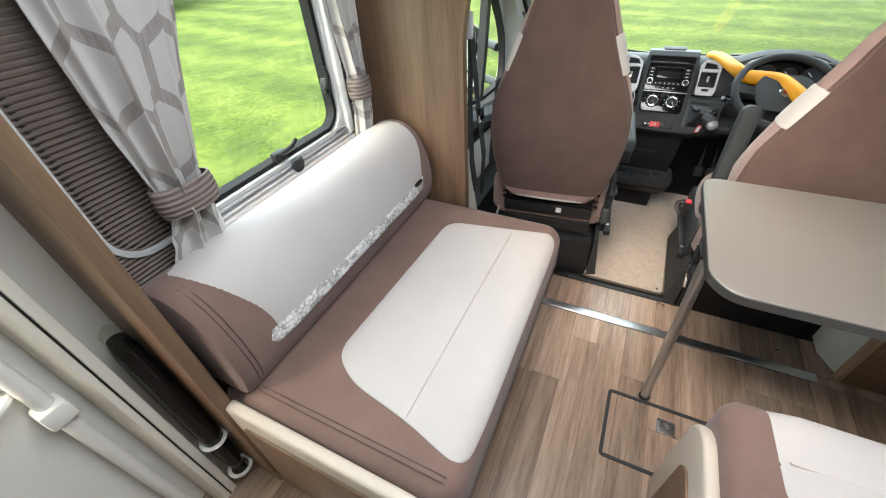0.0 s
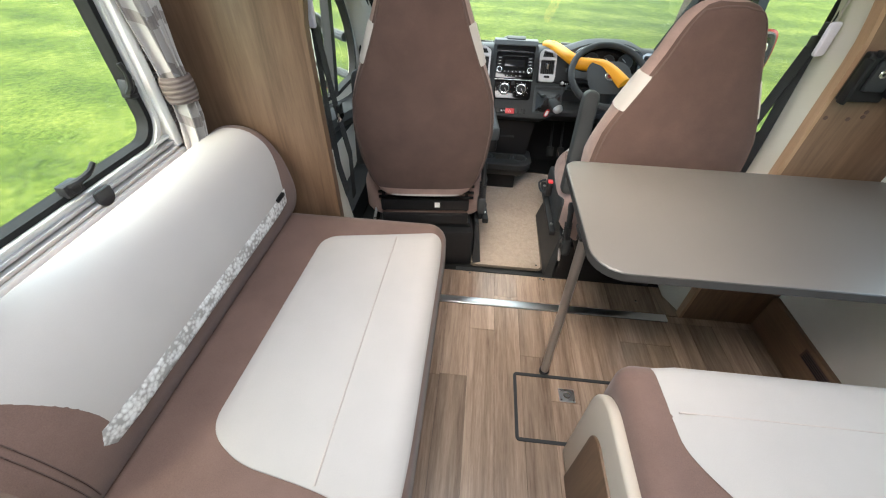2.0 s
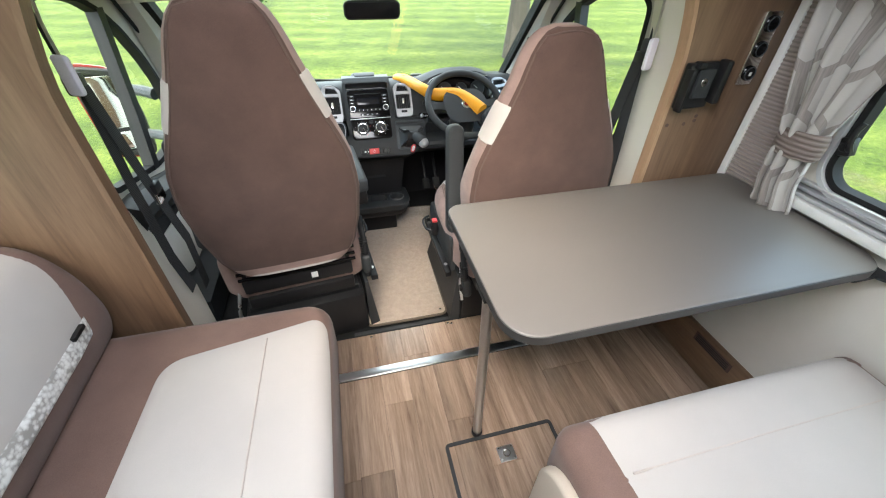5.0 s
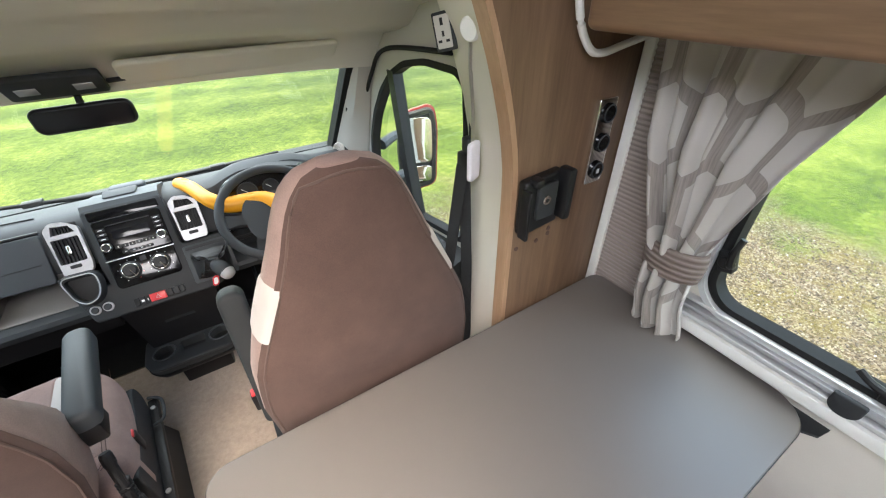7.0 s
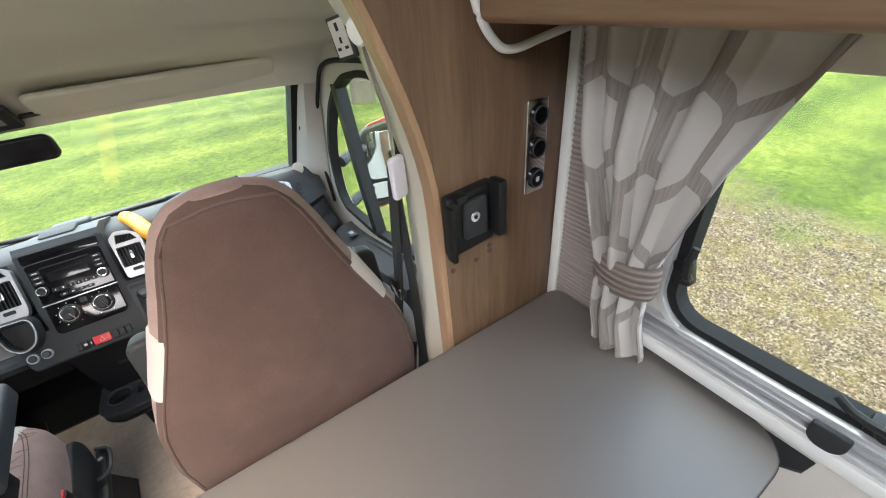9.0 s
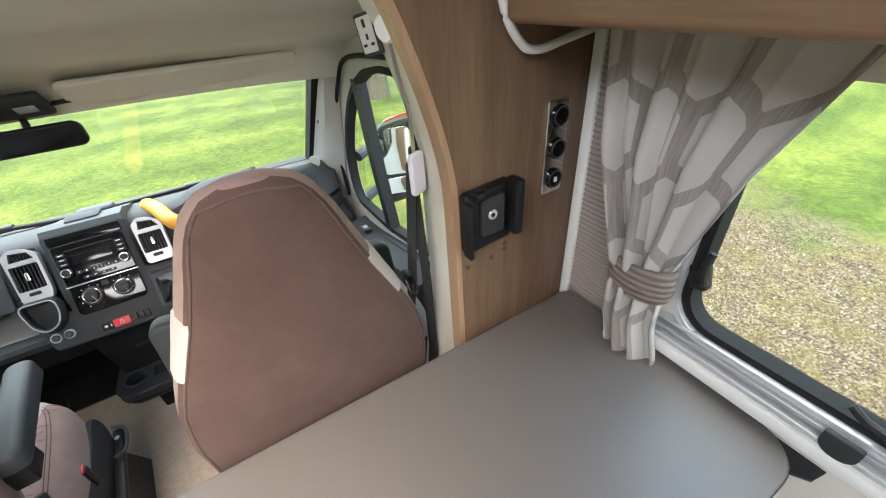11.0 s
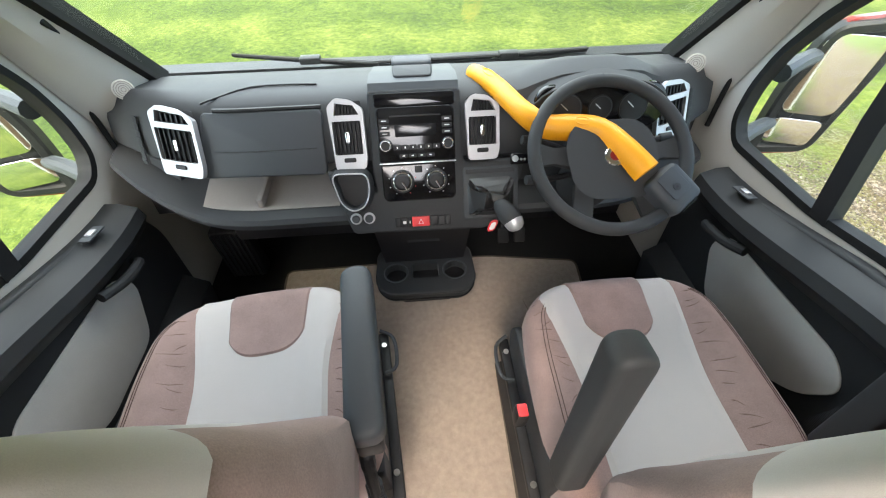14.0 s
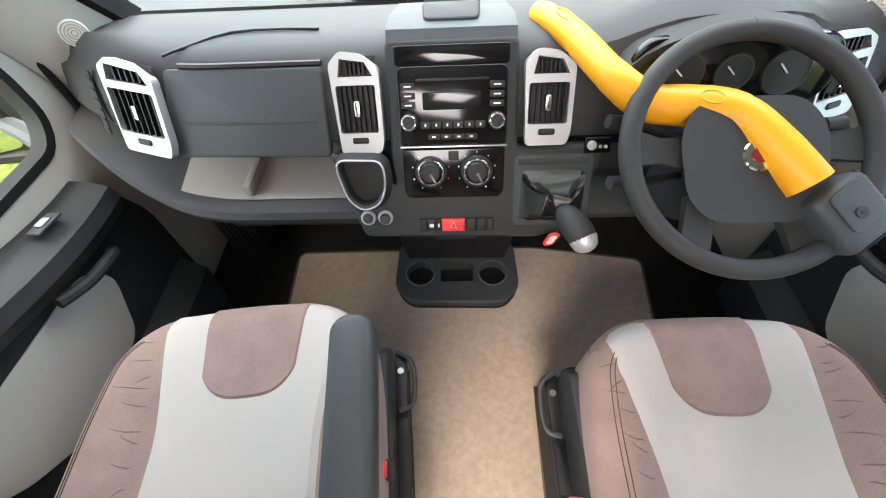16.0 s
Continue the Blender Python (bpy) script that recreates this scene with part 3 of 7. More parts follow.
skirt = solo("skirting_right", box(WR - 0.022, WR - 0.001, 0.50, 1.127, 0.001, 0.172, 0.003), M["wood_x"], "dark walnut-coloured skirting board under the table", "skirting", kind="structure")
vent_plate = part("vent_plate", box(WR - 0.026, WR - 0.021, 0.74, 0.90, 0.120, 0.158, 0.002), M["stitch"], skirt, "brown slotted vent plate")
for k in range(4):
    part("vent_slot", box(WR - 0.0275, WR - 0.0255, 0.75, 0.89, 0.126 + 0.008 * k, 0.129 + 0.008 * k), M["black"], vent_plate)

# ---------- cab shell ----------
CL, CR = -0.83, 0.88
win_out = [(2.09, 0.590), (2.135, 0.64), (2.14, 0.73), (2.12, 0.82), (2.065, 0.92), (1.98, 1.02), (1.89, 1.09), (1.79, 1.135), (1.66, 1.158), (1.50, 1.158), (1.46, 1.13), (1.44, 0.72), (1.47, 0.66), (1.80, 0.60)]


def rounded(pts, r=0.02, n=3):
    out, m = [], len(pts)
    for i, p in enumerate(pts):
        p, a, b = Vector(p), Vector(pts[i - 1]), Vector(pts[(i + 1) % m])
        q = min(r, (p - a).length * .45, (p - b).length * .45)
        s, e = p + (a - p).normalized() * q, p + (b - p).normalized() * q
        for k in range(n + 1):
            t = k / n
            out.append(tuple((1 - t) ** 2 * s + 2 * t * (1 - t) * p + t * t * e))
    return out


win_r = rounded(win_out, 0.03)
shell = [(1.158, -0.25), (2.46, -0.25), (2.46, 0.68), (2.30, 0.78), (2.04, 1.13), (1.90, 1.26), (1.158, 1.76)]


def cab_side(name, x, out, label):
    w = solo(name, wall_with_hole(shell, [win_r], side(x), 0.0, 0.035 * out), M["pillar"], label, "cab wall", kind="structure", smooth=0)
    r1 = [[(x - out * 0.004, y, z) for y, z in inset(win_r, s)] for s in (0.010, -0.008)]
    r2 = [[(x + out * 0.03, y, z) for y, z in inset(win_r, s)] for s in (-0.008, 0.010)]
    if out:
        seal = loft([r1[0], r1[1], r2[0], r2[1], r1[0]], cap=False)
    part("window_seal", seal, M["rubber"], w, "black rubber window seal")
    post = loft([[(x - out * .006, y - .022, z), (x + out * .03, y - .022, z), (x + out * .03, y + .022, z), (x - out * .006, y + .022, z)] for y, z in ((1.775, 0.60), (1.83, 0.80), (1.885, 1.10))])
    part("window_post", post, M["black"], w, "black upright window bar")
    gp = part("pane", slab([p for p in win_r][::1], x + out * 0.018, x + out * 0.022, 0.0005, lambda u, v, ww: (ww, u, v)), M["glass"], w)
    gp.visible_shadow = False
    return w


cab_side("wall_cab_right", CR, 1, "cream cab side with the driver's door window")
cab_side("wall_cab_left", CL, -1, "cream cab side with the passenger door window")
solo("floor_cab", box(CL, CR, 1.30, 2.6, -0.05, -0.004, 0.0), M["rubber"], "black rubber cab floor", "floor", kind="structure")
solo("step_edge", box(-0.2, 0.26, 1.300, 1.318, -0.02, 0.006, 0.002), M["plastic"], "dark metal edge of the floor step", "step edge", kind="structure")
solo("wall_firewall", box(CL, CR, 2.44, 2.50, -0.2, 0.70), M["black"], "black bulkhead below the windscreen", "wall", kind="structure")

# pillars
for sgn, xs, xi in ((1, CR, 0.775), (-1, CL, -0.70)):
    nm = "right" if sgn > 0 else "left"
    lower_in, upper_in = (xi if sgn > 0 else -0.705), (0.805 if sgn > 0 else -0.755)
    rings = []
    for k in range(9):
        t = k / 8
        inn = Vector((lower_in + (upper_in - lower_in) * t, 2.365 + (2.05 - 2.365) * t, 0.705 + (1.115 - 0.705) * t))
        outp = Vector((xs - sgn * 0.004, 2.235 + (2.02 - 2.235) * t, 0.60 + (1.13 - 0.60) * t))
        dirv = Vector((0.5 * sgn, 0.8, 0.35)).normalized() * 0.04
        mid = inn.lerp(outp, 0.45) - dirv * 0.55
        rings.append([inn, mid, outp, outp + dirv, inn + dirv])
    p = solo("pillar_" + nm, loft(rings), M["pillar"], "cream plastic windscreen pillar trim", "pillar", kind="structure")
    part("screen_strip", loft([[Vector((lower_in + (upper_in - lower_in) * t + sgn * ox, 2.365 + (2.05 - 2.365) * t - oy, 0.705 + (1.115 - 0.705) * t + oz)) for ox, oy, oz in ((-0.014, -0.036, 0.016), (-0.012, 0.010, 0.002), (0.014, 0.020, 0.004), (0.018, 0.004, 0.006))] for t in (0.0, 0.25, 0.5, 0.75, 1.0)]), M["rubber"], p, "dark edge strip along the windscreen")
    sp = Vector((0.765 if sgn > 0 else -0.725, 2.235, 0.752))
    nrm = Vector((-0.55 * sgn, -0.75, 0.25))
    d = part("speaker_grille", disc(sp, nrm, 0.024, 0.003, 28, 0.001), M["pillar"], p, "round perforated speaker cover")
    for q in (0.005, 0.010, 0.015, 0.020):
        a, b2 = frame_at(nrm.normalized())
        part("ring", tube([sp + nrm.normalized() * 0.004 + (a * math.cos(k * .26) + b2 * math.sin(k * .26)) * q for k in range(25)], 0.0009, 5), M["grey_liner"], d)
    cl = Vector((lower_in + (upper_in - lower_in) * .5 + sgn * .022, 2.365 - .315 * .5 - .022, 0.705 + .41 * .5))
    part("pillar_clip", moved(box(-.010, .010, -.032, .032, -.008, .008, .004), Matrix.Translation(cl) @ Matrix.Rotation(radians(-50), 4, "X")), M["black"], p, "black clip on the pillar")
    part("rubber_line", tube(smooth_path([(xs - sgn * .012, 2.20, 0.58), (xs - sgn * .014, 2.20, 0.76), (xs - sgn * .014, 2.13, 0.93), (xs - sgn * .014, 2.02, 1.07), (xs - sgn * .014, 1.88, 1.165), (xs - sgn * .014, 1.5, 1.20)]), 0.007, 8), M["rubber"], p, "black door seal")

wb, wt = (-0.70, 0.78, 2.375, 0.70), (-0.755, 0.81, 2.045, 1.12)
ws = loft([[(wb[0] - .03, wb[2], wb[3]), (wb[1] + .03, wb[2], wb[3]), (wt[1] + .02, wt[2], wt[3]), (wt[0] - .02, wt[2], wt[3])], [(wb[0] - .03, wb[2] + .004, wb[3] + .003), (wb[1] + .03, wb[2] + .004, wb[3] + .003), (wt[1] + .02, wt[2] + .004, wt[3] + .003), (wt[0] - .02, wt[2] + .004, wt[3] + .003)]])
windscreen = solo("window_windscreen", ws, M["glass"], "wide clear windscreen over the dashboard", "windscreen", kind="structure", smooth=0)
windscreen.visible_shadow = False
part("seal", tube([(wb[0], wb[2] - .006, wb[3] + .012), (wb[1], wb[2] - .006, wb[3] + .012)], 0.009, 8), M["rubber"], windscreen, "black windscreen seal")

# headliner and overcab
prof = [(2.075, 1.125), (2.05, 1.112), (2.01, 1.165), (1.94, 1.225), (1.84, 1.242), (1.76, 1.262), (1.70, 1.31), (1.52, 1.345), (1.42, 1.42), (1.30, 1.50), (1.16, 1.56)]
hb = loft([[(x, y + 0.02 * (abs(x) / .8) ** 2 * -1, z - 0.018 * (abs(x) / .85) ** 3) for y, z in prof] for x in [CL - .02 + (CR - CL + .04) * k / 16 for k in range(17)]], closed=False)
ext = bmesh.ops.extrude_face_region(hb, geom=hb.faces[:])
for v in ext["geom"]:
    if isinstance(v, bmesh.types.BMVert):
        v.co += Vector((0, 0.03, 0.035))
headliner = solo("ceiling_cab", hb, M["cream"], "moulded cream headliner above the windscreen", "headliner", kind="structure")
solo("ceiling_overcab", box(CL - .2, CR + .2, 1.12, 1.5, 1.66, 1.70), M["cream"], "plain cream overcab ceiling", "ceiling", kind="structure")

# B-pillar trims follow the boards' edges
for sgn, shift, xo, nm in ((1, 0.0, CR, "right"), (-1, 0.135 - 0.09, CL, "left")):
    rings = []
    for z in [0.0, 0.25, 0.5, 0.75, 0.95, 1.05, 1.15, 1.25, 1.35, 1.45, 1.55]:
        x = sgn * edge_x(z) + shift + sgn * 0.008
        y0 = 1.157 if sgn > 0 else 1.112
        deep = 1.43 - max(0, z - 1.0) * 0.1
        low_ = ease(min(1, max(0, (0.62 - z) / 0.25))) * 0.055
        if sgn < 0:
            foot = ease((0.66 - z) / 0.3)
            deep += 0.05 * foot
            low_ = 0.085 * foot
        rings.append([(x, y0, z), (x + sgn * (0.012 - low_), y0 + 0.09, z), (x + sgn * (.03 - low_ * 1.3), y0 + .17, z), (xo - sgn * low_, deep, z), (xo + sgn * .03, deep, z), (xo + sgn * .03, y0, z)])
    solo("pillar_door_" + nm, loft(rings), M["cream"], "cream plastic door pillar trim with a seat belt", "pillar", kind="structure")

# ---------- windows, blinds, curtains ----------


def side_window(name, x, inward, y0, y1, z0, z1, label, catches):
    """A framed acrylic window set in a side wall; inward is the direction into the van along x."""
    w = thing(name, (x, (y0 + y1) / 2, z0), label, "window", kind="structure")
    o = rrect(y0, y1, z0, z1, 0.06, 8)
    seal = loft([[(x + inward * d, y, z) for y, z in inset(o, s)] for s, d in ((-0.012, 0.004), (-0.006, 0.008), (0.005, 0.006), (0.008, -0.024), (-0.012, -0.024), (-0.012, 0.004))], cap=False)
    part("window_frame", seal, M["rubber"], w, "black rubber window frame")
    inner = loft([[(x + inward * d, y, z) for y, z in inset(o, s)] for s, d in ((-0.028, 0.002), (-0.026, 0.014), (-0.014, 0.014), (-0.012, 0.002))], cap=False)
    part("inner_rim", inner, M["rail"], w, "bright metal inner rim")
    p = part("pane", slab(inset(o, 0.005), x - inward * 0.022, x - inward * 0.017, 0.001, lambda u, v, d: (d, u, v)), M["acrylic"], w)
    p.visible_shadow = False
    for yc, zc, turn in catches:
        c = part("catch", box(-0.012, 0.012, -0.022, 0.022, -0.014, 0.014, 0.004), M["black"], w, "black window catch")
        c.matrix_parent_inverse = w.matrix_basis.inverted() @ pose(x + inward * 0.004, yc, zc, turn, 0, 0)
        h = part("catch_handle", tube(smooth_path([(0.0, -0.012, 0.006), (inward * 0.018, 0.004, 0.012), (inward * 0.026, 0.034, 0.020), (inward * 0.022, 0.058, 0.030)]), [0.008] * 9 + [0.007] * 8 + [0.006] * 8, 8), M["black"], c, "", True)
        part("catch_hub", disc((0, 0, 0), (inward, 0, 0), 0.013, 0.016, 16, 0.003), M["black"], c, "", True)
    return w


wl = side_window("window_left", WL, 1, 0.16, 0.90, 0.80, 1.30, "acrylic window with black rubber frame beside the sofa", [(0.625, 0.812, 0), (0.888, 0.93, 75)])
wr = side_window("window_right", WR, -1, 0.0, 0.855, 0.80, 1.235, "acrylic window with black rubber frame beside the table", [(0.56, 0.812, 0), (0.848, 0.90, 75)])


def blind_cassette(name, x, inward, y0, y1, z0, z1, label, knob):
    b = thing(name, (x, (y0 + y1) / 2, z0), label, "window blind")
    for k, (zz, hh) in enumerate(((z0 - 0.038, 0.010), (z0 - 0.022, 0.009), (z0 - 0.006, 0.007))):
        part("rail", box(min(x, x + inward * (0.030 - .006 * k)), max(x, x + inward * (0.030 - .006 * k)), y0, y1, zz - hh / 2, zz + hh / 2, 0.002), M["rail"] if k != 1 else M["silver"], b, "aluminium guide rail")
    part("bottom_trim", box(min(x, x + inward * .034), max(x, x + inward * .034), y0, y1, z0 - 0.075, z0 - 0.046, 0.006), M["white"], b, "white plastic blind housing")
    for ya, yb in ((y0, y0 + 0.028), (y1 - 0.028, y1)):
        part("side_trim", box(min(x, x + inward * .03), max(x, x + inward * .03), ya, yb, z0 - 0.045, z1 + 0.06, 0.004), M["white"], b, "white plastic side rail")
    o = rrect(knob - 0.022, knob + 0.022, z0 - 0.046, z0 - 0.006, (0.004, 0.004, 0.02, 0.02), 6)
    part("pull_tab", slab(o, x + (0.026 if inward > 0 else -0.036), x + (0.036 if inward > 0 else -0.026), 0.003, lambda u, v, d: (d, u, v)), M["plastic"], b, "grey blind pull tab")
    return b


blind_cassette("blind_rail", WL, 1, 0.27, 0.955, 0.795, 1.40, "white and aluminium blind housing under the window", 0.66)
blind_cassette("blind_rail", WR, -1, -0.07, 0.93, 0.795, 1.22, "white and aluminium blind housing along the window sill", 0.60)


def pleats(name, x, inward, y0, y1, z0, z1, label, cloth):
    n = int((z1 - z0) / 0.011)
    rings = []
    for k in range(n * 2 + 1):
        d = 0.006 + (0.004 if k % 2 else 0)
        z = z0 + (z1 - z0) * k / (2 * n)
        rings.append([(x + inward * d, y0, z), (x + inward * d, y1, z), (x + inward * (d - .004), y1, z), (x + inward * (d - .004), y0, z)])
    ob = thing(name, (x, (y0 + y1) / 2, z0), label, "wall covering")
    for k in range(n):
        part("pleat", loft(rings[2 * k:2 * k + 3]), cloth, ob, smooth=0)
    return ob


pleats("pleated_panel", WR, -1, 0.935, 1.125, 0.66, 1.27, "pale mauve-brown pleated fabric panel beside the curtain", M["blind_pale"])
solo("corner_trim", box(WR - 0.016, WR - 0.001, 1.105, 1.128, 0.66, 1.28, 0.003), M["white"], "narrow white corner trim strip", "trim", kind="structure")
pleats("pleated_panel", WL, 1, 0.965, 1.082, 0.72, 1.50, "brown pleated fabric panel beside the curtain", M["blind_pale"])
pleats("pleated_panel", WL, 1, 0.094, 0.285, 0.70, 1.50, "brown pleated fabric panel behind the curtain, its shade put into the colour", M["blind"])


def curtain(x, inward, rows, cloth, label, seed, tie_z, folds=5, depth=0.024, wide=False):
    """rows: height, rear edge and front edge of the cloth. Gathered to the tie, flaring below it."""
    rnd = random.Random(seed)
    ph = [rnd.uniform(0, 6.28) for _ in range(8)]
    c = thing("curtain", (x, rows[0][1], rows[-1][0]), label, "curtain", "window curtains")
    bm = bmesh.new()
    uvl = bm.loops.layers.uv.new("cloth")
    zs = []
    for (za, *_), (zb, *_) in zip(rows, rows[1:]):
        zs += [za + (zb - za) * k / 14 for k in range(14)]
    zs.append(rows[-1][0])
    nu, grid = 96, []
    for z in zs:
        for (za, a0, a1), (zb, b0, b1) in zip(rows, rows[1:]):
            if za >= z >= zb:
                t = (za - z) / (za - zb)
                t = t * t * (3 - 2 * t) if abs(a1 - a0) < abs(b1 - b0) else t
                y0, y1 = a0 + (b0 - a0) * t, a1 + (b1 - a1) * t
                break
        line = []
        full = max(abs(r[2] - r[1]) for r in rows)
        tight = 1 - abs(y1 - y0) / full
        for k in range(nu + 1):
            s = k / nu
            w = math.sin(s * folds * 2 * math.pi + ph[0] + 0.8 * math.sin(z * 4 + ph[1])) + 0.45 * math.sin(s * folds * 4.3 * math.pi + ph[2] + z * 3) + 0.25 * math.sin(s * 40 + z * 9 + ph[3])
            dd = depth * (0.5 + 0.6 * tight) * (0.35 + 0.65 * (1 - s if wide else 1))
            y = y0 + (y1 - y0) * s + 0.004 * math.sin(s * folds * 4 * math.pi + ph[4])
            xx = x + inward * (0.032 + dd * w * (0.7 if abs(z - tie_z) < 0.02 else 1) + 0.02 * (1 - (2 * s - 1) ** 2))
            zz = z + (0.008 * math.sin(s * 9 + ph[5]) if z < rows[-1][0] + 0.02 else 0)
            line.append((bm.verts.new((xx, y, zz)), s * full * 1.55, z))
        grid.append(line)
    for a, b in zip(grid, grid[1:]):
        for k in range(nu):
            f = bm.faces.new((a[k][0], a[k + 1][0], b[k + 1][0], b[k][0]))
            for lp, q in zip(f.loops, (a[k], a[k + 1], b[k + 1], b[k])):
                lp[uvl].uv = (q[1], q[2])
    ob = part("cloth", bm, cloth, c, smooth=0)
    for p in ob.data.polygons:
        p.use_smooth = True
    sol = ob.modifiers.new("thick", "SOLIDIFY")
    sol.thickness, sol.offset = 0.002, 0
    for (za, a0, a1), (zb, b0, b1) in zip(rows, rows[1:]):
        if za >= tie_z >= zb:
            t = (za - tie_z) / (za - zb)
            y0, y1 = a0 + (b0 - a0) * t, a1 + (b1 - a1) * t
    yc, hw = (y0 + y1) / 2, abs(y1 - y0) / 2 + 0.005
    rings = []
    for kz, (dz, off) in enumerate(((-0.034, 0.0), (-0.033, 0.005), (-0.02, 0.008), (0.0, 0.009), (0.02, 0.008), (0.033, 0.005), (0.034, 0.0))):
        rings.append([(x + inward * (0.038 + (0.028 + off) * math.cos(a)), yc + (hw + off) * math.sin(a), tie_z + dz - 0.004 * math.sin(a)) for a in [2 * math.pi * k / 36 for k in range(36)]])
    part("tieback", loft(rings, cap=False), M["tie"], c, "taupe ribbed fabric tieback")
    return c


curtain(WR - 0.02, -1, [(1.285, 1.075, 0.74), (1.10, 1.045, 0.815), (0.895, 0.965, 0.872), (0.80, 0.968, 0.868), (0.70, 0.955, 0.845)], M["curtain"], "cream and taupe hexagon-patterned curtain tied beside the table", 2, 0.885, 3.2, 0.028, True)
curtain(WL + 0.02, 1, [(1.45, 0.90, 1.04), (1.1, 0.93, 1.03), (0.915, 0.955, 1.02), (0.82, 0.95, 1.025), (0.735, 0.935, 1.0)], M["curtain"], "narrow hexagon-patterned curtain tied at the sofa's far end", 5, 0.90, 3, 0.014)
curtain(WL + 0.03, 1, [(1.50, 0.235, 0.55), (1.20, 0.238, 0.470), (1.05, 0.240, 0.415), (0.925, 0.250, 0.368), (0.86, 0.250, 0.360), (0.80, 0.225, 0.362), (0.742, 0.200, 0.362)], M["curtain"], "hexagon-patterned curtain tied at the sofa's near end", 9, 0.885, 2.4, 0.02)

# ---------- the long sofa ----------
SOFA = thing("sofa", (-0.55, 0.58, 0), "long sofa with brown suede borders and cream cloth panels", "sofa")
so = rrect(-0.88, -0.232, 0.105, 1.078, (0.07, 0.01, 0.02, 0.07), 8)
scrown = lambda x, y: 0.008 * max(0, 1 - ((x + 0.5) / 0.30) ** 2) * max(0, 1 - ((y - 0.59) / 0.5) ** 2)
part("seat", cushion(so, 0.30, 0.462, 0.05, scrown), M["suede"], SOFA, "brown suede seat cushion")


def droop(zt, xe, r, crown):
    """Height of a cushion's top that rounds down over its front edge at x = xe."""
    def zf(x, y):
        d = max(0.0, x - (xe - r))
        return zt + crown(x, y) - (r - math.sqrt(max(0.0, r * r - min(d, r) ** 2)))
    return zf


pl = rounded([(-0.245, 0.17), (-0.238, 0.30), (-0.238, 0.90), (-0.245, 1.00), (-0.42, 0.965), (-0.625, 0.93), (-0.655, 0.30), (-0.57, 0.245), (-0.40, 0.215)], 0.055, 7)
part("seat_panel", sheet(pl, droop(0.462, -0.232, 0.05, scrown), 10), M["cream_cloth"], SOFA, "cream cloth seat panel")
part("seam", tube([(-0.405 + 0.02 * (y - .2), y, 0.4665 + scrown(-0.4, y)) for y in [0.222 + 0.73 * k / 20 for k in range(21)]], 0.0022, 6), M["stitch_cream"], SOFA, "stitched seam")
for d in (0.0, 0.012):
    part("stitching", tube([(x, 0.138 + d, 0.4635) for x in [-0.77 + 0.5 * k / 12 for k in range(13)]], 0.0013, 5), M["stitch"], SOFA)
# backrest: a soft section swept along the sofa
bsec = [(-0.985, 0.455), (-0.86, 0.455), (-0.79, 0.456), (-0.762, 0.50), (-0.752, 0.56), (-0.762, 0.64), (-0.785, 0.70), (-0.818, 0.745), (-0.862, 0.768), (-0.92, 0.768), (-0.96, 0.75), (-0.985, 0.70)]
bsec = [tuple(p) for p in smooth_path([(*p, 0) for p in bsec + bsec[:1]], 4)][:-1]


def sweep_back(y0, y1, grow, pts, r=0.03):
    ym = [(y0, -0.022), (y0 + 0.004, -0.01), (y0 + 0.014, -0.003), (y0 + r, 0.0)] + [(y0 + r + (y1 - y0 - 2 * r) * k / 8, 0.0) for k in range(1, 8)] + [(y1 - r, 0.0), (y1 - 0.014, -0.003), (y1 - 0.004, -0.01), (y1, -0.022)]
    c = Vector((-0.88, 0.62, 0))
    rings = []
    for y, g_ in ym:
        ring = []
        for p in pts:
            q = Vector((p[0], p[1], 0))
            q = q + (q - c).normalized() * (grow + g_)
            ring.append((q.x, y, max(q.y, 0.452)))
        rings.append(ring)
    return rings


part("backrest", loft(sweep_back(0.115, 1.078, 0.0, bsec)), M["suede"], SOFA, "brown suede backrest bolster")


def back_panel(z_from, z_to, yn, yf, off, n=26):
    """A cloth panel on the backrest: between two heights up the section, from yn(t) to yf(t)."""
    path = [p for p in smooth_path([(-0.762, 0.50, 0), (-0.752, 0.56, 0), (-0.762, 0.64, 0), (-0.785, 0.70, 0), (-0.818, 0.745, 0), (-0.862, 0.768, 0), (-0.92, 0.768, 0), (-0.955, 0.752, 0)], 6)]
    L = [0.0]
    for a, b in zip(path, path[1:]):
        L.append(L[-1] + (b - a).length)

    def at_len(s):
        for i in range(len(path) - 1):
            if L[i + 1] >= s:
                return path[i].lerp(path[i + 1], (s - L[i]) / max(1e-6, L[i + 1] - L[i]))
        return path[-1]
    c = Vector((-0.88, 0.62, 0))
    rows_, under = [], []
    for k in range(n + 1):
        t = k / n
        p = at_len(z_from + (z_to - z_from) * t)
        o_ = (p - c).normalized()
        rim = 0.5 if k in (0, n) else 1.0
        q, u = p + o_ * off * rim, p - o_ * 0.006
        ys = [yn(t) + (yf(t) - yn(t)) * j / 12 for j in range(13)]
        rows_.append([(q.x, y, q.y) if 0 < j < 12 else (p.x, y, p.y) for j, y in enumerate(ys)])
    return loft(rows_, closed=False)


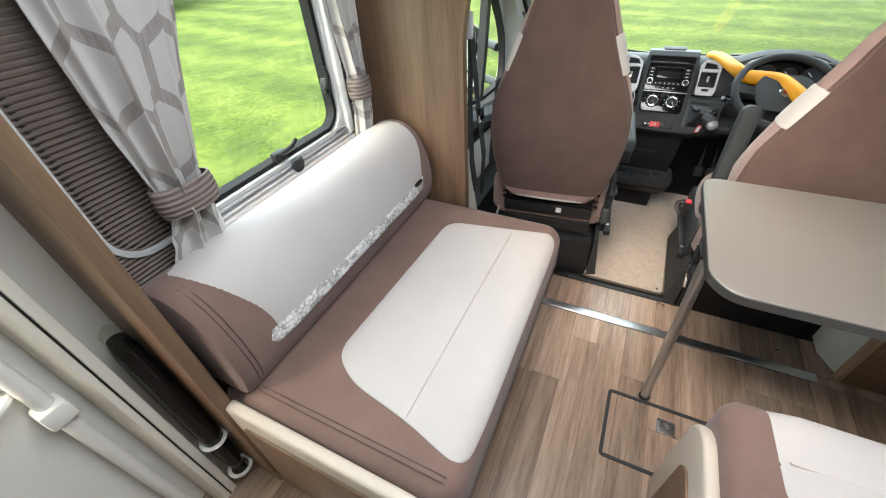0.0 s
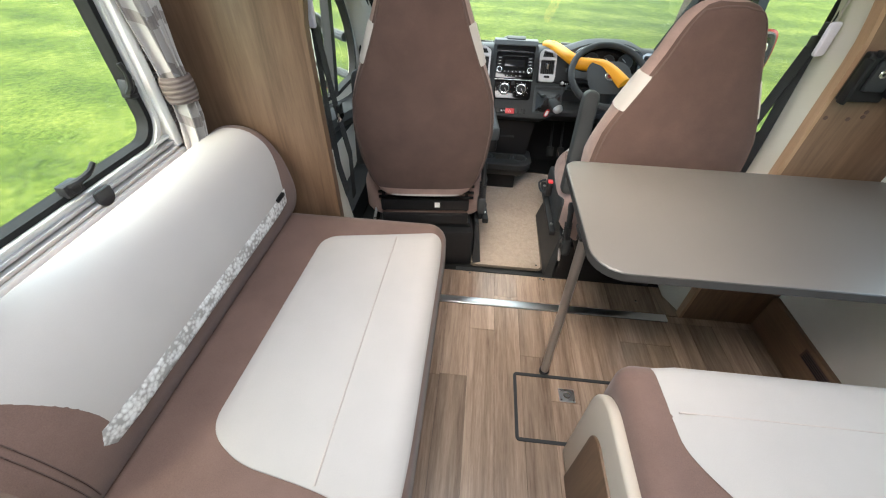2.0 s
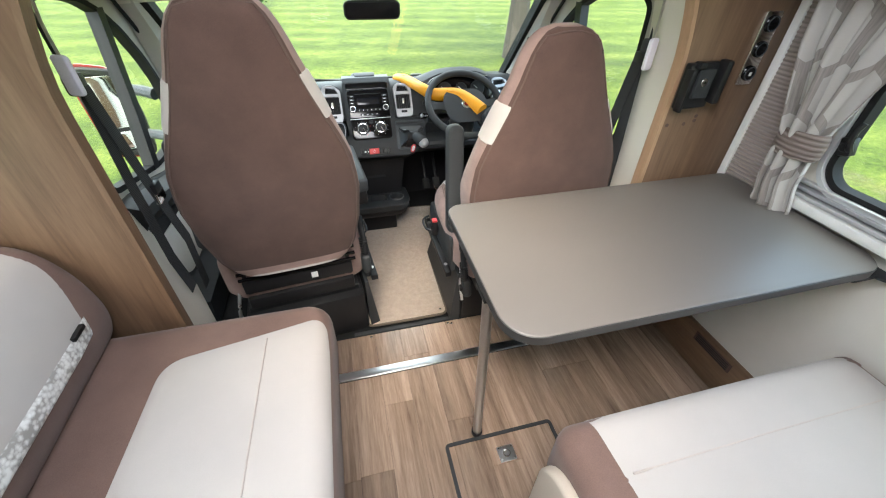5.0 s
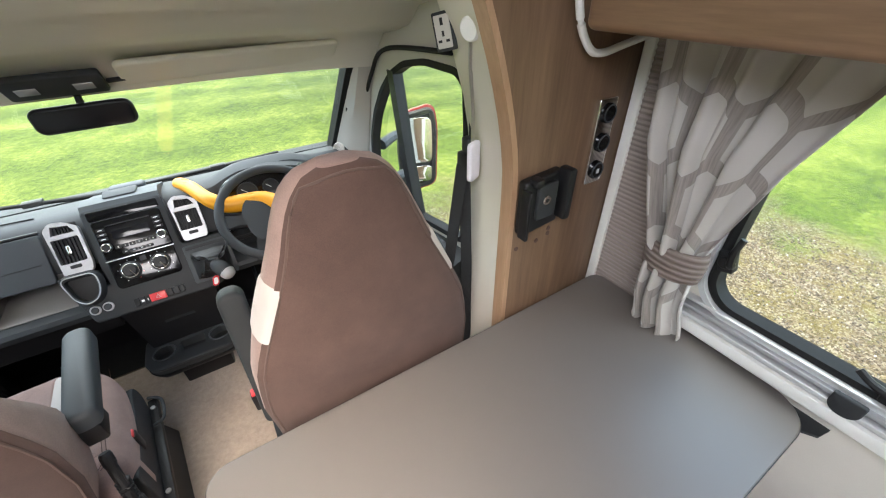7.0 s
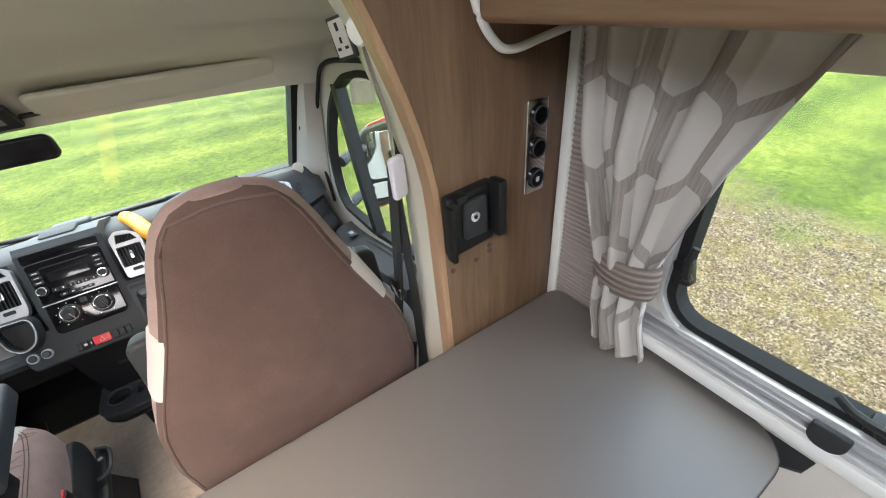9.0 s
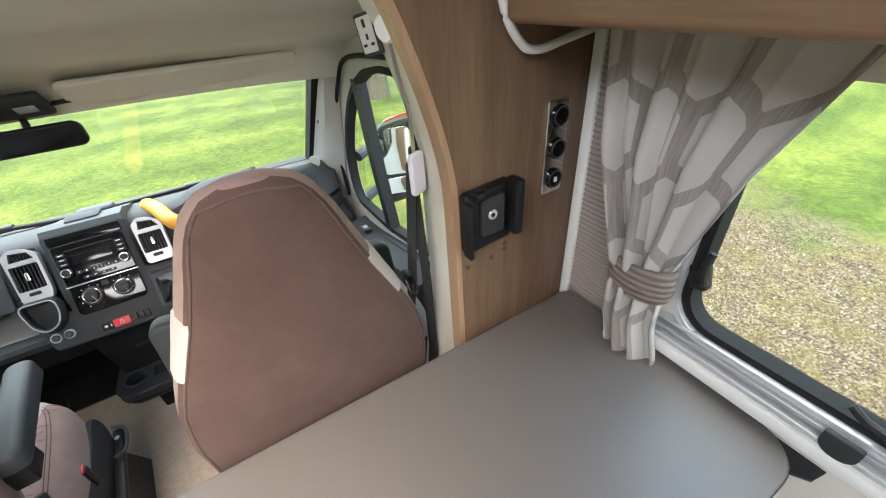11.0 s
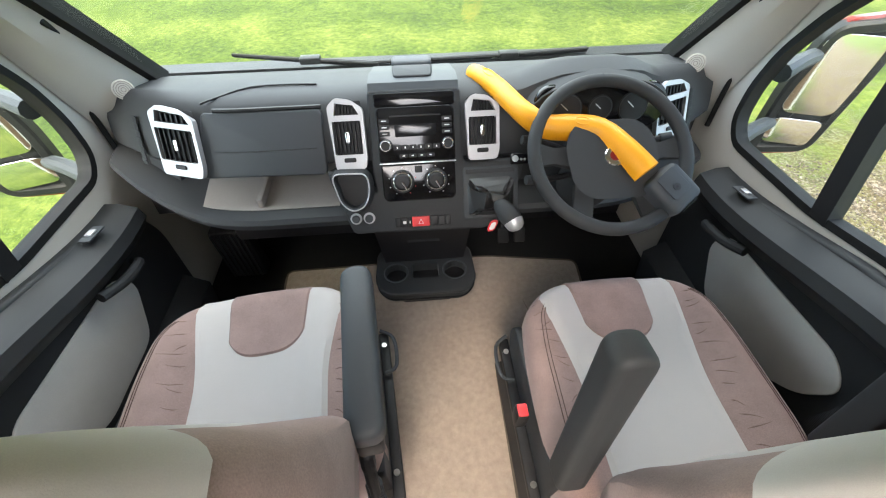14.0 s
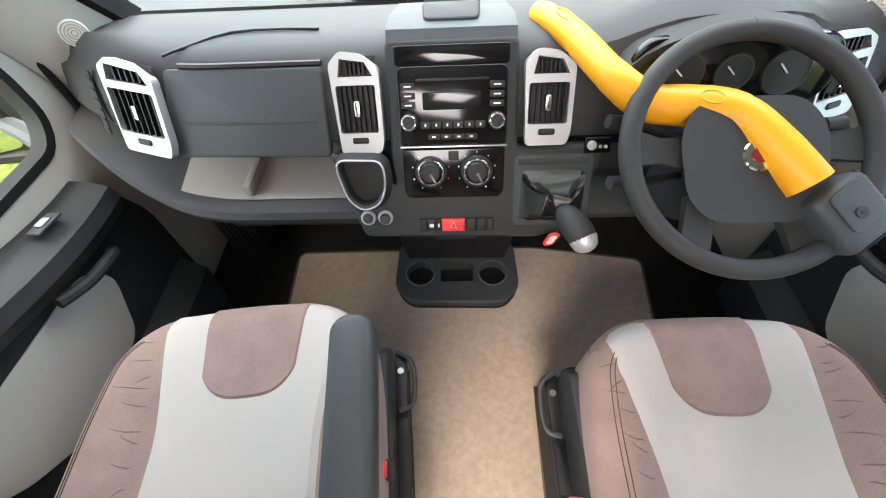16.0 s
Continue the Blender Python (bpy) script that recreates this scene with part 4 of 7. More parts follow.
part("back_panel", back_panel(0.075, 0.42, lambda t: 0.245 + 0.02 * math.sin(3.1 * t) - 0.085 * ease(min(1, t * 1.3)), lambda t: 0.985 + 0.055 * ease(min(1, t * 2)), 0.005), M["cream_cloth"], SOFA, "cream cloth backrest panel")
part("back_stripe", back_panel(0.052, 0.098, lambda t: 0.215 + 0.03 * abs(t - .5), lambda t: 0.985 + 0.012 * t, 0.008, 6), M["sequin"], SOFA, "speckled silver-white decorative stripe")
part("label_tab", box(-0.752, -0.742, 0.925, 0.97, 0.590, 0.600, 0.001), M["black"], SOFA, "small black fabric label")
for d in (0.0, 0.012):
    part("stitching", tube(smooth_path([(-0.760, 0.150 + d, 0.50), (-0.750, 0.150 + d, 0.56), (-0.760, 0.150 + d, 0.64), (-0.783, 0.150 + d, 0.70), (-0.816, 0.150 + d, 0.745), (-0.862, 0.150 + d, 0.768)]), 0.0013, 5), M["stitch"], SOFA)
part("base", box(-1.0, -0.27, 0.11, 1.07, 0.0, 0.30), M["wood_x"], SOFA, "walnut-coloured base box")
end = part("end_board", slab(rrect(-0.84, -0.25, 0.0, 0.445, (0.09, 0.02, 0.004, 0.004), 8), 0.072, 0.102, 0.010, lambda u, v, w: (u, w, v)), M["board_end"], SOFA, "cream rounded end board")
part("inset_panel", slab(rrect(-0.80, -0.33, 0.02, 0.375, (0.05, 0.02, 0.004, 0.004), 8), 0.066, 0.076, 0.003, lambda u, v, w: (u, w, v)), M["wood"], end, "walnut-coloured inset panel")

# ---------- the forward-facing bench ----------
BEN = thing("bench", (0.6, 0.3, 0), "bench seat with cream cloth panel and brown suede border", "bench")
bo = rrect(0.222, 1.06, -0.05, 0.572, (0.03, 0.05, 0.03, 0.03), 8)
bcrown = lambda x, y: 0.010 * max(0, 1 - ((x - 0.64) / 0.45) ** 2) * max(0, 1 - ((y - 0.3) / 0.30) ** 2)
part("seat", cushion(bo, 0.30, 0.475, 0.05, bcrown), M["suede"], BEN, "brown suede seat cushion")


def bench_top(x, y):
    d = max(0.0, y - 0.522)
    return 0.475 + bcrown(x, y) - (0.05 - math.sqrt(max(0.0, 0.0025 - min(d, 0.05) ** 2))) - 0.003 * math.exp(-((y - 0.435) / 0.006) ** 2)


rows_ = []
for k in range(29):
    y = 0.188 + (0.567 - 0.188) * k / 28
    xl = 0.42 - 0.105 * ease(min(1, (y - 0.188) / 0.20)) - 0.012 * (y - 0.188) / 0.38
    rows_.append([(xl + (1.02 - xl) * j / 14, y, bench_top(xl + (1.02 - xl) * j / 14, y) + (0.013 if 0 < j < 14 and 0 < k < 28 else 0.0)) for j in range(15)])
part("seat_panel", loft(rows_, closed=False), M["cream_cloth"], BEN, "cream cloth seat panel")
part("seam", tube([(x, 0.435, bench_top(x, 0.435) + 0.013) for x in [0.32 + 0.7 * k / 12 for k in range(13)]], 0.0022, 6), M["stitch_cream"], BEN, "stitched seam")
for d in (0.0, 0.012):
    part("stitching", tube(smooth_path([(0.262 + d, 0.545, 0.455), (0.262 + d, 0.50, 0.467), (0.262 + d, 0.30, 0.468), (0.262 + d, 0.0, 0.467)]), 0.0013, 5), M["stitch"], BEN)
part("base", box(0.26, 1.06, -0.05, 0.52, 0.0, 0.30), M["wood_x"], BEN, "walnut-coloured base box")
e2 = part("end_board", slab(rrect(-0.05, 0.535, 0.0, 0.43, (0.10, 0.02, 0.004, 0.004), 8), 0.196, 0.226, 0.010, lambda u, v, w: (w, u, v)), M["board_end"], BEN, "cream rounded end board")
part("inset_panel", slab(rrect(-0.05, 0.455, 0.0, 0.335, (0.05, 0.02, 0.004, 0.004), 8), 0.190, 0.199, 0.003, lambda u, v, w: (w, u, v)), M["wood"], e2, "walnut-coloured inset panel")

# ---------- the table ----------
TAB = thing("table", (0.6, 0.85, 0), "grey laminate table on a folding steel leg", "table")
to = rrect(0.118, 1.052, 0.618, 1.098, (0.03, 0.04, 0.075, 0.07), 8)
part("tabletop", slab(to, 0.684, 0.71, 0.003), [M["laminate"]], TAB, "grey laminate top with rounded corners")
part("edging", loft([[(x, y, z) for x, y in inset(to, s)] for s, z in ((0.001, 0.6835), (-0.0015, 0.686), (-0.0015, 0.7065), (0.001, 0.7085))], cap=False), M["laminate_edge"], TAB, "dark grey edge band")
part("leg", tube([(0.164, 0.806, 0.006), (0.136, 0.785, 0.684)], 0.0135, 16), M["steel"], TAB, "slanted steel tube leg")
part("foot", disc((0.164, 0.806, 0.0), (0, 0, 1), 0.018, 0.014, 20, 0.004), M["black"], TAB, "black rubber foot")
part("bracket", box(0.115, 0.16, 0.755, 0.815, 0.672, 0.684, 0.002), M["black"], TAB, "black leg hinge")
part("support", slab(rrect(0.62, 0.70, 0.99, 1.05, 0.012, 4), 0.672, 0.684, 0.003, lambda u, v, w: (u + .34, v - .37, w)), M["plastic"], TAB, "grey wall rest bracket")
RAIL = solo("table_rest", loft([[(WR - d, 0.59 + s, z) for d, s, z in ((0.0, 0.0, 0.676), (0.03, 0.006, 0.676), (0.045, 0.03, 0.676), (0.045, 0.48, 0.676), (0.0, 0.48, 0.676))], [(WR - d, 0.59 + s, z) for d, s, z in ((0.0, 0.0, 0.682), (0.03, 0.006, 0.682), (0.045, 0.03, 0.682), (0.045, 0.48, 0.682), (0.0, 0.48, 0.682))]]), M["plastic"], "grey plastic wall rail under the table's end", "rail")

# floor hatch
HAT = thing("floor_hatch", (0.235, 0.668, 0), "floor hatch with a dark rim and steel latch", "floor hatch")
ho = rrect(0.055, 0.415, 0.55, 0.785, 0.008, 3)
part("rim", loft([[(x, y, z) for x, y in inset(ho, s)] for s, z in ((-0.006, 0.0), (-0.005, 0.004), (0.005, 0.004), (0.006, 0.0))], cap=False), M["plastic"], HAT, "dark grey metal rim")
lt = part("latch", slab(rrect(0.208, 0.262, 0.694, 0.742, 0.003, 2), 0.0, 0.004, 0.001), M["alu"], HAT, "steel latch plate")
part("latch_ring", tube([(0.235 + 0.011 * math.cos(a), 0.718 + 0.011 * math.sin(a), 0.0055) for a in [k * 0.35 for k in range(19)]], 0.0022, 6), M["chrome"], lt)
for sx, sy in ((0.214, 0.70), (0.256, 0.70), (0.214, 0.736), (0.256, 0.736)):
    part("screw", disc((sx, sy, 0.0035), (0, 0, 1), 0.003, 0.0015, 10), M["chrome"], lt)
for x, y in ((-0.135, 1.285), (0.19, 1.285), (0.60, 1.20), (0.205, 1.14 + .14)):
    solo("floor_screw", disc((x, y, 0.0), (0, 0, 1), 0.005, 0.0022, 12, 0.001), M["chrome"], "small steel screw in the floor", "screw", "floor screws")

# cab mat
mo = rounded([(-0.14, 1.335), (0.20, 1.335), (0.207, 1.755), (0.30, 1.80), (0.57, 1.82), (0.60, 2.17), (0.25, 2.225), (-0.54, 2.215), (-0.53, 1.84), (-0.20, 1.80), (-0.145, 1.75)], 0.03, 4)
MAT = thing("cab_mat", (0.03, 1.7, 0), "beige carpet mat between the cab seats", "floor mat")
part("carpet_sheet", slab(mo, 0.0, 0.012, 0.004), M["carpet"], MAT)
part("binding", tube([(x, y, 0.008) for x, y in mo + mo[:1]], 0.006, 6), M["carpet_edge"], MAT, "dark bound edge")
for x, y in ((-0.112, 1.362), (0.175, 1.362)):
    part("press_stud", disc((x, y, 0.011), (0, 0, 1), 0.005, 0.003, 12, 0.001), M["chrome"], MAT, "bright press stud")

# ---------- cab seats ----------


def seat(base, turn, lift, inner, label, inner_up, outer_up, back, lean):
    """A swivel cab seat in its own metres: y ahead, x to its right. inner: +1 when the gangway is on its right."""
    s = thing("captain_chair", base, label, "car seat", "cab seats", turn=turn)
    P = lambda *a, **k: part(*a, local=True, **k)
    halfw = [(0.0, 0.165), (0.03, 0.192), (0.10, 0.218), (0.22, 0.240), (0.36, 0.250), (0.48, 0.243), (0.58, 0.224), (0.68, 0.198), (0.78, 0.170), (0.88, 0.138), (0.93, 0.119), (0.96, 0.102), (0.985, 0.076), (1.0, 0.036)]

    def hw(t):
        for (a, p), (b, q) in zip(halfw, halfw[1:]):
            if t <= b:
                k = (t - a) / (b - a)
                return p + (q - p) * k
        return halfw[-1][1]
    z0, z1 = 0.392 + lift * 0.2, 1.120 + lift * 1.12

    def rear(t):
        return back - 0.014 * math.sin(3.14 * t) - lean * t

    def thick(t):
        return 0.090 + 0.055 * math.sin(3.14 * min(1.0, t / 0.82))

    def ring(t, grow=0.0, n=48):
        w, th = hw(t) + grow, thick(t) + grow * 2
        if t > 0.95:
            th *= 1 - ((t - 0.95) / 0.05) ** 2 * 0.45
        yc = rear(t) + thick(t) / 2
        z = z0 + (z1 - z0) * t
        out = []
        for k in range(n):
            a = 2 * math.pi * k / n
            c, sn = math.cos(a), math.sin(a)
            e = 0.42
            x = w * math.copysign(abs(c) ** e, c)
            y = th / 2 * math.copysign(abs(sn) ** e, sn)
            x *= 1 - (0.03 + 0.19 * ease((t - 0.45) / 0.4)) * (0.5 - y / th)
            if sn < 0:
                y *= 1 - 0.12 * (x / max(w, .01)) ** 2
            else:
                x *= 1 - 0.16 * min(1.0, sn * 1.3) * min(1.0, t * 3)
                y += 0.055 * (abs(x) / max(w, .01)) ** 2.4 * max(0.0, math.sin(min(3.14, 6.3 * max(0.0, t - 0.02)))) ** 1.3
            out.append((x, yc + y, z))
        return out
    ts = [0, 0.012, 0.03, 0.06, 0.10, 0.16, 0.22, 0.29, 0.36, 0.43, 0.50, 0.55, 0.60, 0.64, 0.68, 0.73, 0.78, 0.83, 0.88, 0.92, 0.95, 0.97, 0.985, 0.995, 1.0]
    br = P("backrest", loft([ring(t) for t in ts]), M["mauve"], s, label="brown suede backrest")
    # the rear face's weaker light is put into its darker colour
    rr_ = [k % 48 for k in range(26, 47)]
    P("rear_panel", loft([[ring(t, g_)[i] for i in rr_] for t, g_ in [(ts[2], -0.002)] + [(t, 0.0015) for t in ts[3:-1]] + [(ts[-1], -0.002)]], closed=False), M["suede_dark"], br, label="brown rear panel, darkened in colour for its weaker light")
    # the pale shoulder band wraps the front and sides
    n = 48
    b0 = 0.650 if inner > 0 else 0.602
    idx = [k % n for k in range(-4, 29)]
    band = [[ring(t, g_)[i] for i in idx] for t, g_ in ((b0, 0.0), (b0 + .005, 0.004), (b0 + .04, 0.005), (b0 + .07, 0.005), (b0 + .10, 0.005), (b0 + .140, 0.004), (b0 + .145, 0.0))]
    P("shoulder_band", loft(band, closed=False), M["cream_cloth"], br, label="cream cloth shoulder band")
    fc = [[ring(t, 0.004 if j else -0.003)[i] if 0 < i - 8 < 8 else ring(t, -0.003)[i] for i in range(8, 17)] for j, t in enumerate((0.012, 0.02, 0.06, 0.10, 0.16, 0.22, 0.29, 0.36, 0.43, 0.50, b0 - .02, b0 + .02))]
    P("back_panel", loft(fc, closed=False), M["cream_cloth"], br, label="cream cloth centre panel of the backrest")
    pa_, pb_ = [], []
    for t in ts[2:-3]:
        r = ring(t, 0.002)
        pa_.append(r[n - 4])
        pb_.append(r[n - 20])
    top = []
    for k in range(1, 6):
        r = ring(0.972, 0.002)
        a, b = Vector(pa_[-1]), Vector(pb_[-1])
        p = a.lerp(b, k / 6)
        p.z += 0.012 * math.sin(math.pi * k / 6)
        p.y -= 0.006
        top.append(p)
    P("piping", tube([*pa_, *top, *pb_[::-1]], 0.0026, 6), M["stitch"], br, label="dark piped seam")
    hem = [[(x * 0.96, y - .002, z) for x, y, z in ring(0.0)], [(x * 1.06, y, z + 0.012) for x, y, z in ring(0.01)]]
    P("hem", loft(hem, cap=False), M["cream_cloth"], br, label="pale hem along the lower edge")
    # cushion
    ct = 0.425 + lift * 0.3
    co = rounded([(0.250, 0.08), (0.235, 0.19), (0.16, 0.262), (0.0, 0.272), (-0.16, 0.262), (-0.235, 0.19), (-0.250, 0.08), (-0.255, -0.16), (-0.20, back + 0.05), (0.20, back + 0.05), (0.255, -0.16)], 0.06, 6)

    def crown(x, y):
        return 0.016 * min(1, max(0, abs(x) - 0.10) / 0.09) - 0.012 * max(0, 1 - (x / 0.12) ** 2) * max(0, 1 - (y / .2) ** 2)
    cu = P("cushion", cushion(co, 0.27, ct, 0.055, crown, 6, 16), M["mauve"], s, label="mauve-brown suede cushion with side bolsters")

    def edge(x, y):
        """How far inside the cushion's outline a place lies."""
        best = 1.0
        for (ax, ay), (bx, by) in zip(co, co[1:] + co[:1]):
            dx, dy = bx - ax, by - ay
            k = max(0.0, min(1.0, ((x - ax) * dx + (y - ay) * dy) / max(1e-9, dx * dx + dy * dy)))
            best = min(best, math.hypot(x - ax - k * dx, y - ay - k * dy))
        return best

    def ztop(x, y):
        d = min(edge(x, y), 0.055)
        sn = math.sqrt(max(0.0, 1 - (1 - d / 0.055) ** 2))
        return ct - 0.055 * (1 - sn) + crown(x, y) * sn

    def yfront(x):
        """The front edge of the cushion at x."""
        best = 0.0
        for (ax, ay), (bx, by) in zip(co, co[1:] + co[:1]):
            if min(ax, bx) <= x <= max(ax, bx) and abs(bx - ax) > 1e-6:
                best = max(best, ay + (by - ay) * (x - ax) / (bx - ax))
        return best

    def laid(name, wide, back, nv, nu, lift_, mat_, label_):
        rows_ = []
        for k in range(nv + 1):
            v = k / nv
            line = []
            for j in range(nu + 1):
                q = -1 + 2 * j / nu
                x = q * wide(v) + inner * 0.028
                y = back(q) + v * (yfront(x) - 0.003 - back(q))
                line.append((x, y, ztop(x, y) + (lift_ if 0 < j < nu and 0 < k < nv else lift_ - 0.009)))
            rows_.append(line)
        return P(name, loft(rows_, closed=False), mat_, cu, label=label_)
    laid("cushion_panel", lambda v: 0.136 + 0.034 * ease((v - 0.42) / 0.58), lambda q: back + 0.07, 30, 22, 0.0075, M["cream_cloth"], "cream cloth centre panel")
    laid("front_patch", lambda v: 0.086 + 0.013 * v, lambda q: 0.075 + 0.055 * abs(q) ** 3.5, 16, 20, 0.011, M["mauve"], "mauve-brown suede U-shaped front patch")
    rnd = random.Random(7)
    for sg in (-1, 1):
        # each fold's shade is drawn as a thin line of darker suede
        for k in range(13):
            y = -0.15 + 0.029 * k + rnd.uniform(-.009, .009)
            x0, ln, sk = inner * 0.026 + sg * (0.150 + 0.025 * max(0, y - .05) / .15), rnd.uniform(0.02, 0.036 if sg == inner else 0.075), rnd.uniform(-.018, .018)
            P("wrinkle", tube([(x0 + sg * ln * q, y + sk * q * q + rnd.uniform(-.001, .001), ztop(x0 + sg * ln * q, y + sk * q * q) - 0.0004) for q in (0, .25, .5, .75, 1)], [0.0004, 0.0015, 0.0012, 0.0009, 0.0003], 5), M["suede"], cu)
        seam = [(x, y) for x, y in inset(co, 0.034) if x * sg > 0.15 and -0.16 < y < 0.2]
        seam.sort(key=lambda p: p[1])
        for off in (0.0, 0.007):
            P("seam", tube([(x - sg * off, y, ztop(x - sg * off, y) + 0.0003) for x, y in seam], 0.0009, 5), M["suede_dark"], cu, label="sewn seam")
    # mechanism
    bx = P("seat_box", box(-0.215, 0.215, -0.235, 0.235, 0.0, 0.20, 0.012), M["black"], s, label="black metal seat box")
    P("swivel_plate", box(-0.20, 0.20, -0.20, 0.22, 0.20, 0.225, 0.004), M["plastic"], s, label="steel swivel plate")
    P("runner_frame", box(-0.185, 0.185, back + 0.035, 0.20, 0.235, 0.285, 0.006), M["black"], s, label="black seat runner frame")
    P("sticker", box(0.040, 0.062, back + 0.0305, back + 0.0345, 0.258 + lift, 0.281 + lift, 0.0005), M["white_mark"], s, label="small white paper sticker")
    P("pan", box(-0.19, 0.19, back + 0.05, 0.15, 0.285, 0.36 + lift, 0.012), M["black"], s, label="black pressed steel seat pan")
    P("rear_plate", box(-0.185, 0.185, back + 0.034, back + 0.05, 0.24 + lift, 0.292 + lift, 0.004), M["black"], s, label="black rear cross plate")
    for zz in (0.31, 0.335, 0.365):
        P("rod", tube([(-0.19, back + 0.03, zz + lift), (0.20, back + 0.03, zz + lift)], 0.006, 8), M["gloss"], s)
    P("bow_handle", tube(smooth_path([(-0.21, -0.19, 0.30), (-0.225, -0.23, 0.22), (-0.215, -0.235, 0.12)]), 0.006, 8), M["alu"], s, label="bent metal release bar")
    i = inner
    side_x = i * 0.232
    P("side_shield", slab(rounded([(-0.18, 0.22), (0.16, 0.22), (0.20, 0.30), (0.17, 0.365), (-0.05, 0.36), (-0.18, 0.40)], 0.03, 4), min(side_x, side_x + i * .022), max(side_x, side_x + i * .022), 0.006, lambda u, v, w: (w, u, v)), M["plastic"], s, label="charcoal plastic side shield")
    P("floor_shield", loft([[(i * 0.222, -0.235, 0.0), (i * 0.262, -0.225, 0.0), (i * 0.262, 0.24, 0.0), (i * .222, .24, 0)], [(i * .22, -0.232, 0.25), (i * 0.234, -0.225, 0.25), (i * 0.234, 0.15, 0.25), (i * .22, .15, .25)]]), M["plastic"], s, label="charcoal plastic plinth cover")
    hy, hz = back + 0.03, 0.28 + lift
    rl = P("slide_rail", box(min(i * .252, i * .278), max(i * .252, i * .278), -0.20, 0.20, 0.225, 0.250, 0.004), M["black"], s, label="black steel slide rail")
    for yy in (-0.15, 0.16):
        P("rail_bolt", disc((i * .265, yy, 0.250), (0, 0, 1), 0.007, 0.004, 10), M["steel"], rl)
    P("adjust_bar", tube(smooth_path([(i * .258, 0.20, 0.262), (i * .292, 0.17, 0.262), (i * .292, 0.09, 0.266), (i * .262, 0.075, 0.266)], 4), 0.005, 8), M["plastic_light"], s, label="grey height adjusting bar")
    lev = P("lever", tube(smooth_path([(i * 0.236, hy, hz), (i * 0.240, hy + 0.005, hz + 0.06), (i * 0.238, hy + 0.035, hz + 0.12), (i * 0.238, hy + 0.06, hz + 0.165)]), [0.010] * 14 + [0.011] * 5 + [0.013] * 4 + [0.012, 0.010], 10), M["black"], s, label="black hand lever")
    for k in range(8):
        P("bellows_ring", disc((i * 0.238, hy + 0.002 + 0.0035 * k, hz + 0.028 + 0.0085 * k), (0, 0.35, 1), 0.0150, 0.005, 14, 0.002), M["black"], lev)
    P("hinge_cap", moved(box(-0.014, 0.018, -0.024, 0.024, -0.038, 0.034, 0.012, 3), pose(i * 0.234, hy, hz, -12)), M["plastic"], s, label="charcoal recliner hinge cover")
    P("hinge_pin", disc((i * 0.245, hy, hz - 0.004), (i, 0, 0), 0.013, 0.012, 20, 0.003), M["black"], s, label="round hinge pin")
    bx_ = 0.246 if i > 0 else -0.286
    bk = P("buckle", box(bx_ - .013, bx_ + .013, -0.055, -0.025, 0.33, 0.395, 0.005), M["black"], s, label="black belt buckle")
    P("buckle_button", box(bx_ - .010, bx_ + .010, -0.053, -0.028, 0.394, 0.401, 0.002), M["red"], bk, label="red release button")

    def armrest(sd, up):
        xx = sd * (0.243 if up else 0.256)
        if up:
            base_p, tip = Vector((xx, -0.17, 0.60 + lift)), Vector((xx * (0.965), -0.11, 0.812 + lift * .4))
            base_p.z -= 0.17
        else:
            base_p, tip = Vector((xx, -0.19, 0.565 + lift)), Vector((xx, 0.112, 0.605 + lift * .5))
        d = (tip - base_p)
        L = d.length
        bm = slab(rrect(-0.028, 0.028, 0, L, (0.024, 0.024, 0.02, 0.02), 6), -0.026, 0.026, 0.012)
        a = Vector((1, 0, 0))
        b = d.normalized()
        c = a.cross(b).normalized()
        m = Matrix(((a.x, b.x, c.x, base_p.x), (a.y, b.y, c.y, base_p.y), (a.z, b.z, c.z, base_p.z), (0, 0, 0, 1)))
        ar = P("armrest", moved(bm, m), M["plastic_light"] if not up else M["plastic"], s, label="folded-up charcoal armrest" if up else "lowered slate-grey armrest")
        if not up:
            P("arm_bracket", box(xx - .02, xx + .02, -0.19, -0.12, 0.50 + lift, 0.55 + lift, 0.006), M["black"], ar, label="black arm pivot")
    armrest(i, inner_up)
    armrest(-i, outer_up)
    return s


seat((-0.372, 1.55, 0.0), 6, 0.07, 1, "swivel cab seat with brown cover, gangway armrest lowered", False, True, -0.258, 0.125)
seat((0.465, 1.53, 0.0), 0, 0.0, -1, "swivel cab seat with brown cover, gangway armrest folded up", True, True, -0.352, -0.010)

# ---------- dashboard ----------


def bend(x):
    return 0.085 * (max(0.0, abs(x - 0.02) - 0.42) / 0.3) ** 2


SL = Vector((0, -1, 0.6)).normalized()


def face(u, v, w=0.0):
    """A point on the sloping front of the dashboard: u across, v its height, w proud of it."""
    return Vector((u, 2.0 + 0.6 * (v - 0.6) + bend(u), v)) + SL * w


DASH = thing("dashboard", (0.02, 2.15, 0.5), "charcoal plastic van dashboard with silver air vents", "dashboard")
xs_ = [-0.80 + 1.64 * k / 40 for k in range(41)]


def swell(x):
    """The hood over the instruments."""
    return 0.055 * math.exp(-((x - 0.44) / 0.16) ** 4)


